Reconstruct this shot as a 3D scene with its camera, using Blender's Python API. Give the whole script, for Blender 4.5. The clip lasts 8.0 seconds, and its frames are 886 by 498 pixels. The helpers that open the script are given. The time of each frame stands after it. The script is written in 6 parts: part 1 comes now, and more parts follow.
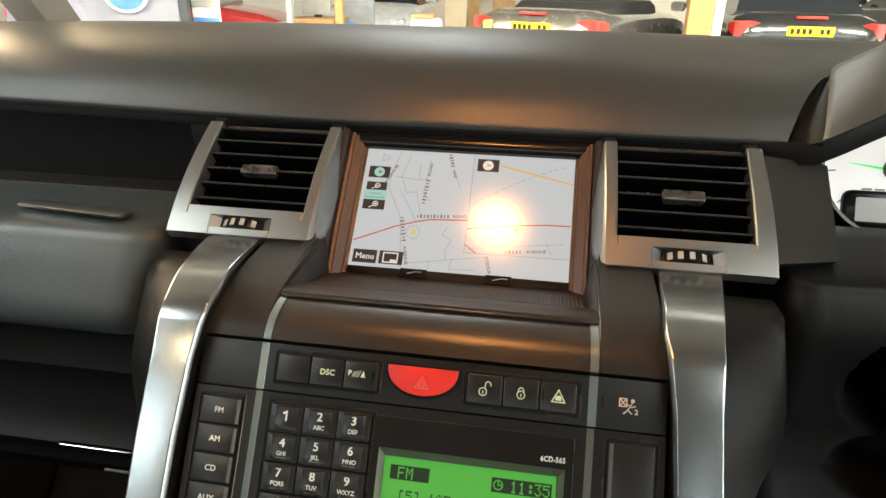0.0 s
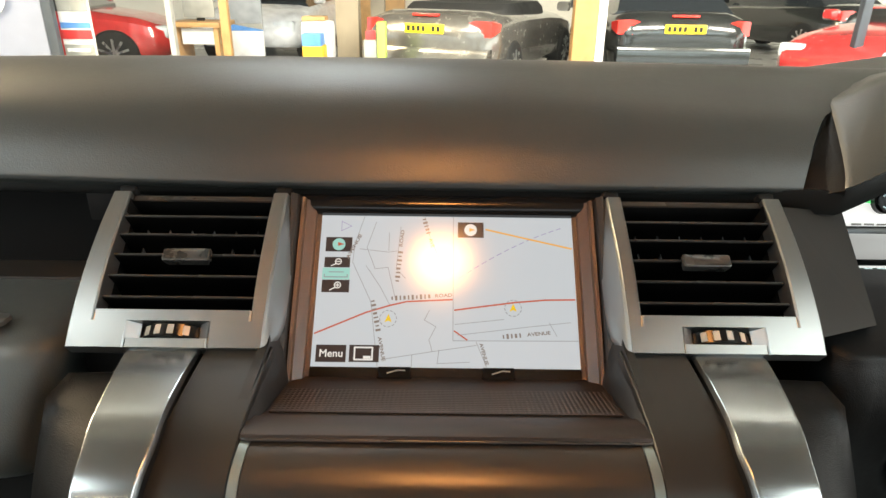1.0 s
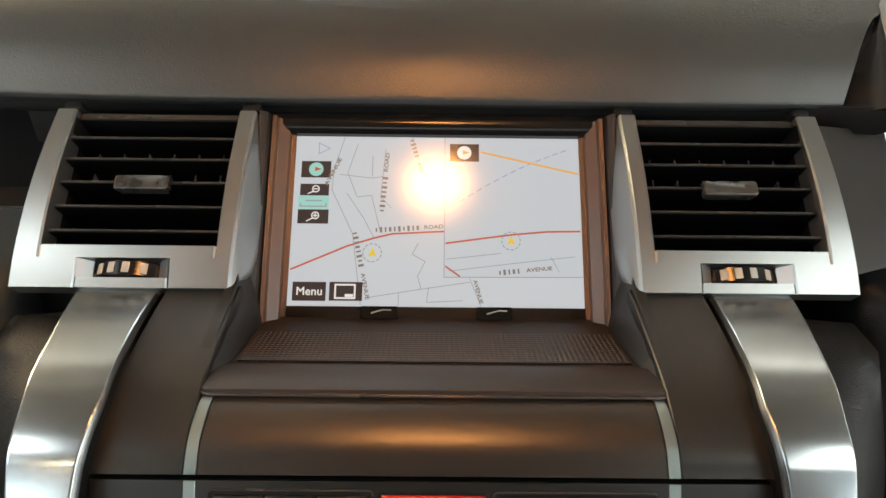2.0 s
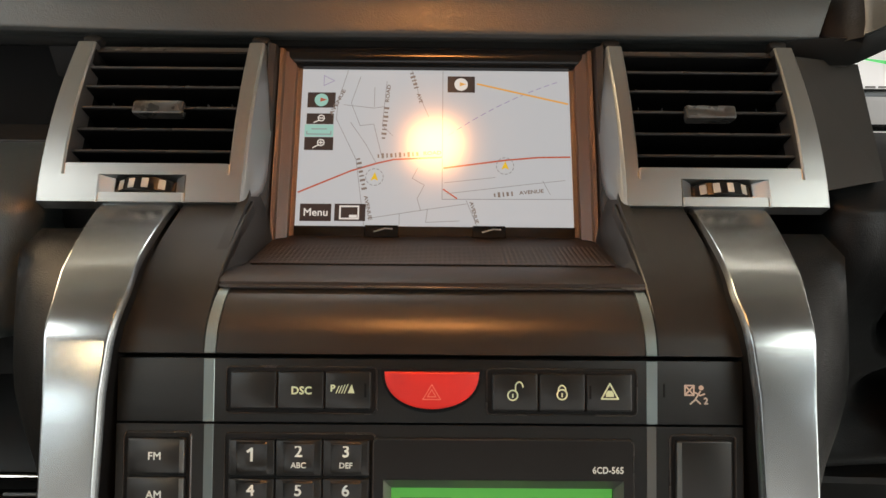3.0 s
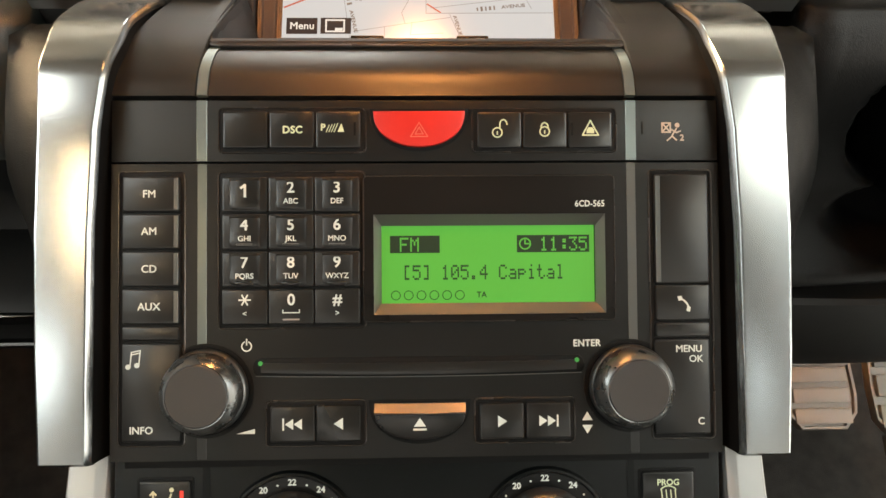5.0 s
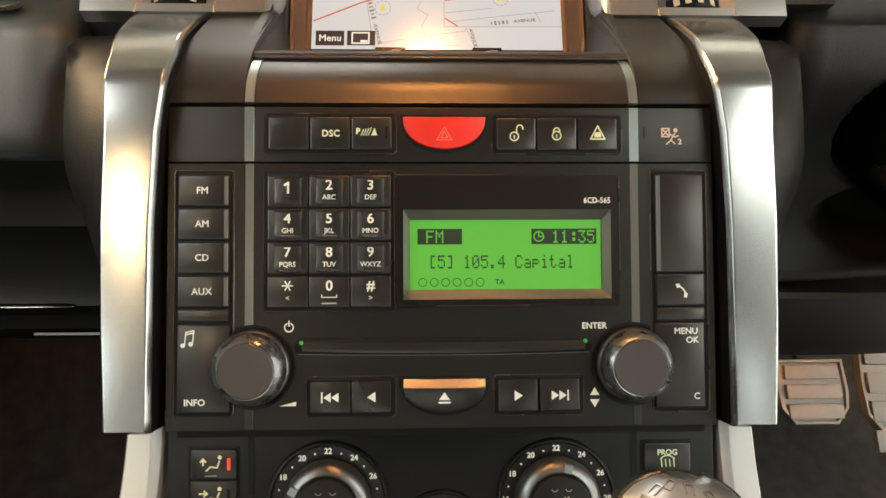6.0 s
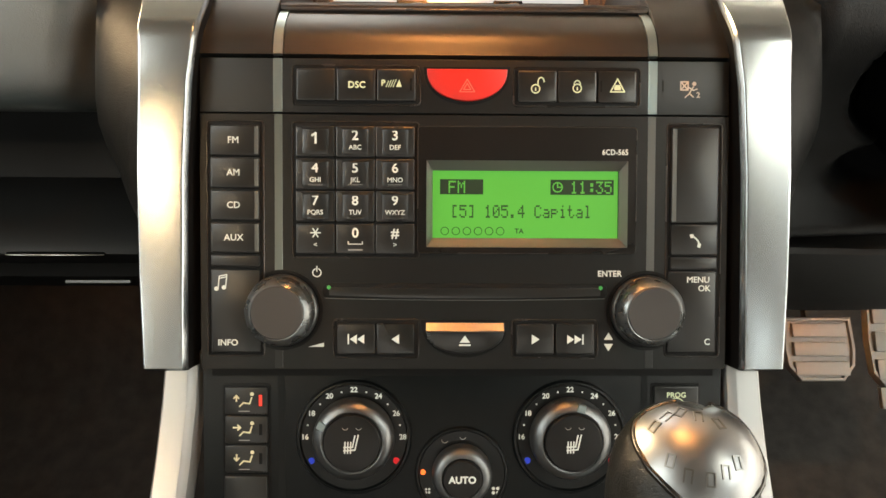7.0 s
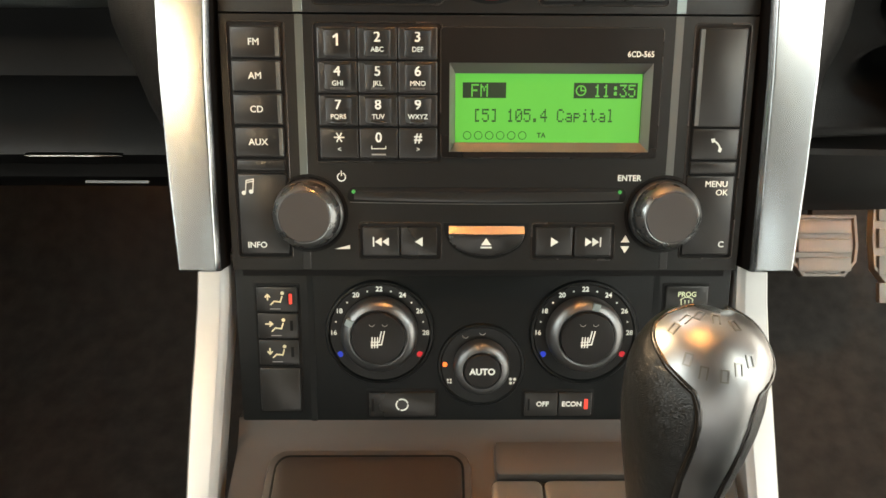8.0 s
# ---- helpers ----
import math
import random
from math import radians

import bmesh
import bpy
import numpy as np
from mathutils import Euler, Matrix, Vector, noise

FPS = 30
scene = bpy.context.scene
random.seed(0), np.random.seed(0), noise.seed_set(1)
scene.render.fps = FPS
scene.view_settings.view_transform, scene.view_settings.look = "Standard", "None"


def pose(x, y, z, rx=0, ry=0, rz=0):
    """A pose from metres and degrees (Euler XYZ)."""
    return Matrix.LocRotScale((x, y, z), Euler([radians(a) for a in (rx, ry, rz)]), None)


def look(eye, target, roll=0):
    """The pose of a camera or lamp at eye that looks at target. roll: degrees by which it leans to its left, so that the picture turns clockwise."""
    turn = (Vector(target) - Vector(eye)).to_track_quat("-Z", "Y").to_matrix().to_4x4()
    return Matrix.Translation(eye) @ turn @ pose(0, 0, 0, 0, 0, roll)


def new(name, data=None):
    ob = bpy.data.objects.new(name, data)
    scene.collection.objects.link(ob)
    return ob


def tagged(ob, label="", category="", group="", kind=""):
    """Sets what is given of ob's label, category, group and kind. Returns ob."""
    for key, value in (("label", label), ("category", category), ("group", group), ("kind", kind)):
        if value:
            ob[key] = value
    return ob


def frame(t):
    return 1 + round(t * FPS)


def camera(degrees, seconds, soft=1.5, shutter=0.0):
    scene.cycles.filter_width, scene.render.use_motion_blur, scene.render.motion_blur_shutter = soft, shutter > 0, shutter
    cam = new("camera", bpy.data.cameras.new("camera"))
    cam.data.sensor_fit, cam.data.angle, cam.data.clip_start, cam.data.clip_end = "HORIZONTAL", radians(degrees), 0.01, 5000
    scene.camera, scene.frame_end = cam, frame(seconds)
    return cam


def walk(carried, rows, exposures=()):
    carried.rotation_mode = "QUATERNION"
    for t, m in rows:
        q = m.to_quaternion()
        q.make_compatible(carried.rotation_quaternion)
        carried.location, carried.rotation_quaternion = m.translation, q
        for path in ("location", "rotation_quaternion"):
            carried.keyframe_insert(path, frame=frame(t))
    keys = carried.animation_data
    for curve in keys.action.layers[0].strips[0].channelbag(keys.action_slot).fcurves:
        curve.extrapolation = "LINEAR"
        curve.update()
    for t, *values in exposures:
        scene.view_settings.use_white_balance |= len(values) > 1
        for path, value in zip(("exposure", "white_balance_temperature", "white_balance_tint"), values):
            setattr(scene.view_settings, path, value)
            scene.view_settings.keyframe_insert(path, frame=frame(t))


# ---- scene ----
cam = camera(69.5, 8.0)
METRES, EYE, TILT, LEAN, TURN = 0.4027, 1.36, -23.265, -0.961, 9.444
ROWS = [
    (0.0, 0.0028, 0.0016, -0.0012, 0.13, 0.05, 0.19),
    (0.2, -0.0417, 0.0271, 0.004, -2.49, 0.01, 1.26),
    (0.5, -0.0925, 0.0882, 0.0103, -6.8, -0.25, 2.94),
    (0.7, -0.11, 0.1364, 0.0587, -7.98, -0.26, 3.56),
    (1.0, -0.107, 0.2093, 0.1333, -8.5, -0.28, 3.88),
    (1.2, -0.1033, 0.2558, 0.1502, -8.33, -1, 3.97),
    (1.5, -0.0943, 0.3084, 0.1807, -8.52, -5.26, 3.97),
    (1.7, -0.0857, 0.31, 0.1635, -8.53, -6.82, 3.99),
    (2.8, -0.0831, 0.2592, 0.0996, -8.53, -8.43, 3.95),
    (3.0, -0.091, 0.2415, 0.0597, -8.51, -8.68, 4.09),
    (3.2, -0.0946, 0.2375, 0.0234, -8.53, -8.75, 4.04),
    (3.5, -0.091, 0.2446, -0.0286, -8.61, -8.54, 4.04),
    (3.7, -0.1108, 0.2464, -0.0475, -9.59, -8.84, 4.35),
    (4.0, -0.1345, 0.2407, -0.1056, -9.56, -8.71, 4.51),
    (4.2, -0.1266, 0.2438, -0.1318, -9.53, -8.59, 4.51),
    (4.5, -0.1233, 0.2286, -0.1491, -9.52, -8.87, 4.39),
    (4.7, -0.1253, 0.2128, -0.1644, -9.72, -9.13, 4.4),
    (5.0, -0.123, 0.1826, -0.197, -10.03, -9.22, 4.73),
    (5.2, -0.1375, 0.1583, -0.2023, -10.53, -9.11, 4.61),
    (6.3, -0.1646, 0.1084, -0.1945, -9.98, -8.77, 4.51),
    (6.5, -0.1644, 0.1076, -0.193, -9.92, -8.95, 4.51),
    (6.8, -0.185, 0.0879, -0.1973, -9.68, -10.13, 4.45),
    (7.0, -0.1838, 0.0841, -0.205, -9.18, -12.28, 4.19),
    (7.2, -0.1812, 0.0763, -0.195, -9.26, -15.5, 4.42),
    (7.5, -0.1942, 0.0808, -0.1972, -9.13, -18.51, 4.24),
    (7.7, -0.196, 0.0791, -0.1864, -8.78, -20.57, 4.31),
    (8.0, -0.2077, 0.0744, -0.1862, -8.89, -21.77, 4.26),
]
EXPOSURES = [(0.0, 0.13, 7200, 13), (1.5, 0.25, 6950, 12), (3.0, -0.12, 7350, 17), (3.5, -0.01, 8400, 15), (4.5, 0.35, 7850, 17), (6.5, 0.38, 8000, 16), (8.0, 0.68, 7850, 16)]
walk(cam, [(t, pose(0.0554, 0, EYE, TILT, LEAN, TURN) @ pose(METRES * x, METRES * y, METRES * z, 90 + pitch, roll, yaw)) for t, x, y, z, yaw, pitch, roll in ROWS], EXPOSURES)

# ---- light ----
world = bpy.data.worlds.new("world")
world.use_nodes = True
world.node_tree.nodes["Background"].inputs[0].default_value = (0.75, 0.85, 1.0, 1)
world.node_tree.nodes["Background"].inputs[1].default_value = 0.3
scene.world = world
LAMP_STRENGTH, CEILING_POWER, DISPLAY_POWER, DAYLIGHT, SCREEN_GLOW, LCD_GLOW = 126.0, 176.0, 560.0, 2.4, 0.59, 0.36


def area(name, at, to, w, h, power, colour):
    data = bpy.data.lights.new(name, "AREA")
    data.shape, data.size, data.size_y, data.energy, data.color = "RECTANGLE", w, h, power, colour
    ob = new(name, data)
    ob.matrix_world = look(at, to)
    return ob


# ---- materials ----
def rgb(c):
    return (*c, 1) if len(c) == 3 else c


def mat(name, base, rough=0.5, metal=0.0, grain=0.0, fine=2000.0, blot=0.15, large=9.0, coat=0.0, wear=0.08, spec=0.5, stretch=None):
    """A surface with fine relief, patchy tone and patchy gloss."""
    m = bpy.data.materials.new(name)
    m.use_nodes = True
    nt = m.node_tree
    p = nt.nodes["Principled BSDF"]
    p.inputs["Metallic"].default_value = metal
    p.inputs["Coat Weight"].default_value = coat
    p.inputs["Coat Roughness"].default_value = 0.08
    p.inputs["Specular IOR Level"].default_value = spec
    co = nt.nodes.new("ShaderNodeTexCoord")
    src = co.outputs["Object"]
    if stretch:
        mp = nt.nodes.new("ShaderNodeMapping")
        mp.inputs["Scale"].default_value = stretch
        nt.links.new(src, mp.inputs["Vector"])
        src = mp.outputs["Vector"]
    big = nt.nodes.new("ShaderNodeTexNoise")
    big.inputs["Scale"].default_value, big.inputs["Detail"].default_value = large, 6.0
    nt.links.new(co.outputs["Object"], big.inputs["Vector"])
    tiny = nt.nodes.new("ShaderNodeTexNoise")
    tiny.inputs["Scale"].default_value, tiny.inputs["Detail"].default_value = fine, 2.0
    nt.links.new(src, tiny.inputs["Vector"])
    ramp = nt.nodes.new("ShaderNodeMapRange")
    ramp.inputs["From Min"].default_value, ramp.inputs["From Max"].default_value = 0.3, 0.7
    ramp.inputs["To Min"].default_value, ramp.inputs["To Max"].default_value = 1 - blot, 1 + blot
    nt.links.new(big.outputs["Fac"], ramp.inputs["Value"])
    mul = nt.nodes.new("ShaderNodeVectorMath")
    mul.operation = "SCALE"
    mul.inputs[0].default_value = base[:3]
    nt.links.new(ramp.outputs["Result"], mul.inputs["Scale"])
    nt.links.new(mul.outputs[0], p.inputs["Base Color"])
    rr = nt.nodes.new("ShaderNodeMapRange")
    rr.inputs["From Min"].default_value, rr.inputs["From Max"].default_value = 0.3, 0.7
    rr.inputs["To Min"].default_value, rr.inputs["To Max"].default_value = max(0.02, rough - wear), min(1, rough + wear)
    nt.links.new(big.outputs["Fac"], rr.inputs["Value"])
    nt.links.new(rr.outputs["Result"], p.inputs["Roughness"])
    if grain:
        b = nt.nodes.new("ShaderNodeBump")
        b.inputs["Strength"].default_value, b.inputs["Distance"].default_value = grain, 0.0004
        nt.links.new(tiny.outputs["Fac"], b.inputs["Height"])
        nt.links.new(b.outputs["Normal"], p.inputs["Normal"])
    return m


def leather(name, base, rough, cell=420.0, depth=0.5):
    """Grained vinyl or leather: wrinkled cells with soft creases."""
    m = mat(name, base, rough, blot=0.12, large=5.0, wear=0.05)
    nt = m.node_tree
    p = nt.nodes["Principled BSDF"]
    co = nt.nodes.new("ShaderNodeTexCoord")
    warp = nt.nodes.new("ShaderNodeTexNoise")
    warp.inputs["Scale"].default_value = 90.0
    mix = nt.nodes.new("ShaderNodeMixRGB")
    mix.inputs[0].default_value = 0.02
    nt.links.new(co.outputs["Object"], warp.inputs["Vector"])
    nt.links.new(co.outputs["Object"], mix.inputs[1])
    nt.links.new(warp.outputs["Color"], mix.inputs[2])
    v = nt.nodes.new("ShaderNodeTexVoronoi")
    v.feature = "DISTANCE_TO_EDGE"
    v.inputs["Scale"].default_value = cell
    nt.links.new(mix.outputs[0], v.inputs["Vector"])
    mr = nt.nodes.new("ShaderNodeMapRange")
    mr.inputs["From Max"].default_value = 0.25
    nt.links.new(v.outputs["Distance"], mr.inputs["Value"])
    b = nt.nodes.new("ShaderNodeBump")
    b.inputs["Strength"].default_value, b.inputs["Distance"].default_value = depth, 0.0004
    nt.links.new(mr.outputs["Result"], b.inputs["Height"])
    nt.links.new(b.outputs["Normal"], p.inputs["Normal"])
    return m


def ribbed(name, base):
    """Rubber with a fine raised check."""
    m = mat(name, base, 0.45)
    nt = m.node_tree
    co = nt.nodes.new("ShaderNodeTexCoord")
    tot = nt.nodes.new("ShaderNodeMath")
    tot.operation = "MULTIPLY"
    for i, way in enumerate("XY"):
        w = nt.nodes.new("ShaderNodeTexWave")
        w.bands_direction = way
        w.inputs["Scale"].default_value = 130.0
        nt.links.new(co.outputs["Object"], w.inputs["Vector"])
        nt.links.new(w.outputs["Fac"], tot.inputs[i])
    b = nt.nodes.new("ShaderNodeBump")
    b.inputs["Strength"].default_value, b.inputs["Distance"].default_value = 0.5, 0.0010
    nt.links.new(tot.outputs[0], b.inputs["Height"])
    nt.links.new(b.outputs["Normal"], nt.nodes["Principled BSDF"].inputs["Normal"])
    return m


def glow(name, colour, strength, rough=0.3, base=None):
    m = bpy.data.materials.new(name)
    m.use_nodes = True
    p = m.node_tree.nodes["Principled BSDF"]
    p.inputs["Base Color"].default_value = rgb(base or (0.02, 0.02, 0.02))
    p.inputs["Emission Color"].default_value = rgb(colour)
    p.inputs["Emission Strength"].default_value = strength
    p.inputs["Roughness"].default_value = rough
    return m


def glass(name, tint=(1, 1, 1), rough=0.0):
    m = bpy.data.materials.new(name)
    m.use_nodes = True
    nt = m.node_tree
    nt.nodes.remove(nt.nodes["Principled BSDF"])
    tr, gl, lw, pw, mx = (nt.nodes.new("ShaderNode" + k) for k in ("BsdfTransparent", "BsdfGlossy", "LayerWeight", "Math", "MixShader"))
    tr.inputs[0].default_value = rgb(tint)
    gl.inputs["Roughness"].default_value = rough
    lw.inputs["Blend"].default_value = 0.5
    pw.operation = "POWER"
    pw.inputs[1].default_value = 4.0
    nt.links.new(lw.outputs["Facing"], pw.inputs[0])
    nt.links.new(pw.outputs[0], mx.inputs[0])
    nt.links.new(tr.outputs[0], mx.inputs[1])
    nt.links.new(gl.outputs[0], mx.inputs[2])
    nt.links.new(mx.outputs[0], nt.nodes["Material Output"].inputs[0])
    return m


CHEEK_BLACK = mat("cheek_plastic", (0.0115, 0.0118, 0.0112), 0.40, spec=0.40, grain=0.10, fine=2600, blot=0.1, wear=0.05)
SOFT_BLACK = mat("soft_touch_plastic", (0.0165, 0.0140, 0.0115), 0.36, spec=0.55, grain=0.08, fine=2600, blot=0.1, wear=0.05)
FASCIA = mat("fascia_plastic", (0.0072, 0.0078, 0.0074), 0.36, spec=0.34, grain=0.16, fine=3000, blot=0.1, wear=0.05)
# paler copy of the face plastic, carrying the highlights along edges
EDGE = mat("lit_edge_plastic", (0.030, 0.026, 0.023), 0.26, spec=0.6, grain=0.05, fine=3000, blot=0.2)
KEY = mat("key_plastic", (0.0128, 0.0134, 0.0128), 0.31, spec=0.50, grain=0.06, fine=3000, blot=0.15, wear=0.06)
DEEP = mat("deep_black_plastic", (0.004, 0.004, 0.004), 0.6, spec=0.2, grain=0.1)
PANEL = mat("display_panel_plastic", (0.0075, 0.0068, 0.0062), 0.28, spec=0.36, grain=0.05, fine=3000, blot=0.08)
GLOSS = mat("gloss_black_plastic", (0.006, 0.006, 0.006), 0.20, spec=0.35, blot=0.1)
RUBBER = mat("knob_rubber", (0.042, 0.041, 0.040), 0.42, grain=0.12, fine=2500)
SILVER = mat("satin_silver_trim", (0.42, 0.455, 0.475), 0.22, 0.97, blot=0.02, large=14, wear=0.004)
# paler copy of the pillar silver, with the rail's window reflection in its colour
RAIL = mat("lit_rail_silver", (0.53, 0.54, 0.535), 0.36, 0.75, blot=0.03, large=14, wear=0.04)
SATIN = mat("satin_silver_paint", (0.31, 0.318, 0.316), 0.34, 0.92, grain=0.04, fine=3500, blot=0.05, wear=0.04)
CHROME = mat("polished_metal", (0.72, 0.72, 0.71), 0.12, 1.0, blot=0.05, wear=0.04)
CAP = mat("polished_cap", (0.29, 0.298, 0.304), 0.36, 1.0, grain=0.03, fine=2500, blot=0.10, large=40, wear=0.07)
SMOKE = mat("smoked_metal", (0.16, 0.165, 0.165), 0.32, 0.9, blot=0.1)
STRIP = mat("grey_inlay", (0.29, 0.36, 0.365), 0.32, 0.85, blot=0.06)
# duller inlay copies where the line reflects less; the dark one serves ridges too
DULL_STRIP = mat("less_lit_inlay", (0.17, 0.205, 0.205), 0.34, 0.85, blot=0.08)
DIMSTRIP = mat("dark_inlay", (0.095, 0.105, 0.103), 0.35, 0.3, blot=0.1)
LEATHER = leather("grained_dash_leather", (0.037, 0.0415, 0.0405), 0.40, 480, 0.15)
LEATHER.node_tree.nodes["Principled BSDF"].inputs["Specular IOR Level"].default_value = 0.62
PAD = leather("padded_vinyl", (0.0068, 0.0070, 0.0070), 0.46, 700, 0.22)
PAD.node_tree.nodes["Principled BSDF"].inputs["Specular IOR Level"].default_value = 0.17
# near-black base holds the shade under the lid and inside the recess
SHADE = mat("shaded_panel_black", (0.004, 0.004, 0.004), 0.5, spec=0.12, grain=0.1)
BROWN = mat("warm_dark_plastic", (0.0170, 0.0120, 0.0092), 0.44, spec=0.38, grain=0.2, fine=2500, blot=0.12)
# the lamp's warm light on the frame is put into this brown
TRIM_BROWN = mat("screen_frame_lamp_brown", (0.098, 0.050, 0.027), 0.38, grain=0.1, fine=2500)
CARPET = mat("carpet_pile", (0.0205, 0.0185, 0.0172), 0.95, grain=1.0, fine=700, blot=0.28, large=40, spec=0.1)
RED = mat("red_button_plastic", (0.70, 0.026, 0.018), 0.4, blot=0.06)
PRINT = mat("white_print", (0.57, 0.61, 0.58), 0.6, blot=0.05)
PRINT_GREEN = mat("pale_green_print", (0.55, 0.62, 0.42), 0.6, blot=0.05)
DIMPRINT = mat("grey_print", (0.30, 0.29, 0.27), 0.6)
for m, c, g in ((PRINT, (0.80, 0.86, 0.76), 0.13), (PRINT_GREEN, (0.7, 0.85, 0.5), 0.10)):
    # legends are lit from behind
    m.node_tree.nodes["Principled BSDF"].inputs["Emission Color"].default_value = rgb(c)
    m.node_tree.nodes["Principled BSDF"].inputs["Emission Strength"].default_value = g
LCD = glow("lcd_green", (0.065, 0.62, 0.07), LCD_GLOW, 0.3, (0.05, 0.2, 0.04))
LCD_INK = mat("lcd_ink", (0.004, 0.022, 0.006), 0.5)
BEVEL = mat("gloss_knob_bevel", (0.17, 0.178, 0.18), 0.30, 0.85, blot=0.25, large=90, wear=0.2)
MAP = glow("map_white", (0.76, 0.85, 0.925), SCREEN_GLOW, 0.13, (0.04, 0.04, 0.04))


# ---- mesh builders ----
def part(name, bm, material, parent=None, label="", k=1.0, angle=35, at=None):
    """Link a bmesh as one mesh object under its thing or part."""
    if k != 1.0:
        bmesh.ops.scale(bm, vec=(k, k, k), verts=bm.verts)
    bmesh.ops.recalc_face_normals(bm, faces=bm.faces)
    me = bpy.data.meshes.new(name)
    bm.to_mesh(me)
    bm.free()
    me.materials.append(material)
    me.polygons.foreach_set("use_smooth", [True] * len(me.polygons))
    me.set_sharp_from_angle(angle=radians(angle))
    ob = new(name, me)
    if parent is not None:
        ob.parent = parent
    if at is not None:
        ob.matrix_basis = at
    return tagged(ob, label)


def thing(name, label, category, group="", m=None, kind=""):
    ob = new(name)
    ob.empty_display_size = 0.05
    if m is not None:
        ob.matrix_basis = m
    return tagged(ob, label, category, group, kind)


def loft(bm, rings, cap=True, closed=True):
    vs = [[bm.verts.new(p) for p in ring] for ring in rings]
    n = len(vs[0])
    for a, b in zip(vs, vs[1:]):
        for i in range(n if closed else n - 1):
            j = (i + 1) % n
            bm.faces.new((a[i], a[j], b[j], b[i]))
    if cap and closed:
        bm.faces.new(vs[0][::-1])
        bm.faces.new(vs[-1])
    return bm


def box(bm, x0, x1, y0, y1, z0, z1, b=0.0, seg=2):
    vs = [bm.verts.new((x, y, z)) for z in (z0, z1) for y in (y0, y1) for x in (x0, x1)]
    fs = [bm.faces.new([vs[i] for i in q]) for q in ((0, 2, 3, 1), (4, 5, 7, 6), (0, 1, 5, 4), (2, 6, 7, 3), (0, 4, 6, 2), (1, 3, 7, 5))]
    if b:
        es = list({e for f in fs for e in f.edges})
        bmesh.ops.bevel(bm, geom=es, offset=b, segments=seg, affect="EDGES", profile=0.6)
    return bm


def outline(cx, cy, w, h, r, n=4):
    """A rounded rectangle, anticlockwise."""
    r = min(r, w / 2 - 1e-5, h / 2 - 1e-5)
    pts = []
    for sx, sy, a0 in ((1, 1, 0), (-1, 1, 90), (-1, -1, 180), (1, -1, 270)):
        for i in range(n + 1):
            a = radians(a0 + 90 * i / n)
            pts.append((cx + sx * (w / 2 - r) + r * math.cos(a), cy + sy * (h / 2 - r) + r * math.sin(a)))
    return pts


def plate(bm, x0, x1, y0, y1, z0, z1, r=0.6, c=0.3, n=3, dish=0.0):
    """A rounded plate with a chamfered top edge; dish hollows or domes its face."""
    cx, cy, w, h = (x0 + x1) / 2, (y0 + y1) / 2, x1 - x0, abs(y1 - y0)
    rings = [[(x, y, z) for x, y in outline(cx, cy, w - d, h - d, max(r - d / 2, r * 0.2), n)] for d, z in ((0, z0), (0, z1 - c), (c * 0.6, z1 - c * 0.3), (2 * c, z1))]
    if dish:
        rings.append([(x, y, z1 + dish) for x, y in outline(cx, cy, w * 0.55, h * 0.55, r, n)])
    return loft(bm, rings)


def holed(bm, x0, x1, y0, y1, hx0, hx1, hy0, hy1, z0, z1):
    """A rectangular slab with a rectangular hole through it, as one ring."""
    outer = ((x0, y0), (x1, y0), (x1, y1), (x0, y1))
    inner = ((hx0, hy0), (hx1, hy0), (hx1, hy1), (hx0, hy1))
    return loft(bm, [[(*p, z) for p in q] for q, z in ((outer, z0), (outer, z1), (inner, z1), (inner, z0), (outer, z0))], cap=False)


def lathe(bm, cx, cy, prof, n=40, cap=True):
    return loft(bm, [[(cx + r * math.cos(2 * math.pi * i / n), cy + r * math.sin(2 * math.pi * i / n), z) for i in range(n)] for r, z in prof], cap)


def half_disc(bm, cx, top, hw, depth, z0, z1, c=0.5, n=24, power=0.85):
    """A button with a straight upper edge and a bowed lower one."""
    def pts(d):
        out = []
        for i in range(n + 1):
            a = math.pi * i / n
            out.append((cx - (hw - d) * math.cos(a), top - d * 0.6 - (depth - 1.6 * d) * math.sin(a) ** power))
        return out
    return loft(bm, [[(x, y, z) for x, y in pts(d)] for d, z in ((0, z0), (0, z1 - c), (c * 0.3, z1 - c * 0.3), (c, z1))])


def ribbon(bm, pts, w, z, t=0.12):
    """Strokes of even width along a polyline, a hair proud of one another."""
    for i, (a, b) in enumerate(zip(pts, pts[1:])):
        a, b = Vector(a), Vector(b)
        d = b - a
        if d.length < 1e-6:
            continue
        d.normalize()
        n = Vector((-d.y, d.x)) * w / 2
        e = d * w * 0.35
        q = [a - e + n, a - e - n, b + e - n, b + e + n]
        zz = z + t + 0.004 * (i % 3)
        loft(bm, [[(*p, z) for p in q], [(*p, zz) for p in q]])
    return bm


def arc(cx, cy, r, a0=0, a1=360, n=16, ry=None):
    return [(cx + r * math.cos(radians(a0 + (a1 - a0) * i / n)), cy + (ry or r) * math.sin(radians(a0 + (a1 - a0) * i / n))) for i in range(n + 1)]


def poly(bm, pts, z, t=0.12):
    return loft(bm, [[(*p, z) for p in pts], [(*p, z + t) for p in pts]])


def symbol(strokes, w, z, material, parent, fills=(), name="symbol", label=""):
    bm = bmesh.new()
    for s in strokes:
        ribbon(bm, s, w, z)
    for f in fills:
        poly(bm, f, z)
    return part(name, bm, material, parent, label, k=0.001)


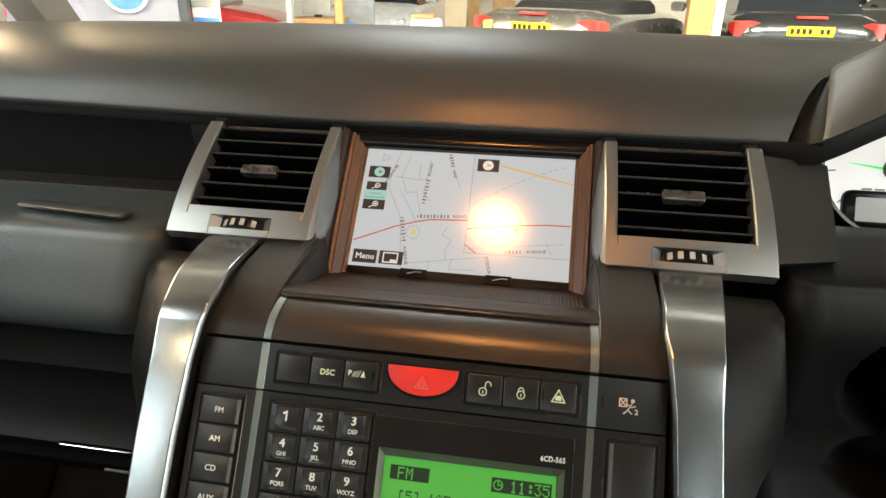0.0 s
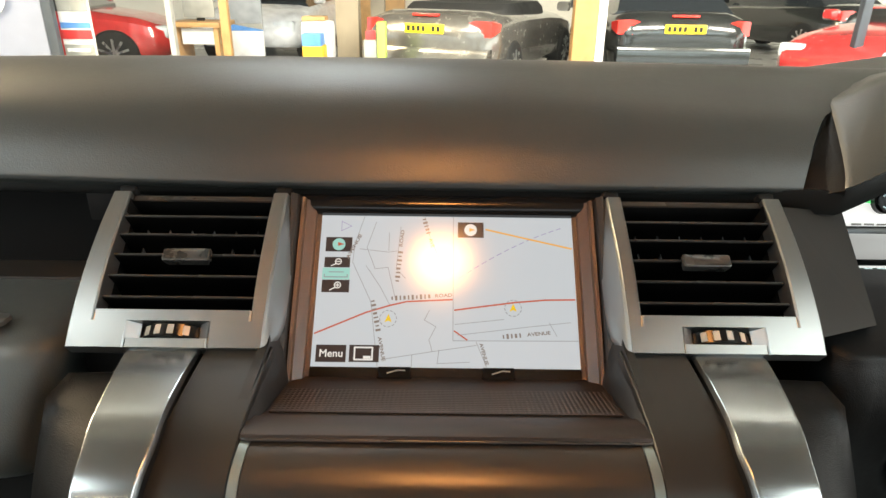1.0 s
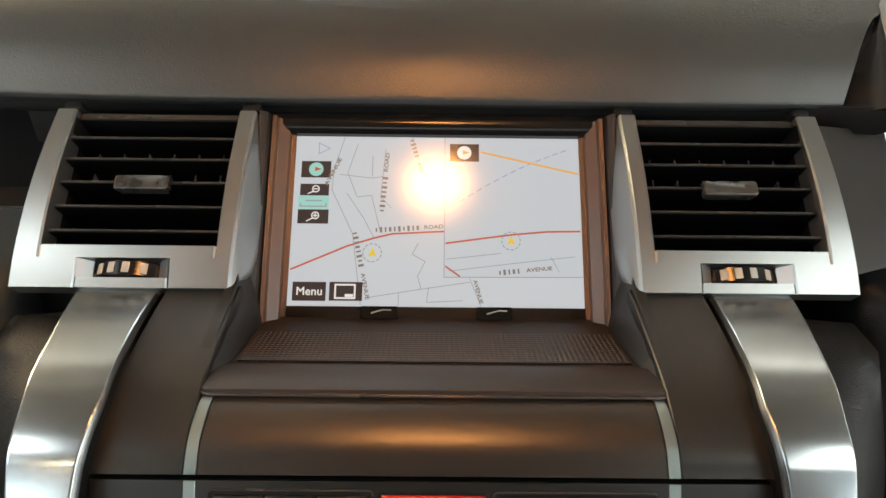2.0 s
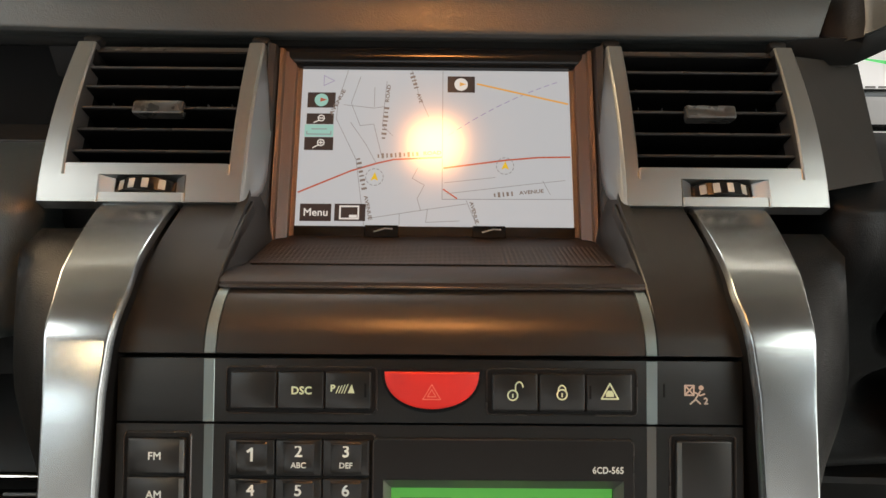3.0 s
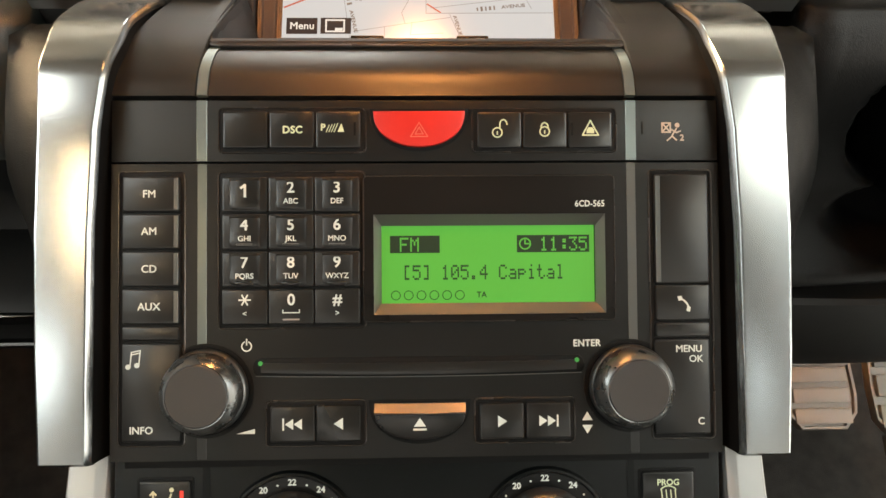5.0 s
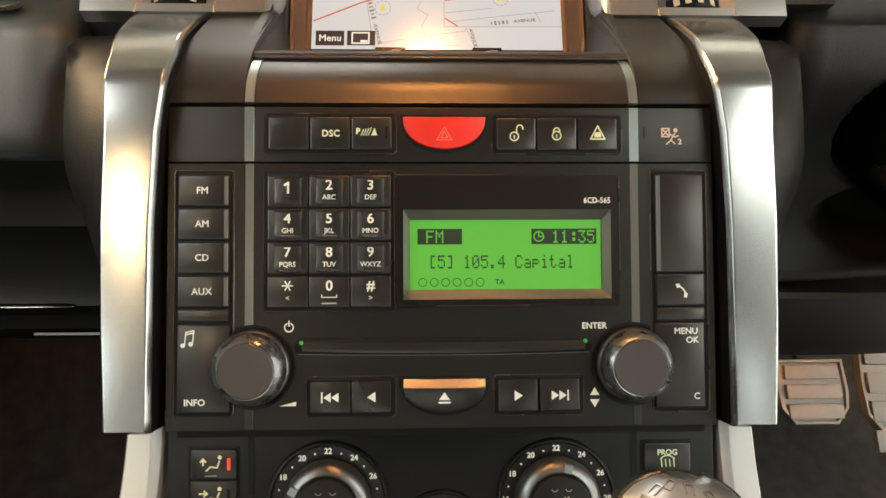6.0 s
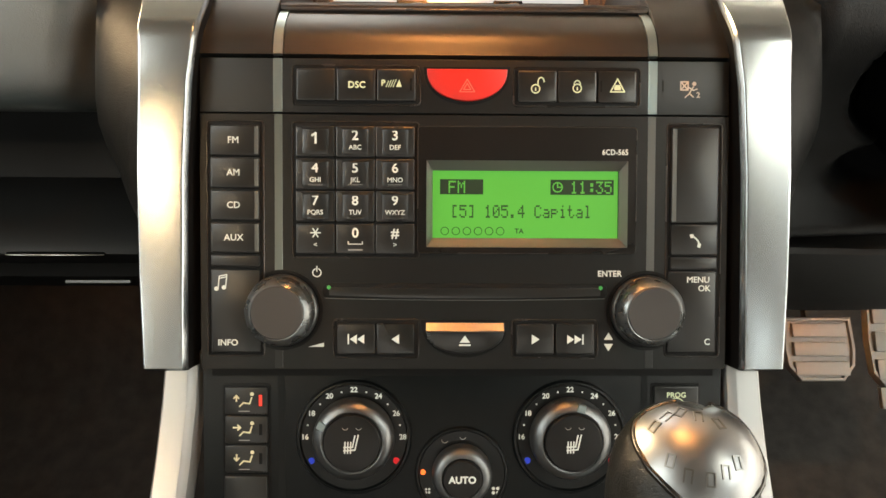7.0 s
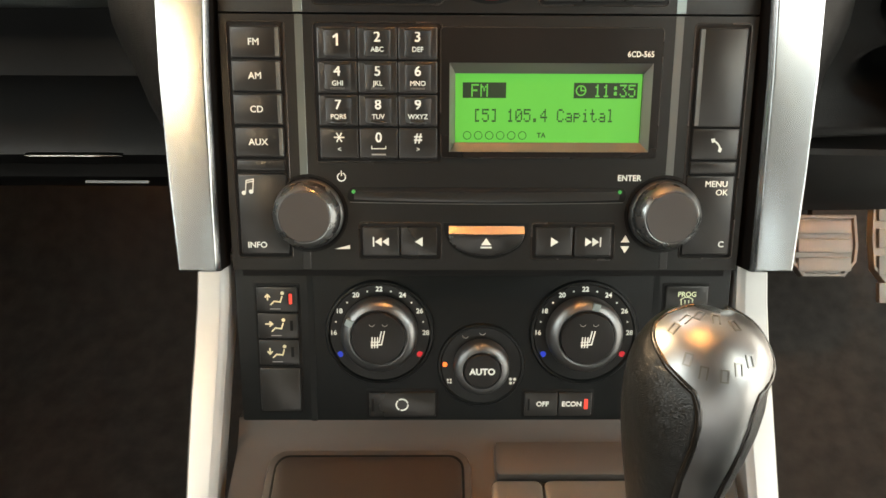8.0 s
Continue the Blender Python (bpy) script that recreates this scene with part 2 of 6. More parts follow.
def words(body, size, x, y, z, material, parent, bold=0.0, spread=1.0, turn=0, name="lettering", k=0.001, align="CENTER", squeeze=1.0):
    """Raised lettering as a mesh under its part, in millimetres of the parent's frame."""
    cu = bpy.data.curves.new("lettering", "FONT")
    cu.body, cu.size, cu.extrude, cu.space_character = body, size, 0.06, spread
    cu.align_x, cu.align_y, cu.resolution_u = align, "CENTER", 3
    tmp = bpy.data.objects.new("lettering", cu)
    src = bpy.data.meshes.new_from_object(tmp)
    bpy.data.objects.remove(tmp)
    bm = bmesh.new()
    for i, (dx, dy) in enumerate(((0, 0), (bold, 0.0), (-bold, 0.0), (0, bold), (0, -bold))):
        if i and not bold:
            break
        n = len(bm.verts)
        bm.from_mesh(src)
        bm.verts.ensure_lookup_table()
        bmesh.ops.translate(bm, vec=(dx * 1.6, dy * 1.6, 0.006 * i), verts=bm.verts[n:])
    bm.transform(Matrix.Scale(k, 4) @ pose(x, y, z, 0, 0, turn) @ Matrix.Diagonal((squeeze, 1, 1, 1)))
    me = bpy.data.meshes.new(name)
    bm.to_mesh(me)
    bm.free()
    me.materials.clear()
    me.materials.append(material)
    ob = new(name, me)
    ob.parent = parent
    return ob


GLYPHS = {
    "F": "11111 10000 10000 11110 10000 10000 10000", "M": "10001 11011 10101 10101 10001 10001 10001", "1": "00100 01100 00100 00100 00100 00100 01110",
    "3": "11111 00010 00100 00010 00001 10001 01110", "5": "11111 10000 11110 00001 00001 10001 01110", "0": "01110 10001 10011 10101 11001 10001 01110",
    "4": "00010 00110 01010 10010 11111 00010 00010", ":": "00000 00110 00110 00000 00110 00110 00000", ".": "00000 00000 00000 00000 00000 01100 01100",
    "[": "01110 01000 01000 01000 01000 01000 01110", "]": "01110 00010 00010 00010 00010 00010 01110", "C": "01110 10001 10000 10000 10000 10001 01110",
    "a": "00000 00000 01110 00001 01111 10001 01111", "p": "00000 00000 11110 10001 11110 10000 10000", "i": "00100 00000 01100 00100 00100 00100 01110",
    "t": "01000 01000 11100 01000 01000 01001 00110", "l": "01100 00100 00100 00100 00100 00100 01110", " ": "00000 00000 00000 00000 00000 00000 00000"}


def dots(body, x, top, step, rise, z, material, parent):
    """Lettering of a dot-matrix display, one small square a dot, six steps to a character."""
    bm = bmesh.new()
    for n, ch in enumerate(body):
        for r, line in enumerate(GLYPHS[ch].split()):
            for c, bit in enumerate(line):
                if bit == "1":
                    xx, yy = x + (6 * n + c) * step, top - r * rise
                    box(bm, xx, xx + step * 0.93, yy - rise * 0.93, yy, z, z + 0.04)
    return part("lettering", bm, material, parent, k=0.001)


def smooth(pts, n=6):
    """A soft curve through a few points."""
    P = [Vector(p) for p in pts]
    P = [2 * P[0] - P[1]] + P + [2 * P[-1] - P[-2]]
    out = []
    for i in range(1, len(P) - 2):
        for j in range(n):
            t = j / n
            a, b, c, d = P[i - 1:i + 3]
            out.append(0.5 * ((2 * b) + (c - a) * t + (2 * a - 5 * b + 4 * c - d) * t * t + (3 * b - a - 3 * c + d) * t ** 3))
    out.append(P[-2])
    return out


# The stack's own frame: x across, y up along its face, z out of it; it leans 33.4 degrees back.
LEAN_BACK = radians(33.4)
STACK = Matrix(((1, 0, 0, 0), (0, math.sin(LEAN_BACK), -math.cos(LEAN_BACK), 0.288), (0, math.cos(LEAN_BACK), math.sin(LEAN_BACK), 1.163), (0, 0, 0, 1)))
# The screen's frame, its foot at the origin; it leans 43.5 degrees back.
SCREEN = Matrix(((1, 0, 0, 0), (0, 0.6879, -0.7258, 0.406), (0, 0.7258, 0.6879, 1.1655), (0, 0, 0, 1)))
# The vents' frame, the lower edge of their bezels at the origin.
VENT = Matrix(((1, 0, 0, 0), (0, 0.8073, -0.5902, 0.3818), (0, 0.5902, 0.8073, 1.192), (0, 0, 0, 1)))


# ---- centre stack: panels and roll ----
ROLL = smooth([(0.2922, 1.1692), (0.3010, 1.1768), (0.3227, 1.1850), (0.3520, 1.1886), (0.3860, 1.1905)], 6)
# between the inlay lines the panel runs in under the tray's lip
ROLL_MID = smooth([(0.2922, 1.1692), (0.3010, 1.1768), (0.3130, 1.1808), (0.3250, 1.1816)], 6)


def roll_band(x0, x1, profile, thick, skin=0.0):
    """A band of the rolled upper panel between two x, along its profile."""
    bm = bmesh.new()
    pts = profile
    rings = []
    for x in (x0, x0 + 0.0006, x1 - 0.0006, x1):
        drop = 0.0006 if x in (x0, x1) and skin == 0 else 0.0
        top, low = [], []
        for i, p in enumerate(pts):
            d = (pts[min(i + 1, len(pts) - 1)] - pts[max(i - 1, 0)]).normalized()
            n = Vector((-d.y, d.x))
            q = p + n * (skin - drop)
            top.append((x, q.x, q.y))
            q = p - n * thick
            low.append((x, q.x, q.y))
        rings.append(top + low[::-1])
    return loft(bm, rings)


stack = thing("centre_stack", "black centre stack panel of a car dashboard with grey inlay lines", "dashboard panel")
part("roll_panel", roll_band(-0.0886, 0.0886, ROLL_MID, 0.010), SOFT_BLACK, stack, "rolled black upper panel with a soft sheen")
for s in (-1, 1):
    a, b = sorted((s * 0.0932, s * 0.1285))
    part("roll_cheek", roll_band(a, b, ROLL, 0.012), CHEEK_BLACK, stack)
    a, b = sorted((s * 0.0884, s * 0.0928))
    part("inlay_line", roll_band(a, b, ROLL_MID[:-2], 0.002, 0.0005), STRIP, stack, "pale grey inlay line")
bm = bmesh.new()
box(bm, -126, 126, -150, 4, -16, -9)
part("back_plate", bm, DEEP, stack, k=0.001, at=STACK)
bm = bmesh.new()
box(bm, -128, 128, -20.4, 5.5, -8, 0, 0.4)
part("switch_face", bm, FASCIA, stack, "dark plastic switch strip", k=0.001, at=STACK)
for s in (-1, 1):
    bm = bmesh.new()
    box(bm, s * 90.6 - 2.2, s * 90.6 + 2.2, -20.3, 5.4, -1, 0.35, 0.15, 1)
    part("inlay_line", bm, STRIP, stack, "pale grey inlay line", k=0.001, at=STACK)

# ---- switch strip ----
switches = thing("switch_row", "row of black switches with pale symbols and a red hazard button", "switches", m=STACK)


def key(x0, x1, s0, s1, parent, z1=1.3, material=None, name="button", r=0.9, c=0.65, dish=0.0, label=""):
    bm = bmesh.new()
    plate(bm, x0, x1, -s1, -s0, -2.0, z1, r, c, 3, dish)
    return part(name, bm, material or KEY, parent, label, k=0.001)


def ring_lip(bm, x0, x1, y0, y1, z, w=0.75, rise=0.42):
    """A thin raised lip round a rounded opening."""
    cx, cy, a, b = (x0 + x1) / 2, (y0 + y1) / 2, x1 - x0, y1 - y0
    loft(bm, [[(x, y, zz) for x, y in outline(cx, cy, a + 2 * d, b + 2 * d, 1.5 + d, 3)] for d, zz in ((w, -0.5), (w, z), (w * 0.55, z + rise), (w * 0.2, z + rise), (0, z - 0.1), (0, -0.5))], cap=False)
    return bm


# no hole: a near-black plate, barely proud, paints the shaded gap round keys
def well(x0, x1, s0, s1, parent, z=0.12, m=1.3, rim=True):
    bm = bmesh.new()
    plate(bm, x0 - m, x1 + m, -s1 - m, -s0 + m, -3, z, 1.4, 0.1)
    ob = part("dark_gap_plate", bm, DEEP, parent, k=0.001)
    if not rim:
        return ob
    bm = bmesh.new()
    ring_lip(bm, x0 - m - 0.1, x1 + m + 0.1, -s1 - m - 0.1, -s0 + m + 0.1, z)
    part("well_rim", bm, EDGE, ob, k=0.001)
    return ob


well(-81.8, -24.0, -0.4, 15.0, switches)
well(24.6, 82.6, -0.1, 15.0, switches)
sw = [key(a + 0.35, a + 18.85, -0.4, 14.8, switches, 1.4) for a in (-81.8, -62.5, -43.2)] + [key(a + 0.35, a + 18.85, -0.1, 15.0, switches, 1.4) for a in (24.7, 44.0, 63.3)]
words("DSC", 4.3, -52.6, -7.4, 1.45, PRINT_GREEN, sw[1], 0.09, 1.05)
words("P", 3.9, -39.9, -6.4, 1.45, PRINT_GREEN, sw[2], 0.09)
symbol([[(-38.5 + 1.1 * i, -8.2), (-37.3 + 1.2 * i, -5.4 + 0.25 * i)] for i in range(4)], 0.36, 1.42, PRINT_GREEN, sw[2], [[(-33.8, -8.2), (-32.2, -4.6), (-31.0, -8.2)]])
symbol([[(-26.6, -4.5), (-26.6, -9.5)]], 0.9, 1.42, DEEP, sw[2], name="indicator")


def padlock(cx, cy, parent, raised):
    ring = arc(cx, cy, 2.0, 0, 360, 18)
    hook = arc(cx + (2.6 if raised else 0), cy + (3.4 if raised else 1.7), 1.5, 0, 180, 8, 2.0)
    legs = [[(cx + 1.1, cy + 1.6), (cx + 1.1, cy + 3.4)]] if raised else []
    symbol([ring, hook] + legs + [[(cx, cy + 0.4), (cx, cy - 0.8)]], 0.55, 1.42, PRINT_GREEN, parent)


padlock(33.4, -8.6, sw[3], True)
padlock(53.5, -8.2, sw[4], False)
symbol([[(69.6, -9.8), (73.0, -3.6), (76.4, -9.8), (69.6, -9.8)]], 0.6, 1.42, PRINT_GREEN, sw[5], [[(71.4, -9.0), (71.4, -7.6), (72.1, -6.5), (73.9, -6.5), (74.6, -7.6), (74.6, -9.0)]])
symbol([[(65.0, -4.8), (65.0, -9.6)]], 0.9, 1.42, DEEP, sw[5], name="indicator")
bm = bmesh.new()
half_disc(bm, 0.4, 1.9, 20.9, 18.2, -3, 0.15, 0.1)
part("dark_gap_plate", bm, DEEP, switches, k=0.001)
bm = bmesh.new()
half_disc(bm, 0.4, 0.6, 19.4, 15.2, -2, 2.0, 0.9)
hazard = part("hazard_button", bm, RED, switches, "bright red half-round hazard button", k=0.001)
symbol([[(-3.2, -10.4), (0.4, -4.4), (4.0, -10.4), (-3.2, -10.4)], [(-1.3, -9.3), (0.4, -6.4), (2.1, -9.3), (-1.3, -9.3)]], 0.4, 2.02, mat("pink_print", (0.75, 0.16, 0.11), 0.5), hazard)
# passenger restraint warning lamp
SIGN_PRINT = mat("warm_grey_print", (0.52, 0.42, 0.35), 0.6)
SX, SY = 104.2, -4.4
symbol([[(SX + 0.78 * x, SY + 0.78 * y) for x, y in line] for line in ([(0, 0), (4.6, 0), (4.6, -5), (0, -5), (0, 0)], [(0, 0), (4.6, -5)], [(4.6, 0), (0, -5)], [(2.8, -9.6), (5.6, -7.2), (8.0, -9.4)], [(5.6, -6.8), (8.0, -3.0)], [(5.2, -3.6), (8.0, -5.2), (10.2, -4.4)])], 0.62, 0.02, SIGN_PRINT, switches, [arc(SX + 6.6, SY - 0.9, 1.05, 0, 330, 9)], name="warning_sign", label="pale printed warning symbol")
words("2", 3.7, SX + 8.6, SY - 6.4, 0.02, SIGN_PRINT, switches, 0.09)
symbol([[(95.6, -4.0), (95.6, -9.0)]], 0.8, 0.01, DEEP, switches, name="indicator")

# ---- radio ----
radio = thing("car_radio", "black car radio with telephone keypad, green display and two round knobs", "car radio", m=STACK)
bm = bmesh.new()
holed(bm, -128, 128, -144.6, -21.3, -19.0, 78.8, -85.1, -43.0, -8, 0)
face = part("face_panel", bm, FASCIA, radio, "dark moulded plastic face", k=0.001)
for s in (-1, 1):
    # lengths get duller materials as their reflection fades, near-black below the knob
    bm = bmesh.new()
    box(bm, s * 90.4 - 1.9, s * 90.4 + 1.9, -98, -21.2, -1, 0.2, 0.1, 1)
    part("inlay_line", bm, DULL_STRIP if s < 0 else DIMSTRIP, radio, k=0.001)
    bm = bmesh.new()
    box(bm, s * 90.4 - 1.9, s * 90.4 + 1.9, -144, -131, -1, 0.2, 0.1, 1)
    part("inlay_line", bm, KEY, radio, k=0.001)
SIDE = [("FM", 26.5), ("AM", 42.0), ("CD", 57.6), ("AUX", 73.2)]
well(-122.9, -99.2, 26.3, 136.6, radio)
for t, s in SIDE:
    k = key(-122.7, -99.3, s + 0.3, s + 14.7, radio, 1.6)
    words(t, 4.4, -111.6, -(s + 7.6), 1.62, PRINT, k, 0.04, 1.02)
    bm = bmesh.new()
    box(bm, -101.6, -99.7, -(s + 14.2), -(s + 0.9), 1.0, 1.75, 0.2, 1)
    part("ridge", bm, DIMSTRIP, k, k=0.001)
key(-122.7, -99.3, 89.0, 94.6, radio, 1.4)
info = key(-122.7, -98.8, 96.0, 136.3, radio, 1.5)
words("INFO", 4.2, -114.6, -131.6, 1.52, PRINT, info, 0.05)
symbol([[(-119.2, -105.4), (-118.6, -99.4), (-115.0, -98.6), (-115.6, -104.8)], [(-118.6, -100.4), (-115.0, -99.6)]], 0.5, 1.5, PRINT, info, [arc(-120.0, -105.4, 1.1, 0, 330, 9), arc(-116.4, -104.8, 1.1, 0, 330, 9)], name="note_symbol")
well(99.7, 123.0, 26.3, 136.6, radio)
blank = key(99.9, 122.9, 26.6, 72.9, radio, 1.6)
bm = bmesh.new()
box(bm, 100.2, 102.3, -72.4, -27.2, 1.0, 1.75, 0.2, 1)
part("ridge", bm, DIMSTRIP, blank, k=0.001)
phone = key(99.9, 122.9, 73.6, 88.6, radio, 1.6)
symbol([arc(108.4, -84.6, 5.6, 18, 76, 7)], 0.7, 1.6, PRINT, phone, [[(109.0, -78.4), (110.8, -78.2), (111.3, -79.9), (109.6, -80.3)], [(113.2, -82.4), (114.7, -82.9), (114.2, -85.0), (112.8, -84.5)]], name="phone_symbol")
key(99.9, 122.9, 89.6, 95.6, radio, 1.4)
menu = key(98.9, 122.6, 96.6, 136.3, radio, 1.5)
words("MENU", 4.1, 113.6, -100.6, 1.52, PRINT, menu, 0.04)
words("OK", 4.1, 116.6, -104.8, 1.52, PRINT, menu, 0.04)
words("C", 4.2, 118.4, -131.0, 1.52, PRINT, menu, 0.04)
# keypad
well(-81.9, -24.2, 26.6, 88.5, radio)
PADS = [("1", ""), ("2", "ABC"), ("3", "DEF"), ("4", "GHI"), ("5", "JKL"), ("6", "MNO"), ("7", "PQRS"), ("8", "TUV"), ("9", "WXYZ"), ("*", "<"), ("0", ""), ("#", ">")]
for i, (t, u) in enumerate(PADS):
    cx, row = -72.4 + 19.15 * (i % 3), i // 3
    s0 = 26.7 + 15.6 * row
    bm = bmesh.new()
    plate(bm, cx - 9.3, cx + 9.3, -(s0 + 14.9), -(s0 + 0.4), -2, 1.5, 0.7, 0.6)
    pad = part("keypad_key", bm, KEY, radio, k=0.001)
    if row < 3:
        # the raised middle of each key, hollowed like a finger rest
        bm = bmesh.new()
        rings = []
        for yy, zz in ((-(s0 + 1.0), 1.2), (-(s0 + 2.0), 2.5), (-(s0 + 5.0), 2.0), (-(s0 + 10.5), 1.75), (-(s0 + 13.2), 2.3), (-(s0 + 14.3), 1.3)):
            rings.append([(cx - 6.6, yy, 1.3), (cx - 5.2, yy, zz), (cx + 5.2, yy, zz), (cx + 6.6, yy, 1.3), (cx + 6.6, yy, 0.6), (cx - 6.6, yy, 0.6)])
        part("finger_rest", loft(bm, rings), KEY, pad, k=0.001)
    z = 2.3 if row < 3 else 1.55
    if t == "*":
        symbol([[(cx + 2.3 * math.cos(a), -(s0 + 4.8) + 2.3 * math.sin(a)), (cx - 2.3 * math.cos(a), -(s0 + 4.8) - 2.3 * math.sin(a))] for a in (0, math.pi / 3, 2 * math.pi / 3)], 0.6, 1.52, PRINT, pad)
    elif t == "1":
        symbol([[(cx - 1.3, -(s0 + 5.0)), (cx + 0.3, -(s0 + 3.9)), (cx + 0.3, -(s0 + 8.6))]], 1.0, z, PRINT, pad, name="lettering")
    else:
        words(t, 6.6, cx, -(s0 + (6.2 if t == "1" else 5.0)), z, PRINT, pad, 0.085)
    if u:
        words(u, 3.2, cx, -(s0 + 10.6), z - 0.25 if row < 3 else z, PRINT, pad, 0.03)
    if t == "0":
        symbol([[(cx - 3.4, -(s0 + 9.0)), (cx - 3.4, -(s0 + 10.2)), (cx + 3.4, -(s0 + 10.2)), (cx + 3.4, -(s0 + 9.0))]], 0.4, 1.52, PRINT, pad)
    if row in (1, 3) and t not in "*#":
        symbol([[(cx - 3.2, -(s0 + 13.0)), (cx + 3.2, -(s0 + 13.0))]], 0.7, z - 0.2 if row < 3 else z, DIMPRINT, pad, name="indicator")
    if row == 2:
        bm = bmesh.new()
        lathe(bm, cx, -(s0 + 13.4), [(3.6, 1.5), (3.6, 2.2), (2.4, 2.9), (0.1, 3.1)], 20)
        bmesh.ops.scale(bm, vec=(1.15, 0.36, 1), space=Matrix.Translation((-cx, s0 + 13.4, 0)), verts=bm.verts)
        part("rib", bm, KEY, pad, k=0.001)
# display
# brighter than the key plastic, so the eject lip shows a warm highlight
LIT_METAL = mat("lit_lip_metal", (0.33, 0.32, 0.31), 0.33, 0.9, blot=0.08)
bm = bmesh.new()
holed(bm, -23.0, 82.6, -87.8, -27.0, -19.0, 78.8, -85.1, -43.0, -0.5, 1.0)
unit = part("display_panel", bm, PANEL, radio, "smooth black panel round the display", k=0.001)
bm = bmesh.new()
ring_lip(bm, -22.9, 82.5, -87.7, -27.1, 0.9, 0.6, 0.35)
part("panel_edge", bm, EDGE, unit, k=0.001)
words("6CD-565", 3.7, 72.4, -38.9, 1.02, PRINT, unit, 0.05, 1.05, squeeze=0.88)
bm = bmesh.new()
o = [(-18.9, -43.1), (78.7, -43.1), (78.7, -85.0), (-18.9, -85.0)]
i_ = [(-16.0, -47.6), (75.6, -47.6), (75.6, -80.6), (-16.0, -80.6)]
loft(bm, [[(*p, 1.2) for p in o], [(*p, -3.2) for p in i_], [(*p, -4.2) for p in i_], [(*p, -4.2) for p in o]], cap=False)
part("bezel", bm, mat("smoked_bezel_plastic", (0.23, 0.22, 0.21), 0.36, 0.80, spec=0.6, blot=0.1), radio, "sloping smoked bezel", k=0.001)
bm = bmesh.new()
box(bm, -16.4, 75.2, -81.0, -47.1, -5.5, -3.6)
lcd = part("lcd", bm, LCD, radio, "lit green liquid crystal display", k=0.001)


def lcd_block(x0, x1, s0, s1):
    bm = bmesh.new()
    box(bm, x0, x1, -s1, -s0, -3.6, -3.52)
    return part("dark_block", bm, LCD_INK, lcd, k=0.001)


bl = lcd_block(-12.4, 8.8, 51.8, 59.2)
dots("FM", -8.2, -52.6, 0.74, 0.86, -3.52, LCD, bl)
bl = lcd_block(41.9, 73.1, 51.8, 59.2)
dots("11:35", 51.8, -52.6, 0.70, 0.86, -3.52, LCD, bl)
symbol([arc(45.4, -55.5, 2.3, 0, 360, 16), [(45.4, -53.8), (45.4, -55.5), (47.0, -55.5)]], 0.6, -3.55, LCD, bl, name="clock_symbol")
dots("[5] 105.4 Capital", -6.9, -64.4, 0.683, 0.90, -3.6, LCD_INK, lcd)
for n in range(6):
    symbol([arc(-10.0 + 5.45 * n, -77.2, 1.9, 0, 360, 16)], 0.32, -3.6, LCD_INK, lcd, name="ring_symbol")
words("TA", 3.4, 26.6, -77.2, -3.58, LCD_INK, lcd, 0.04)
# slot, its dark opening painted as a near-black plate, and its lamps
bm = bmesh.new()
plate(bm, -69.4, 69.4, -110.6, -102.6, -2, 0.2, 3.5, 0.15)
slot = part("disc_slot", bm, DEEP, radio, "long disc slot with small green lamps", k=0.001)
bm = bmesh.new()
loft(bm, [[(x, -104.6 - 0.5 * (1 - (x / 66) ** 2), 0.1), (x, -104.6 - 0.5 * (1 - (x / 66) ** 2), 0.35), (x, -106.4 - 2.0 * (1 - (x / 66) ** 2), 0.9), (x, -108.6 - 1.4 * (1 - (x / 66) ** 2), 0.5), (x, -108.6 - 1.4 * (1 - (x / 66) ** 2), 0.1)] for x in range(-66, 67, 11)])
part("slot_lip", bm, KEY, slot, k=0.001)
# pale ribbon paints the highlight along the slot's lower edge
symbol([[(x, -110.0 - 0.9 * (1 - (x / 69.0) ** 2)) for x in range(-68, 69, 8)]], 0.35, 0.25, DIMSTRIP, slot, name="slot_glint")
GREEN_LED = glow("green_lamp", (0.03, 0.9, 0.15), 0.3)
for x in (-66.2, 66.2):
    bm = bmesh.new()
    lathe(bm, x, -104.8, [(1.0, 0.2), (0.9, 0.7), (0.2, 0.8)], 12)
    part("lamp", bm, GREEN_LED, slot, "small green lamp", k=0.001)
# transport keys
for x0, x1 in ((-62.2, -24.4), (24.6, 63.2)):
    well(x0, x1, 122.2, 137.4, radio)


def tri(x, y, w, h):
    return [(x, y + h), (x, y - h), (x + w, y)]


for cx, kind in ((-52.8, "prev"), (-33.8, "back"), (34.1, "play"), (53.7, "next")):
    k = key(cx - 9.2, cx + 9.2, 122.3, 137.2, radio, 1.5)
    f = {"prev": [tri(cx + 0.3, -129.8, -3.4, 2.2), tri(cx + 3.9, -129.8, -3.4, 2.2)], "back": [tri(cx + 1.8, -129.8, -3.8, 2.4)],
         "play": [tri(cx - 1.6, -129.8, 3.8, 2.4)], "next": [tri(cx - 0.3, -129.8, 3.4, 2.2), tri(cx - 3.9, -129.8, 3.4, 2.2)]}[kind]
    bar = {"prev": [[(cx - 3.8, -127.6), (cx - 3.8, -132.0)]], "next": [[(cx + 3.8, -127.6), (cx + 3.8, -132.0)]]}.get(kind, [])
    symbol(bar, 0.7, 1.5, PRINT, k, f)
bm = bmesh.new()
half_disc(bm, -0.1, -120.4, 21.4, 18.6, -3, 0.15, 0.1)
part("dark_gap_plate", bm, DEEP, radio, k=0.001)
bm = bmesh.new()
half_disc(bm, -0.1, -125.6, 19.0, 11.4, -2, 1.8, 0.8)
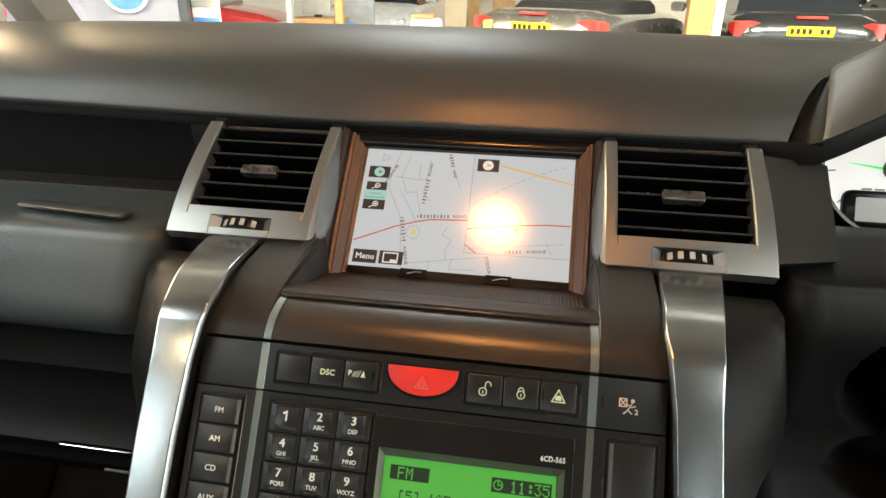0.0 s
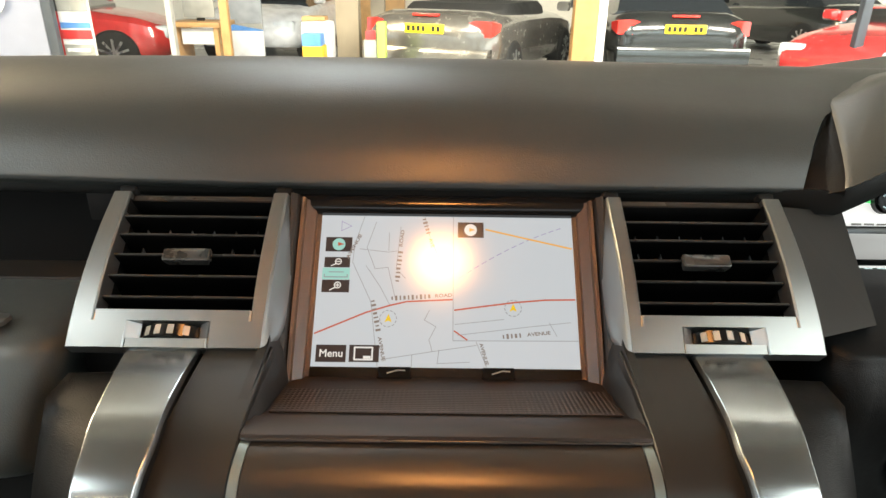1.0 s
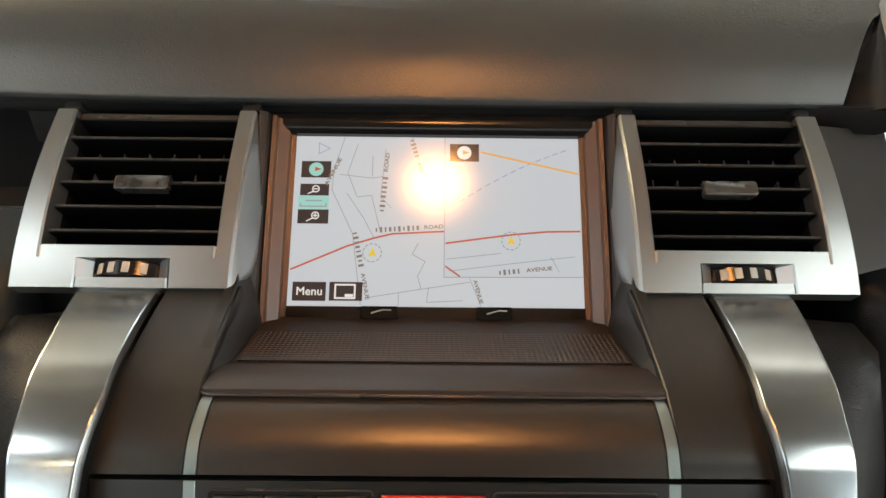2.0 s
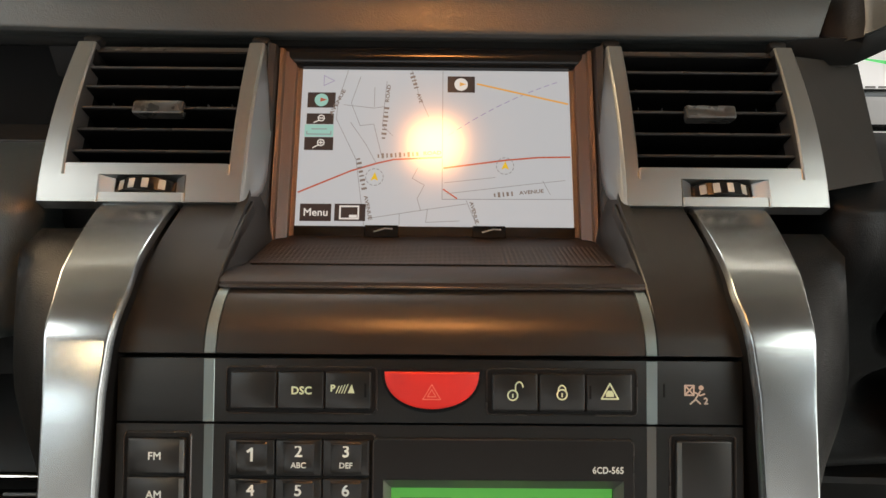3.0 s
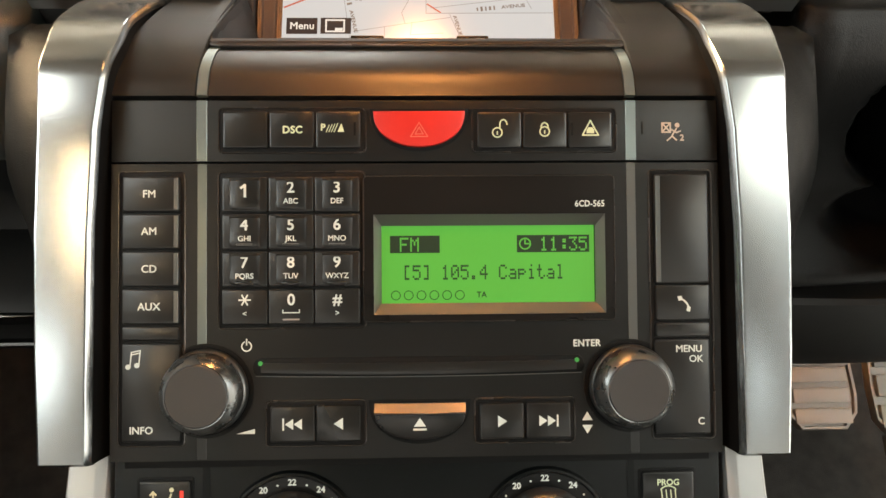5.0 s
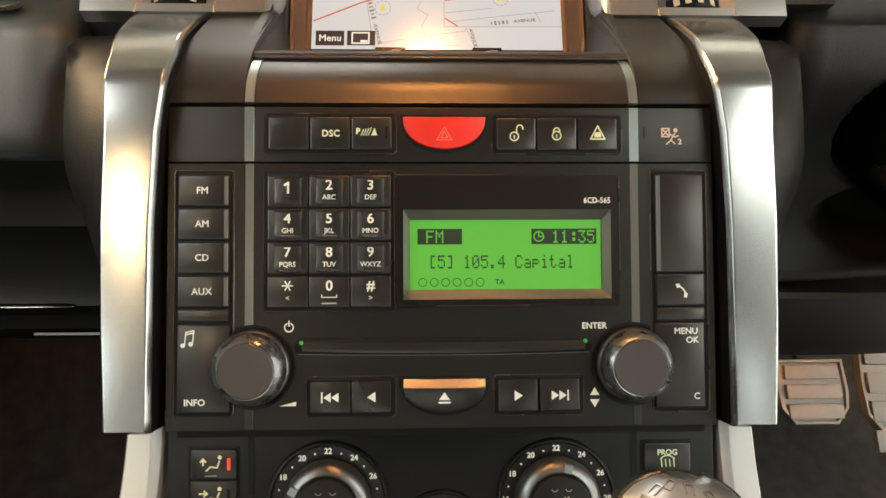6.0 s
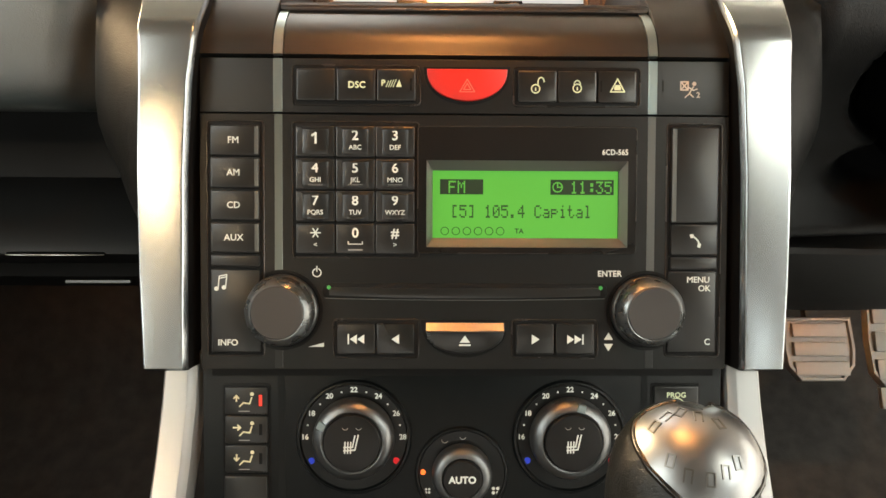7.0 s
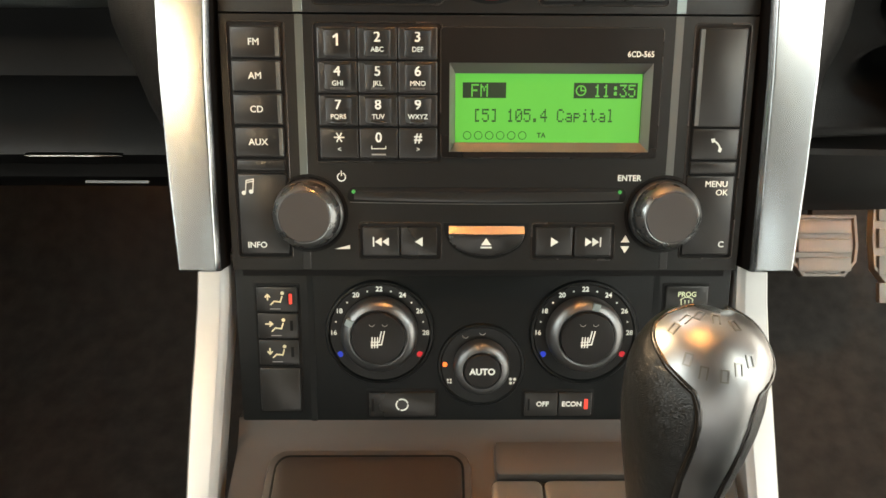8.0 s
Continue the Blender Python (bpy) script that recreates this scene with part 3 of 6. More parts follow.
eject = part("eject_button", bm, KEY, radio, k=0.001)
bm = bmesh.new()
loft(bm, [[(x, -121.9, 0.2), (x, -122.0, 0.9), (x, -125.4 - 0.4 * (1 - (x / 19) ** 2), 2.9), (x, -126.2, 2.4), (x, -126.2, 0.2)] for x in range(-19, 20, 2)])
part("eject_lip", bm, LIT_METAL, eject, "raised lip in brighter metal for its warm highlight", k=0.001)
symbol([[(-2.6, -132.6), (2.4, -132.6)]], 0.8, 1.8, PRINT, eject, [[(-2.6, -131.4), (-0.1, -127.8), (2.4, -131.4)]])
# printed marks on the face
words("ENTER", 4.0, 70.6, -97.9, 0.02, PRINT, face, 0.08, 1.05, squeeze=0.95)
symbol([arc(-72.0, -97.6, 2.0, 115, 425, 14), [(-72.0, -97.0), (-72.0, -94.6)]], 0.5, 0.01, PRINT, face, name="power_symbol")
symbol([], 0.4, 0.01, PRINT, face, [[(-76.2, -133.8), (-68.6, -133.8), (-68.6, -131.8)]], name="wedge_symbol")
symbol([], 0.4, 0.01, PRINT, face, [[(68.2, -130.2), (70.4, -126.6), (72.6, -130.2)], [(68.2, -132.2), (72.6, -132.2), (70.4, -135.8)]], name="arrow_symbol")
for s in (-1, 1):
    bm = bmesh.new()
    lathe(bm, s * 88.6, -115.8, [(19.6, -1), (19.6, 0.25), (18.2, 0.3), (18.0, 0.2)], 48)
    part("dark_gap_plate", bm, DEEP, radio, k=0.001)
    bm = bmesh.new()
    lathe(bm, s * 88.6, -115.8, [(17.4, 0), (17.4, 2.2), (16.9, 3.4), (16.4, 3.8), (15.9, 3.8)], 56)
    part("knob_collar", bm, SMOKE, radio, "smoked metal collar ring", k=0.001)
    bm = bmesh.new()
    lathe(bm, s * 88.6, -115.8, [(16.6, 0), (16.5, 5.0), (16.2, 8.0), (15.6, 9.6), (14.4, 11.2), (12.9, 12.3), (12.5, 12.2), (11, 11)], 64)
    knob = part("knob", bm, BEVEL, radio, "round dark knob with a glossy bevel", k=0.001)
    bm = bmesh.new()
    lathe(bm, s * 88.6, -115.8, [(12.5, 8), (12.5, 12.3), (12.0, 12.7), (6.0, 12.5), (0.3, 12.4)], 48)
    part("knob_top", bm, RUBBER, knob, "matt black knob top", k=0.001)

# ---- climate control ----
CLIMATE_FACE = mat("climate_plastic", (0.0034, 0.0046, 0.0048), 0.40, spec=0.22, grain=0.16, fine=3000)
DIAL_BLACK = mat("dial_black", (0.0036, 0.0045, 0.0046), 0.36, spec=0.30, blot=0.1)
DIAL_CAP = mat("dial_cap_rubber", (0.010, 0.010, 0.010), 0.40, spec=0.3, grain=0.1, fine=2500)
DIAL_METAL = mat("dial_ring_metal", (0.155, 0.16, 0.163), 0.40, 0.92, blot=0.08)
CLIMATE = STACK @ Matrix.Translation((0, 0, -0.010))
climate = thing("climate_control", "black climate control panel with two temperature dials and a fan dial", "climate control", m=CLIMATE)
bm = bmesh.new()
box(bm, -131, 131, -241.5, -144.0, -9, 0, 1.2)
part("face_panel", bm, CLIMATE_FACE, climate, "dark plastic face", k=0.001)
well(-119.9, -98.2, 155.4, 225.8, climate, rim=False)
ORANGE_LED = glow("orange_lamp", (1.0, 0.16, 0.02), 1.4)
RED_LED = glow("red_lamp", (0.9, 0.04, 0.02), 1.0)
WARM_PRINT = mat("cream_print", (0.7, 0.64, 0.42), 0.6)


def seated(cx, cy, parent, way):
    """A seat pictogram drawn as a plain bent bar with a dot, and the arrow of the air."""
    st = [[(cx + 0.2, cy - 1.4), (cx + 3.4, cy - 1.8), (cx + 4.4, cy + 1.2)], [(cx + 0.2, cy - 1.4), (cx - 1.6, cy - 3.2)]]
    arrow = {"up": [[(cx - 3.2, cy - 0.6), (cx - 3.2, cy + 2.0)], [(cx - 4.4, cy + 0.9), (cx - 3.2, cy + 2.3), (cx - 2.0, cy + 0.9)]],
             "mid": [[(cx - 4.8, cy + 0.8), (cx - 1.6, cy + 0.8)], [(cx - 2.6, cy + 2.0), (cx - 1.2, cy + 0.8), (cx - 2.6, cy - 0.4)]],
             "low": [[(cx - 3.2, cy + 1.8), (cx - 3.2, cy - 1.0)], [(cx - 4.4, cy + 0.1), (cx - 3.2, cy - 1.3), (cx - 2.0, cy + 0.1)]]}[way]
    symbol(st + arrow, 0.75, 1.5, WARM_PRINT, parent, [arc(cx + 4.6, cy + 3.0, 1.0, 0, 330, 9)], name="air_symbol")


for n, (s, way) in enumerate(((155.6, "up"), (170.3, "mid"), (185.0, "low"))):
    k = key(-119.6, -98.3, s, s + 14.0, climate, 1.5)
    seated(-110.6, -(s + 6.6), k, way)
    bm = bmesh.new()
    box(bm, -102.6, -101.0, -(s + 9.6), -(s + 4.0), 1.3, 1.62, 0.1, 1)
    part("indicator", bm, RED_LED if n == 0 else DEEP, k, "lit red indicator" if n == 0 else "", k=0.001)
    symbol([[(-112.6, -(s + 12.2)), (-107.4, -(s + 12.2))]], 0.4, 1.5, DIMPRINT, k, name="indicator")
bm = bmesh.new()
plate(bm, -119.9, -98.2, -225.5, -200.4, -2, 2.2, 1.2, 0.8)
part("blank_cover", bm, KEY, climate, k=0.001)
NUMS = ["16", "18", "20", "22", "24", "26", "28"]
BLUE_DOT = mat("blue_print", (0.01, 0.06, 0.85), 0.5)
RED_DOT = mat("red_print", (0.85, 0.02, 0.04), 0.5)
for s in (-1, 1):
    cx, cy = (-55.2 if s < 0 else 53.8), -181.2
    bm = bmesh.new()
    lathe(bm, cx, cy, [(29.2, -1), (29.1, 0.5), (28.3, 1.9), (27.2, 2.1), (26.4, 0.9), (19.8, 0.6)], 64)
    dial = part("temperature_dial", bm, DIAL_BLACK, climate, "temperature dial with a number ring", k=0.001)
    for n, t in enumerate(NUMS):
        a = radians(180 - 30 * n)
        words(t, 3.7, cx + 24.6 * math.cos(a), cy + 24.0 * math.sin(a), 0.85, PRINT, dial, 0.08)
        if n < 6:
            b = radians(180 - 30 * n - 15)
            symbol([], 0.4, 0.75, PRINT, dial, [arc(cx + 24.0 * math.cos(b), cy + 23.6 * math.sin(b), 0.5, 0, 315, 7)], name="dot")
    symbol([], 0.4, 0.75, BLUE_DOT, dial, [arc(cx - 21.4, cy - 12.0, 1.7, 0, 345, 14)], name="dot", label="blue dot")
    symbol([], 0.4, 0.75, RED_DOT, dial, [arc(cx + 21.4, cy - 12.0, 1.7, 0, 345, 14)], name="dot", label="red dot")
    bm = bmesh.new()
    lathe(bm, cx, cy, [(20.4, 0), (20.2, 4.5), (19.7, 6.4), (18.6, 7.9), (16.8, 9.2), (15.4, 9.7), (14.6, 9.4), (14.4, 6.0)], 64)
    ring = part("dial_ring", bm, DIAL_METAL, dial, "smoked metal grip ring", k=0.001)
    a = radians(152 if s < 0 else 76)
    bm = bmesh.new()
    box(bm, -2.0, 2.0, 14.9, 19.2, 8.0, 9.9, 0.3, 1)
    bmesh.ops.transform(bm, matrix=Matrix.Translation((cx, cy, 0)) @ Matrix.Rotation(a - math.pi / 2, 4, "Z"), verts=bm.verts)
    part("pointer", bm, STRIP, dial, "pale pointer", k=0.001)
    bm = bmesh.new()
    lathe(bm, cx, cy, [(14.2, 4), (14.2, 10.4), (13.6, 11.2), (10, 11.6), (0.3, 11.6)], 48)
    cap = part("dial_cap", bm, DIAL_CAP, dial, k=0.001)
    symbol([[(cx + 3.4, cy + 4.4), (cx + 1.8, cy - 2.8), (cx - 3.6, cy - 3.2)], [(cx + 1.8, cy + 4.2), (cx + 0.6, cy - 1.4)], [(cx - 3.6, cy - 1.6), (cx + 0.8, cy - 1.4)]] + [[(cx - 3.0 + 1.4 * n, cy + 1.0), (cx - 3.2 + 1.4 * n, cy - 4.4)] for n in range(3)], 0.65, 11.6, PRINT, cap, name="seat_symbol")
    symbol([arc(cx - 3.0, cy + 8.4, 1.4, 200, 340, 5), arc(cx + 3.6, cy + 8.4, 1.4, 200, 340, 5)], 0.35, 11.5, DIMPRINT, cap, name="mark")
cx, cy = -0.8, -199.6
bm = bmesh.new()
lathe(bm, cx, cy, [(23.6, -1), (23.6, 0.6), (23.0, 1.5), (22.0, 1.7), (21.4, 1.0), (14.6, 0.7)], 56)
dial = part("fan_dial", bm, DIAL_BLACK, climate, "fan speed dial", k=0.001)
bm = bmesh.new()
lathe(bm, cx, cy, [(15.2, 0), (15.0, 4.5), (14.4, 6.4), (13.2, 7.8), (11.4, 8.8), (10.3, 8.9), (9.9, 8.4), (9.8, 5.0)], 56)
part("dial_ring", bm, DIAL_METAL, dial, "smoked metal grip ring", k=0.001)
bm = bmesh.new()
lathe(bm, cx, cy, [(9.6, 4), (9.6, 9.4), (9.0, 10.2), (6, 10.5), (0.3, 10.5)], 40)
cap = part("dial_cap", bm, DIAL_CAP, dial, k=0.001)
words("AUTO", 4.8, cx, cy, 10.5, PRINT, cap, 0.12, 1.0)
symbol([], 0.3, 0.85, ORANGE_LED, dial, [arc(cx - 19.6, cy + 0.6, 1.4, 0, 345, 14)], name="lamp", label="glowing orange lamp")
for dx, r in ((-17.2, 0.8), (17.2, 1.1)):
    symbol([], 0.3, 0.85, PRINT, dial, [arc(cx + dx + q * r, cy - 9.0 + w * r, r * 0.8, 0, 315, 7) for q in (-1, 1) for w in (-1, 1)], name="fan_symbol")
symbol([arc(cx - 8.6, cy + 17.0, 1.6, 180, 330, 5), arc(cx + 0.5, cy + 18.8, 1.6, 200, 340, 5)], 0.35, 0.85, DIMPRINT, dial, name="mark")
well(-61.9, -25.0, 214.6, 229.4, climate, rim=False)
k = key(-61.7, -25.2, 214.9, 229.2, climate, 1.5)
symbol([arc(-43.6, -222.0, 3.2, 20 + 120 * n, 118 + 120 * n, 6) for n in range(3)], 0.75, 1.5, PRINT, k, name="recirculation_symbol")
symbol([[(-59.6, -219.0), (-59.6, -225.4)]], 1.2, 1.5, DEEP, k, name="indicator")
well(22.9, 60.2, 214.8, 229.0, climate, rim=False)
k = key(23.1, 41.3, 215.1, 228.8, climate, 1.5)
words("OFF", 3.9, 33.0, -221.8, 1.5, PRINT, k, 0.08)
symbol([[(25.4, -219.0), (25.4, -225.0)]], 1.1, 1.5, DEEP, k, name="indicator")
k = key(41.9, 60.0, 215.1, 228.8, climate, 1.5)
words("ECON", 3.9, 49.0, -221.8, 1.5, PRINT, k, 0.08)
bm = bmesh.new()
box(bm, 55.8, 57.8, -224.6, -218.8, 1.3, 1.65, 0.1, 1)
part("indicator", bm, RED_LED, k, "lit red indicator", k=0.001)
well(96.1, 119.1, 155.0, 200.0, climate, rim=False)
k = key(96.4, 118.9, 155.3, 168.9, climate, 1.5)
words("PROG", 3.7, 107.6, -159.8, 1.5, PRINT_GREEN, k, 0.06)
symbol([[(104.6 + 2 * n, -163.0), (104.9 + 2 * n, -166.4)] for n in range(4)] + [arc(107.6, -165.6, 4.4, 40, 140, 6)], 0.45, 1.5, PRINT_GREEN, k, name="demist_symbol")
for s in (170.2, 184.9):
    key(96.4, 118.9, s, s + 14.0, climate, 1.5)
for s in (-1, 1):
    bm = bmesh.new()
    box(bm, s * 91.6 - 1.6, s * 91.6 + 1.6, -236, -147, -1, 0.15)
    part("inlay_line", bm, CLIMATE_FACE, climate, k=0.001)


# ---- silver pillars beside the stack ----
def mixed(table, v):
    """Linear reading from a short table of (key, value)."""
    for (a, x), (b, y) in zip(table, table[1:]):
        if v <= b:
            return x + (y - x) * max(0, v - a) / (b - a)
    return table[-1][1]


def spine():
    """Points and outward normals up the stack's face and over its roll, with the run along it in mm."""
    out = []
    up = Vector((math.sin(LEAN_BACK), math.cos(LEAN_BACK)))
    nrm = Vector((-math.cos(LEAN_BACK), math.sin(LEAN_BACK)))
    for s in (144, 142.5, 138, 120, 100, 90, 80, 70, 60, 50, 40, 30, 20, 8):
        out.append((Vector((0.288, 1.163)) - up * s * 0.001, nrm, -s))
    for i in range(2, len(ROLL)):
        d = (ROLL[min(i + 1, len(ROLL) - 1)] - ROLL[i - 1]).normalized()
        out.append((ROLL[i], Vector((-d.y, d.x)), 6 + 1000 * sum((ROLL[j + 1] - ROLL[j]).length for j in range(i))))
    return out


OUTER = [(-144, 152.0), (-100, 153.6), (-50, 154.2), (0, 153.0), (25, 155.5), (50, 160.0), (75, 164.8), (94, 169.0), (112, 172.0)]
INNER = [(-144, 131.5), (-100, 131.2), (-50, 130.8), (0, 128.4), (12, 126.4), (30, 125.2), (50, 127.2), (75, 129.2), (94, 131.0), (112, 132.0)]


def pillar(side):
    ob = thing("silver_pillar", "satin silver trim pillar curving up the side of the stack", "trim", "pillars of the stack")
    bm = bmesh.new()
    rings, backs = [], []
    st = spine()
    for n, (p, nrm, run) in enumerate(st):
        xo, xi = mixed(OUTER, run), mixed(INNER, run)
        h = mixed([(-144, 9.5), (0, 9.5), (40, 8.0), (75, 4.5), (95, 1.5), (112, -1.5)], run)
        b = mixed([(-144, 2.3), (0, 2.3), (25, 1.7), (50, 1.1), (94, 0.9), (112, 0.8)], run)
        if n == 0:
            h -= 2.2
        w = xo - xi
        ring = []
        for x, z in ((xo - 0.2, -9.0), (xo, h - 0.8), (xo - 0.2, h - 0.25), (xo - 0.7, h), (xo - 1.4, h + 0.03), (xo - w * 0.5, h + 0.1), (xi + b + 0.6, h + 0.03), (xi + b, h), (xi + b * 0.88, h - 0.15), (xi + b * 0.76, h - 0.6), (xi + b * 0.55, h - 1.3), (xi + b * 0.30, h - 2.3), (xi + b * 0.2, h - 3.2), (xi + b * 0.5 + 1.2, h - 3.4), (xi + b + 2.0, -9.0)):
            q = p + nrm * z * 0.001
            ring.append((side * x * 0.001, q.x, q.y))
        rings.append(ring)
        backs.append([(side * x * 0.001, (p + nrm * z * 0.001).x, (p + nrm * z * 0.001).y) for x, z in ((xi + 4.0, h - 3.8), (xi + 1.0, h - 3.8), (xi + 0.6, -9.2), (xi + 4.0, -9.2))])
    part("trim_face", loft(bm, rings), SILVER, ob, angle=50)
    # added near-black strip stands in for the flank's dark reflection
    bm = bmesh.new()
    part("flank_shade", loft(bm, backs), DEEP, ob, "near-black strip in place of the pillar's dark inner flank")
    # lower rail running on down the console's flank
    bm = bmesh.new()
    rings = []
    for s, xo, xi, h in ((140, 149.5, 133.0, -9.0), (165, 151.5, 134.0, -8.0), (190, 153.5, 135.5, -5.0), (213, 155.0, 137.0, 0.0), (240, 155.5, 138.0, 8.0), (263, 155.2, 138.5, 16.0), (300, 155.0, 139.0, 32.0), (360, 156.0, 140.0, 62.0)):
        ring = []
        for x, z in ((xo, h - 14), (xo, h - 2.0), (xo - 1.4, h), (xo - 2.2, h + 0.03), (xi + 5.0, h + 0.03), (xi + 4.2, h), (xi + 3.2, h - 0.8), (xi + 0.4, h - 1.2), (xi, h - 2.0), (xi, h - 14)):
            v = STACK @ Vector((side * x * 0.001, -s * 0.001, z * 0.001))
            ring.append(v)
        rings.append(ring)
    part("lower_rail", loft(bm, rings), RAIL, ob, "satin rail, paler than the pillar for its reflected light", angle=50)
    return ob


for s in (-1, 1):
    pillar(s)

# ---- padded side cheeks outside the pillars ----
# each row: height along the stack's face, reach outward of the cheek's far edge, depth of its root beside the pillar
CHEEKS = [(-144, 152, -8), (-100, 160, -6), (-80, 172, -5), (-62, 184, -4), (-45, 190.5, -4), (-30, 198, -4), (-18, 202, -4), (-5, 203.5, -5), (5, 203.5, -8), (14, 203.5, -12), (22, 203.2, -17), (30, 203, -22), (37, 202.6, -29), (44, 202.2, -37), (50, 202, -44), (56, 201.6, -52), (62, 201, -60)]
for s in (-1, 1):
    face_rings, wall_rings = [], []
    for y, xe, root in CHEEKS:
        xr = mixed(OUTER, y * 1.25 if y > 0 else y) - 7
        deep = min(-50.0, root - 6)
        ring = []
        for u in (0.0, 0.12, 0.28, 0.45, 0.62, 0.78, 0.90):
            out = 7.0 * math.sin(math.pi * u) ** 0.8 * min(1, (root - deep) / 40)
            ring.append((xr + (xe - xr) * u + out * 0.6, root + (deep - root) * u + out * 0.8))
        ring += [(xe - 1.2, deep + 2.6), (xe - 0.2, deep + 0.4), (xe, deep - 2.0), (xe - 1.5, deep - 4), (xr, deep - 4)]
        wall = [(xr, deep - 4.4), (xe - 2.0, deep - 4.4), (xe - 3.0, deep - 30), (xe - 8.0, deep - 70), (xr, deep - 70)]
        for rings, sect in ((face_rings, ring), (wall_rings, wall)):
            rings.append([STACK @ Vector((s * x * 0.001, y * 0.001, z * 0.001)) for x, z in sect])
    ch = thing("side_cheek", "black grained padded cheek beside the centre stack", "dashboard panel", "side cheeks")
    bm = bmesh.new()
    part("pad", loft(bm, face_rings), PAD, ch, "grained padded face", angle=60)
    bm = bmesh.new()
    part("side_wall", loft(bm, wall_rings), SOFT_BLACK, ch, "plain plastic side wall", angle=60)

# ---- navigation screen ----
nav = thing("navigation_screen", "lit navigation screen showing a pale road map, in a brown-black surround", "car screen", m=SCREEN)
bm = bmesh.new()
box(bm, -79.0, 79.0, -0.5, 95.4, -6, 0)
glass_face = part("display", bm, MAP, nav, "glossy lit map display", k=0.001)
INK = {n: glow("map_" + n, c, g, 0.13) for n, c, g in (("grey", (0.35, 0.37, 0.40), 0.7), ("red", (0.62, 0.13, 0.07), 0.7), ("orange", (0.85, 0.45, 0.10), 0.8), ("violet", (0.40, 0.36, 0.62), 0.7), ("dark", (0.07, 0.045, 0.04), 0.5), ("teal", (0.33, 0.68, 0.62), 0.8), ("white", (0.85, 0.86, 0.84), 0.8), ("yellow", (0.85, 0.58, 0.02), 0.8), ("sand", (0.50, 0.45, 0.42), 0.6), ("pane", (0.76, 0.85, 0.925), SCREEN_GLOW))}


def map_line(pts, w, ink, z=0.02, name="road_line"):
    bm = bmesh.new()
    ribbon(bm, pts, w, z, 0.03)
    return part(name, bm, INK[ink], glass_face, k=0.001)


def map_block(x0, x1, y0, y1, ink, z=0.02, t=0.05, name="map_button"):
    bm = bmesh.new()
    box(bm, x0, x1, y0, y1, z, z + t)
    return part(name, bm, INK[ink], glass_face, k=0.001)


map_line([(-78.0, 19.2), (-48.4, 32.2), (-34.0, 36.8), (-23.9, 39.3), (4.2, 40.9)], 1.0, "red")
for pts in ([(-52, 95), (-57.3, 76), (-58, 64), (-52, 52), (-45.6, 39), (-41.4, 10), (-40, 0)], [(-44.5, 91), (-49.6, 74), (-44, 60), (-36, 61)], [(-49.6, 62), (-40, 48), (-34, 37)], [(-54, 73), (-36, 71), (-30, 72)], [(-36, 61), (-31.1, 42)], [(-28.9, 88), (-31, 60), (-25, 54)], [(-14, 95), (-10, 80), (-4, 66)], [(-10, 34), (-13, 28), (-6, 24), (-10, 16), (-8, 9)], [(-38, 4), (-8, 9), (18, 13)], [(-20, 7), (-20, 0)], [(-4, 10), (-5, 2), (14, 3)], [(-36, 84), (-36, 72)], [(18, 15), (24, 0)]):
    map_line(pts, 0.35, "grey")
inset = map_block(4.2, 78.6, 15.6, 94.8, "pane", 0.06, 0.03, "inset_map")
map_line([(4.2, 95), (4.2, 15.6), (78.6, 16.2)], 0.4, "grey", 0.10, "inset_edge")
map_line([(5.2, 34.3), (24, 37.0), (41.1, 39.4), (60, 41.2), (78.0, 41.6)], 1.0, "red", 0.10)
map_line([(24.7, 86.9), (50, 81), (77.8, 74.6)], 1.1, "orange", 0.10)
for n in range(14):
    a, b = n / 14, (n + 0.6) / 14
    f = lambda u: (7.7 + 66 * u, 54.4 + 47 * u - 12.5 * u * u)
    map_line([f(a), f(b)], 0.5, "violet", 0.10, "rail_dash")
for pts in ([(5.5, 25.5), (34.7, 28.9)], [(7.0, 19.0), (50, 24.5), (74.7, 27.4)], [(62, 27), (66, 19)]):
    map_line(pts, 0.35, "grey", 0.10)
map_line([(5.0, 21.5), (12.5, 16.2)], 0.9, "red", 0.10)
for cx, cy, z in ((-34.7, 28.6, 0.05), (40.4, 35.9, 0.12)):
    for n in range(12):
        map_line(arc(cx, cy, 5.0, 30 * n, 30 * n + 16, 2), 0.5, "grey", z, "compass_dash")
    bm = bmesh.new()
    poly(bm, [(cx - 2.2, cy - 2.2), (cx, cy - 1.2), (cx + 2.2, cy - 2.2), (cx + 0.2, cy + 3.0)], z, 0.05)
    part("position_arrow", bm, INK["yellow"], glass_face, k=0.001)
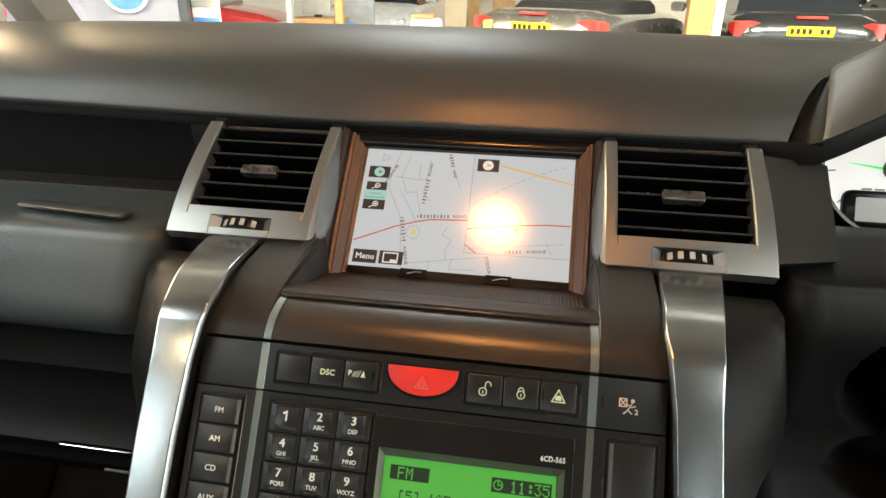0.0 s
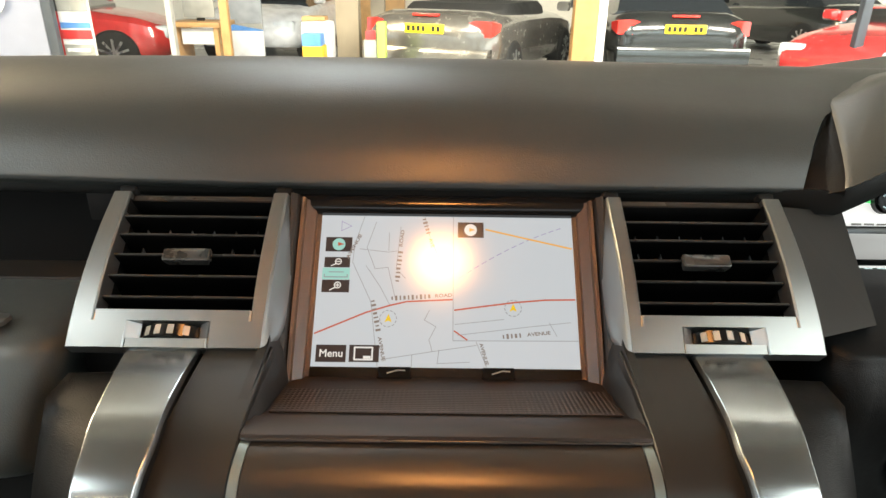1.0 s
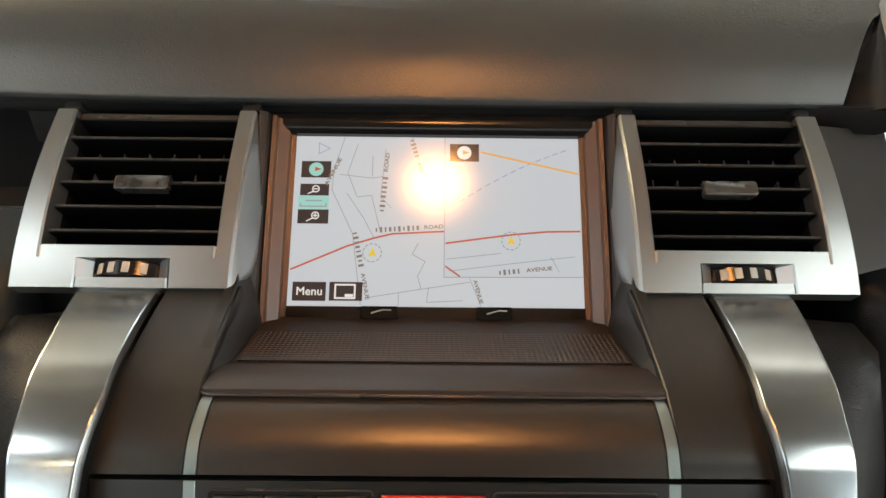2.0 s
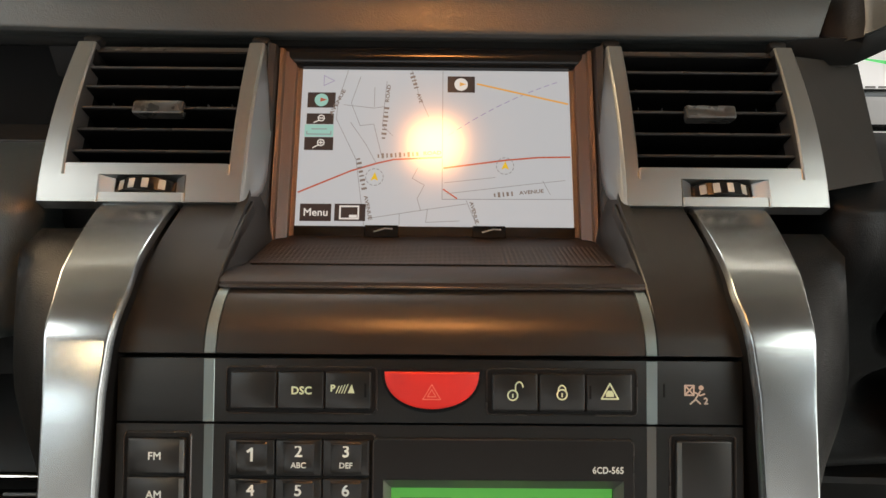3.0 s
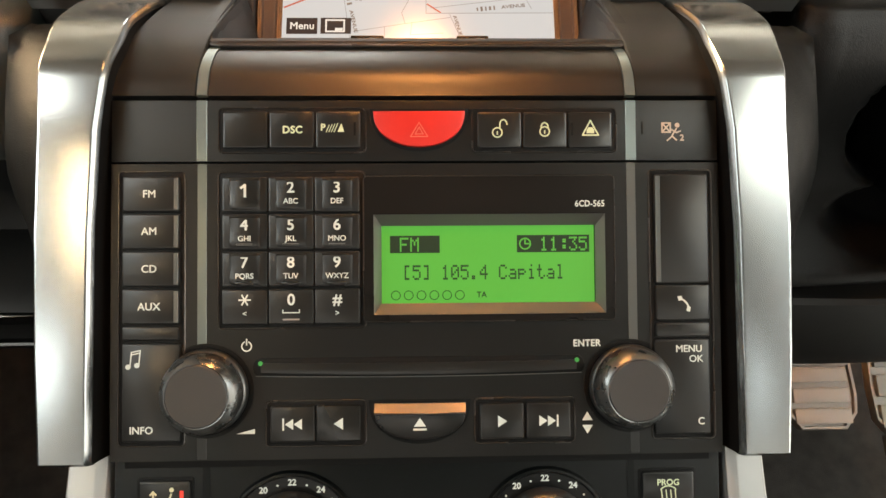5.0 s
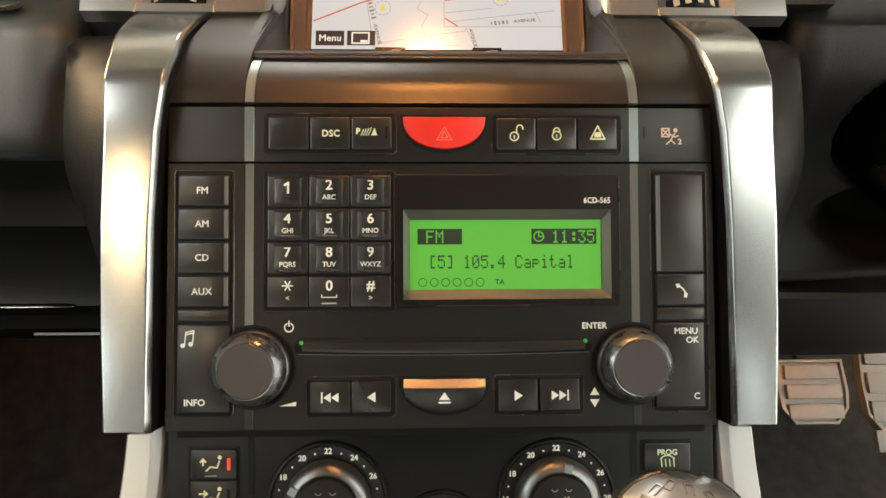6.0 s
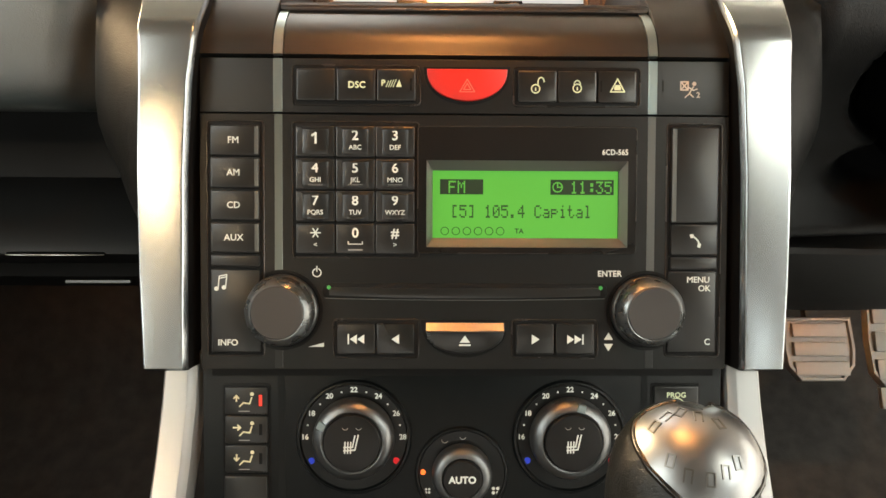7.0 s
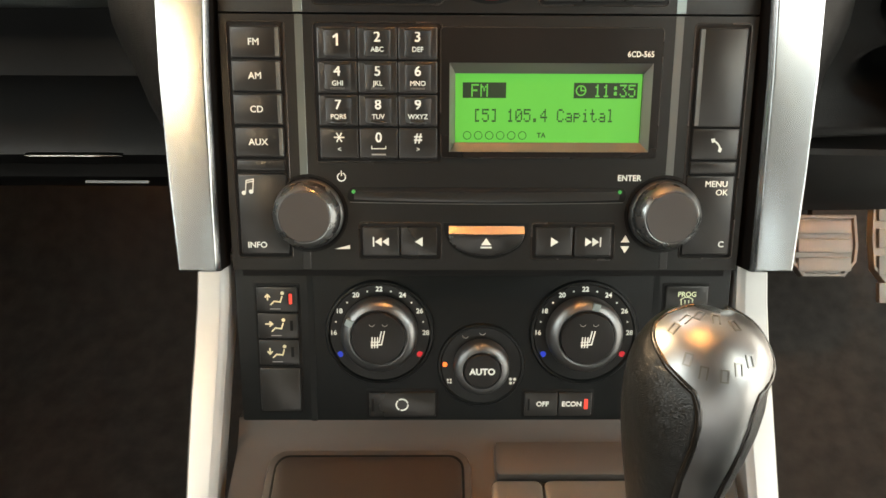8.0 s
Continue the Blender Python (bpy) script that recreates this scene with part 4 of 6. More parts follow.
# street names: the general words lettered, the names themselves as plain bars
INK["label"] = glow("map_label", (0.40, 0.33, 0.29), 0.45, 0.17)
NAMES = (((-61.6, 66.0), (-53.6, 83.0), 0, "AVENUE"), ((-30.2, 51.0), (-27.6, 85.6), 8, "ROAD"), ((-44.6, 40.6), (-36.2, 2.6), 8, "AVENUE"), ((-34.0, 41.2), (3.4, 43.6), 10, "ROAD"), ((20.6, 14.6), (24.2, 1.0), 0, "AVENUE"), ((33.0, 18.2), (62.8, 21.0), 5, "AVENUE"), ((-14.6, 94.4), (-8.4, 74.0), 5, "AVE"))
for a, b, bars, word in NAMES:
    a, b = Vector(a), Vector(b)
    way = (b - a).normalized()
    step = (b - a).length / (len(word) + (bars + 1 if bars else 0))
    for n in range(bars):
        p, q = a + way * (n + 0.5) * step, Vector((-way.y, way.x)) * (1.05 if n % 3 else 0.75)
        map_line([p - q, p + q], 1.35 if n % 2 else 0.9, "label", 0.14, "name_bar")
    mid = b - way * step * len(word) / 2
    words(word, 3.0, mid.x, mid.y, 0.2, INK["label"], glass_face, 0.05, 1.0, math.degrees(math.atan2(way.y, way.x)), "street_label", squeeze=step / 2.0)
b1 = map_block(-76.4, -58.6, 2.2, 12.4, "dark", 0.14)
words("Menu", 6.2, -67.4, 7.2, 0.2, INK["white"], b1, 0.06, 1.02)
b1 = map_block(-56.8, -39.2, 2.4, 12.5, "dark", 0.14)
symbol([[(-53.6, 3.8), (-43.2, 3.8), (-43.2, 11.0), (-53.6, 11.0), (-53.6, 3.8)]], 0.9, 0.2, INK["white"], b1, [[(-48.4, 4.4), (-44.0, 4.4), (-44.0, 6.0), (-48.4, 6.0)]])
b1 = map_block(-75.4, -59.0, 71.0, 80.6, "dark", 0.14)
symbol([], 0.3, 0.2, INK["teal"], b1, [arc(-67.2, 75.8, 4.0, 0, 345, 20)])
symbol([], 0.3, 0.34, INK["red"], b1, [[(-67.8, 77.2), (-67.8, 74.6), (-63.9, 75.9)]])
b1 = map_block(-75.4, -59.6, 60.6, 67.3, "dark", 0.14)
symbol([arc(-66.8, 64.4, 1.8, 0, 360, 12), [(-68.2, 62.9), (-71.0, 61.6)], [(-67.8, 64.4), (-65.8, 64.4)]], 0.6, 0.2, INK["white"], b1)
b1 = map_block(-76.2, -59.4, 52.9, 60.3, "teal", 0.14)
symbol([[(-74.8, 56.0), (-74.8, 54.4), (-60.8, 54.4), (-60.8, 56.0)], [(-72, 57.6), (-63.4, 57.6)]], 0.6, 0.2, INK["grey"], b1)
b1 = map_block(-76.0, -59.2, 44.6, 52.6, "dark", 0.14)
symbol([arc(-66.4, 49.2, 1.9, 0, 360, 12), [(-68.0, 47.6), (-71.0, 46.0)], [(-67.4, 49.2), (-65.4, 49.2)], [(-66.4, 50.2), (-66.4, 48.2)]], 0.6, 0.2, INK["white"], b1)
b1 = map_block(7.0, 23.2, 81.3, 91.6, "dark", 0.14)
symbol([], 0.3, 0.2, INK["white"], b1, [arc(15.0, 86.4, 4.0, 0, 345, 20)])
symbol([], 0.3, 0.34, INK["orange"], b1, [[(14.2, 87.8), (14.2, 85.2), (18.0, 86.5)]])
map_line([(-66.2, 91.6), (-66.2, 85), (-60, 88.2), (-66.2, 91.4)], 0.4, "violet", 0.05, "signal_mark")
# surround
for s in (-1, 1):
    bm = bmesh.new()
    sect = ((79.0, 0.2), (81.6, 1.2), (82.2, 4.0), (87.6, 7.6), (88.2, 10.5), (90.2, 11.4), (90.8, 9.0), (90.8, -8.0), (79.0, -8.0))
    loft(bm, [[(s * x, y, z * (1.0 if y > 10 else 0.8)) for x, z in sect] for y in (-16, 20, 60, 103)])
    part("side_strip", bm, TRIM_BROWN, nav, "stepped side strip with the lamp's warmth in its brown", k=0.001)
    # outer steps in a darker plastic that holds their shade
    bm = bmesh.new()
    sect = ((90.9, 9.0), (91.3, 13.5), (92.0, 15.2), (95.0, 17.0), (96.0, 16.6), (98.8, 8.0), (98.8, -8.0), (90.9, -8.0))
    loft(bm, [[(s * x, y, z * (1.0 if y > 10 else 0.8)) for x, z in sect] for y in (-16, 20, 60, 103)])
    part("outer_strip", bm, BROWN, nav, "outer strip darkened for shade", k=0.001)
bm = bmesh.new()
box(bm, -79.2, 79.2, -12.0, -0.6, -6, 1.0, 0.4)
part("foot_strip", bm, DEEP, nav, k=0.001)
bm = bmesh.new()
loft(bm, [[(x, 95.6, -4), (x, 95.8, 3.0), (x, 97.6, 5.0), (x, 100, 6.4), (x, 103, 6.6), (x, 106.5, 5.4), (x, 110, 2.0), (x, 110, -4)] for x in (-98, 98)])
part("head_strip", bm, GLOSS, nav, k=0.001)
for a, b in ((-38.6, -20.6), (22.0, 39.4)):
    bm = bmesh.new()
    loft(bm, [[(a - d, -7.4, z), (b + d, -7.4, z), (b + d * 0.4, -0.8, z + 0.4), (a - d * 0.4, -0.8, z + 0.4)] for d, z in ((1.0, 0.8), (1.0, 2.6), (0.2, 3.4))])
    clip = part("clip", bm, GLOSS, nav, k=0.001)
    symbol([[(a + 5, -4.4), (a + 11, -2.6)], [(a + 11, -2.6), (a + 15, -2.8)]], 0.8, 3.6, DIMPRINT, clip, name="mark")
# tray in front of the screen, with its lip and ribbed mat
tray = thing("screen_tray", "dark tray with a raised lip and ribbed mat below the screen", "tray")
bm = bmesh.new()
prof = [(0.3210, 1.1780), (0.3207, 1.1834), (0.3216, 1.1846), (0.3240, 1.1848), (0.3400, 1.1812), (0.3455, 1.1772), (0.3980, 1.1620), (0.4120, 1.1590), (0.4120, 1.1450), (0.3260, 1.1650)]
rings = []
for x, dy in ((-0.0948, 0.0042), (-0.0940, 0.0016), (-0.0922, 0.0003), (-0.088, 0.0), (0.090, 0.0), (0.0942, 0.0003), (0.0960, 0.0016), (0.0968, 0.0042)):
    rings.append([(x, y + (dy if y < 0.33 else 0), z - dy * 0.2) for y, z in prof])
part("tray_base", loft(bm, rings), BROWN, tray)
# bead added in paler plastic to draw the sheen along the lip
bm = bmesh.new()
loft(bm, [[(x, 0.3204 + dy + 0.0008 * math.cos(2 * math.pi * j / 8), 1.1828 + 0.0008 * math.sin(2 * math.pi * j / 8)) for j in range(8)] for x, dy in ((-0.0952, 0.0060), (-0.0946, 0.0026), (-0.0926, 0.0006), (-0.0890, 0.0), (0.0, -0.0002), (0.0910, 0.0), (0.0946, 0.0006), (0.0966, 0.0026), (0.0972, 0.0060))])
part("lip_sheen_bead", bm, EDGE, tray, "added paler bead that draws the lip's sheen line", angle=60)
bm = bmesh.new()
loft(bm, [[(x, 0.3475, 1.1766), (x, 0.3475, 1.1776), (x, 0.3800, 1.1682), (x, 0.3800, 1.1672)] for x in (-0.0872, 0.0872)])
part("ribbed_mat", bm, ribbed("ribbed_rubber", (0.028, 0.021, 0.017)), tray, "finely ribbed rubber mat")
for s in (-1, 1):
    bm = bmesh.new()
    for_top = [(0.0950, 0.3255, 1.1842), (0.0950, 0.3400, 1.1874), (0.0950, 0.3600, 1.1902), (0.0955, 0.3860, 1.1925), (0.0965, 0.4000, 1.2000)]
    for_foot = [(0.0930, 0.3270, 1.1822), (0.0900, 0.3420, 1.1795), (0.0890, 0.3560, 1.1735), (0.0885, 0.3780, 1.1670), (0.0880, 0.4000, 1.1600)]
    loft(bm, [[(s * a[0], a[1], a[2]), (s * b[0], b[1], b[2]), (s * 0.1000, b[1], b[2] - 0.004), (s * 0.1000, a[1], a[2])] for a, b in zip(for_top, for_foot)])
    part("side_wall", bm, CHEEK_BLACK, tray)


# ---- air vents ----
VANE = mat("vane_plastic", (0.045, 0.045, 0.045), 0.25, spec=0.6)
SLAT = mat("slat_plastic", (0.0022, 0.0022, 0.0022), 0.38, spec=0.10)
TAB = mat("slider_metal", (0.085, 0.082, 0.078), 0.30, 0.6, blot=0.3, large=120)
WHEEL_MARK = mat("pale_wheel_mark", (0.38, 0.35, 0.31), 0.4, blot=0.1)


def bulge(y):
    t = min(max(y / 101.0, 0), 1)
    return 4.6 * 4 * t * (1 - t) * (1.15 - 0.3 * t)


def vent(side):
    """An air vent; x runs outward from the middle of the dashboard."""
    v = thing("air_vent", "square dashboard air vent in a satin silver bezel with black slats", "air vent", "centre vents", m=VENT)

    def piece(bm, xa, xb, xc, xd, y0, y1, n=8, lift=0.0, deep=-9.0, edge=0.9):
        """A bezel bar from y0 to y1 whose sides run from xa..xb below to xc..xd above."""
        rings = []
        for i in range(n + 1):
            t = i / n
            y = y0 + (y1 - y0) * t
            a, b = xa + (xc - xa) * t, xb + (xd - xb) * t
            z = bulge(y) + lift
            rings.append([(side * x, y, zz) for x, zz in ((a, deep), (a, z - edge), (a + edge, z), (b - edge, z), (b, z - edge), (b, deep))])
        loft(bm, rings)

    bm = bmesh.new()
    piece(bm, 106.3, 191.2, 106.4, 191.4, 14.4, 20.6, 3)
    piece(bm, 98.2, 128.0, 98.2, 128.4, 0, 14.4, 4)
    piece(bm, 172.6, 203.6, 172.2, 203.9, 0, 14.4, 4)
    piece(bm, 128.0, 172.6, 128.2, 172.4, 0, 4.8, 2)
    piece(bm, 191.2, 203.9, 193.6, 204.4, 14.4, 101.5, 10)
    piece(bm, 98.2, 106.3, 97.6, 106.6, 14.4, 101.5, 10)
    bezel = part("bezel", bm, SATIN, v, "satin silver bezel", k=0.001, angle=25)
    bm = bmesh.new()
    piece(bm, 106.6, 193.4, 106.6, 193.6, 97.0, 101.0, 1, -4.0)
    part("top_rail", bm, EDGE, bezel, "dark top rail", k=0.001, angle=25)
    # flank turned toward the screen
    bm = bmesh.new()
    rings = []
    for i in range(9):
        y = 1.0 + 100.0 * i / 8
        z = bulge(y)
        low = mixed([(0, -1.0), (20, -12.0), (101, -14.0)], y)
        w = mixed([(0, 97.0), (16, 92.0), (101, 91.0)], y)
        rings.append([(side * x, y, zz) for x, zz in ((98.4, z - 0.4), (97.4, z - 1.2), (w, low), (w, low - 6), (98.4, low - 6))])
    part("flank", loft(bm, rings), SATIN, bezel, k=0.001, angle=25)
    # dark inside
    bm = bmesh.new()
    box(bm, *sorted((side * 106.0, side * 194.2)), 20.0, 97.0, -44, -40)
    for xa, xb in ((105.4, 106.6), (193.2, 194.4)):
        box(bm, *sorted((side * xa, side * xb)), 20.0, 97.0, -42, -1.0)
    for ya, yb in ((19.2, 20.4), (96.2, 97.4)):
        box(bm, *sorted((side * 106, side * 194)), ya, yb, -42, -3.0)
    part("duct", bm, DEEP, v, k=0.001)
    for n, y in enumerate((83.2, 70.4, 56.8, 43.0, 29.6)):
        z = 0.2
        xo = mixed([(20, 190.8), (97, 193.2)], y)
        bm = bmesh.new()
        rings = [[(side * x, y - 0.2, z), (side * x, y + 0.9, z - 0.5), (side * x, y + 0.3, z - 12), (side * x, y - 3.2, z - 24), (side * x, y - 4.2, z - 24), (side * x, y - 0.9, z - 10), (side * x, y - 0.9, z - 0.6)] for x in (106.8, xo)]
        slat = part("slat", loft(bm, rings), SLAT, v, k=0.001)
        # paler bead paints the light line on the slat's front
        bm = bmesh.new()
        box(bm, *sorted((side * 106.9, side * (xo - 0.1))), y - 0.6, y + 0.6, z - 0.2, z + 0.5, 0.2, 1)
        part("slat_highlight", bm, EDGE, slat, k=0.001)
        if n == 2:
            bm = bmesh.new()
            loft(bm, [[(side * x, yy, zz) for x, yy in outline(149.4, y - 1.0, w, h, 1.3, 3)] for w, h, zz in ((25, 7, z - 4), (27.4, 8.0, z + 0.4), (27.2, 7.8, z + 2.4), (25.6, 6.6, z + 3.0), (16, 5.6, z + 2.2))])
            part("slider_tab", bm, TAB, slat, "grey metal slider tab", k=0.001)
    for n in range(6):
        x = 116 + 13.5 * n
        bm = bmesh.new()
        box(bm, *sorted((side * (x - 0.35), side * (x + 0.35))), 58, 90, -36, -13)
        part("vane", bm, VANE, v, k=0.001)
    # thumb wheel in its lit recess
    bm = bmesh.new()
    box(bm, *sorted((side * 129, side * 171.6)), 4.4, 14.6, -9, -5.5)
    part("wheel_recess", bm, DEEP, v, k=0.001)
    for xa, xb in ((128.2, 134.2), (172.2, 166.2)):
        bm = bmesh.new()
        loft(bm, [[(side * xa, y, bulge(y) - 0.2), (side * xb, y, bulge(y) - 5.0), (side * xb, y, -8.5), (side * xa, y, -8.5)] for y in (4.9, 9.0, 14.3)])
        part("recess_cheek", bm, SATIN, v, "bright bevelled cheek", k=0.001)
    bm = bmesh.new()
    n = 40
    loft(bm, [[(side * (150.2 + r * math.sin(2 * math.pi * i / n)), y, -18.6 + r * math.cos(2 * math.pi * i / n)) for i in range(n)] for y, r in ((5.4, 20.4), (6.0, 21.6), (13.0, 21.6), (13.8, 20.4))])
    wheel = part("thumb_wheel", bm, GLOSS, v, "ribbed black thumb wheel", k=0.001)
    for i in (-2.1, -0.9, 0.4, 1.9):
        bm = bmesh.new()
        box(bm, -1.7, 1.7, 6.8, 12.2, 20.6, 21.9, 0.2, 1)
        bmesh.ops.transform(bm, matrix=Matrix.Translation((side * 150.2, 0, -18.6)) @ Matrix.Rotation(radians(14.5 * i), 4, "Y"), verts=bm.verts)
        part("rib", bm, WHEEL_MARK, wheel, "pale wheel mark", k=0.001)
    return v


for s in (-1, 1):
    vent(s)
for s in (-1, 1):
    post = thing("vent_cap", "small black cap under the dashboard hood beside a vent", "trim", "vent caps", m=VENT)
    for x in (100.8, 197.0):
        bm = bmesh.new()
        plate(bm, s * x - 5.2, s * x + 5.2, 101.6, 107.0, -6, -0.6, 2.4, 1.6)
        part("cap", bm, DEEP, post, k=0.001)

# ---- dashboard top ----
dash = thing("dashboard", "black grained leather dashboard top with an overhanging hood", "dashboard")
TOP = smooth([(0.4752, 1.2515), (0.4722, 1.2548), (0.4738, 1.2600), (0.4900, 1.2800), (0.5250, 1.3040), (0.5800, 1.3180), (0.6400, 1.3140), (0.7600, 1.2960), (0.9000, 1.2760), (1.0200, 1.2600)], 5)
under = [(1.0200, 1.2300), (0.7000, 1.2350), (0.5300, 1.2420), (0.4850, 1.2465)]
bm = bmesh.new()
rings = []


def pad_end(y):
    """Where the pad ends toward the instruments: a curved edge that runs outward as it goes back."""
    return mixed([(0.470, 0.2210), (0.480, 0.2270), (0.492, 0.2340), (0.506, 0.2430), (0.520, 0.2540), (0.535, 0.2760), (0.55, 0.31), (0.62, 0.36)], y)


for i in range(25):
    x = -0.74 + (0.235 + 0.74) * i / 24
    k = max(0, (x - 0.05) / 0.185)
    low = mixed([(-0.74, 0.012), (-0.48, 0.0072), (-0.36, 0.0040), (-0.24, 0.0022), (-0.13, 0.0015), (0.07, 0.0018), (0.2, 0.0045)], x)
    rim = mixed([(-0.74, 0.010), (-0.40, 0.0050), (-0.30, 0.0030), (-0.20, 0.0010), (-0.12, 0.0)], x)
    rings.append([(x + k * (pad_end(p.x) - 0.235), p.x, p.y - 0.006 * k * max(0, 1 - abs(p.x - 0.53) / 0.06) - low * min(max((p.x - 0.475) / 0.09, 0), 1) + rim * max(0, 1 - max(p.x - 0.475, 0) / 0.05)) for p in TOP] + [(x - 0.01 * k, y, z) for y, z in under])
part("top_pad", loft(bm, rings), LEATHER, dash, "grained black leather pad", angle=60)
bm = bmesh.new()
rings = []
# each row: x of the lip, lip y and z, x shift and place of the crest
HOOD = ((0.2385, 0.4560, 1.2600, 0.0220, 0.530, 1.2975), (0.2420, 0.4545, 1.2620, 0.0220, 0.527, 1.3010), (0.2560, 0.4540, 1.2700, 0.0200, 0.520, 1.3100), (0.2740, 0.4550, 1.2805, 0.0160, 0.512, 1.3200), (0.3000, 0.4560, 1.2950, 0.0120, 0.508, 1.3300), (0.340, 0.458, 1.3130, 0.006, 0.508, 1.3420), (0.420, 0.460, 1.3260, 0.0, 0.51, 1.352), (0.56, 0.462, 1.3210, 0.0, 0.51, 1.348), (0.74, 0.474, 1.26, 0.0, 0.54, 1.30))
HOOD_LIP = [row[:3] for row in HOOD]
for x, ly, lz, dx, cy, cz in HOOD:
    pts = [(x, ly + 0.004, lz - 0.002), (x, ly, lz + 0.002)]
    for u in (0.10, 0.25, 0.45, 0.65, 0.82, 0.93, 1.0):
        e = u ** 0.72
        pts.append((x + dx * u, ly + (cy - ly) * u, lz + (cz - lz) * e))
    pts += [(x + dx * 1.05, cy + 0.012, cz - 0.001), (x + dx * 1.1, cy + 0.04, cz - 0.010), (x + dx * 1.2, 0.60, min(cz - 0.02, 1.306)), (x + dx * 1.2, 0.66, 1.295), (x + dx * 1.2, 0.80, 1.280), (x + dx * 1.2, 1.02, 1.262), (x + dx, 1.02, 1.24), (x + dx, 0.70, lz - 0.010), (x + dx * 0.3, 0.55, lz - 0.010), (x, ly + 0.014, lz - 0.006)]
    rings.append(pts)
part("binnacle_hood", loft(bm, rings), LEATHER, dash, "hood over the instruments", angle=60)
# dark band hanging under the edge of pad and hood, one strip with a bend where the hood begins
bm = bmesh.new()
EDGE_LINE = [(x, 0.4770, 1.2520 + r, 0.008) for x, r in ((-0.74, 0.010), (-0.40, 0.005), (-0.30, 0.003), (-0.21, 0.0012))] + [(-0.1, 0.4770, 1.2520, 0.009), (0.1, 0.4770, 1.2520, 0.009), (0.19, 0.4760, 1.2525, 0.013), (0.222, 0.4700, 1.2560, 0.016)] + [(x, ly + 0.003, lz - 0.001, 0.016) for x, ly, lz in HOOD_LIP]
loft(bm, [[(x, y, z), (x, y + 0.002, z - h), (x, y + 0.005, z - h - 0.0015), (x, y + 0.012, z - h), (x, y + 0.012, z - 0.002)] for x, y, z, h in EDGE_LINE])
part("edge_band", bm, CHEEK_BLACK, dash, "dark band under the dashboard's edge", angle=60)
# smooth flank from pad into hood; darker vinyl holds its shade
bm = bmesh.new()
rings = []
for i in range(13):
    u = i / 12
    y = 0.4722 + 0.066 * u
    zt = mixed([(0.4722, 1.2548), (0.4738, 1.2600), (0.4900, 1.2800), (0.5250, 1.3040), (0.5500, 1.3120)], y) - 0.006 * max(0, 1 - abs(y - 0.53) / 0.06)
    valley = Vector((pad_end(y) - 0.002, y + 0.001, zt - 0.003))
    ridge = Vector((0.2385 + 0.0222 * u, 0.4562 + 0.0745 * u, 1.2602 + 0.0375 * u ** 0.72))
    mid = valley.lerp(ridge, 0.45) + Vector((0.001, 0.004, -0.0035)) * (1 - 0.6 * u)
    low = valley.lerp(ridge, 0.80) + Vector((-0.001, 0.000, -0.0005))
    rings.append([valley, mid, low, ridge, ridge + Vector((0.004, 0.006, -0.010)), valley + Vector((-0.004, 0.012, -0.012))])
part("hood_flank", loft(bm, rings), PAD, dash, "smooth flank between pad and hood, its shade put into the colour", angle=70)
# strip between hood and screen, run on over the vents to darken the gap
bm = bmesh.new()
box(bm, -0.232, 0.215, 0.480, 0.500, 1.226, 1.2475, 0.002)
part("visor_strip", bm, DEEP, dash)

# right trim beside the vent
right_trim = thing("vent_side_trim", "flat dark trim panel between vent and instruments", "trim")
bm = bmesh.new()
front = [(0.2050, 0.392, 1.1965), (0.2490, 0.413, 1.1930), (0.2530, 0.476, 1.2395), (0.2060, 0.462, 1.2475)]
loft(bm, [[Vector(p) + Vector((0, -0.0015, 0.002)) * k for p in front] for k in (0,)] + [[Vector(p) + Vector((0.0, 0.03, -0.02)) for p in front]])
part("panel", bm, SOFT_BLACK, right_trim)

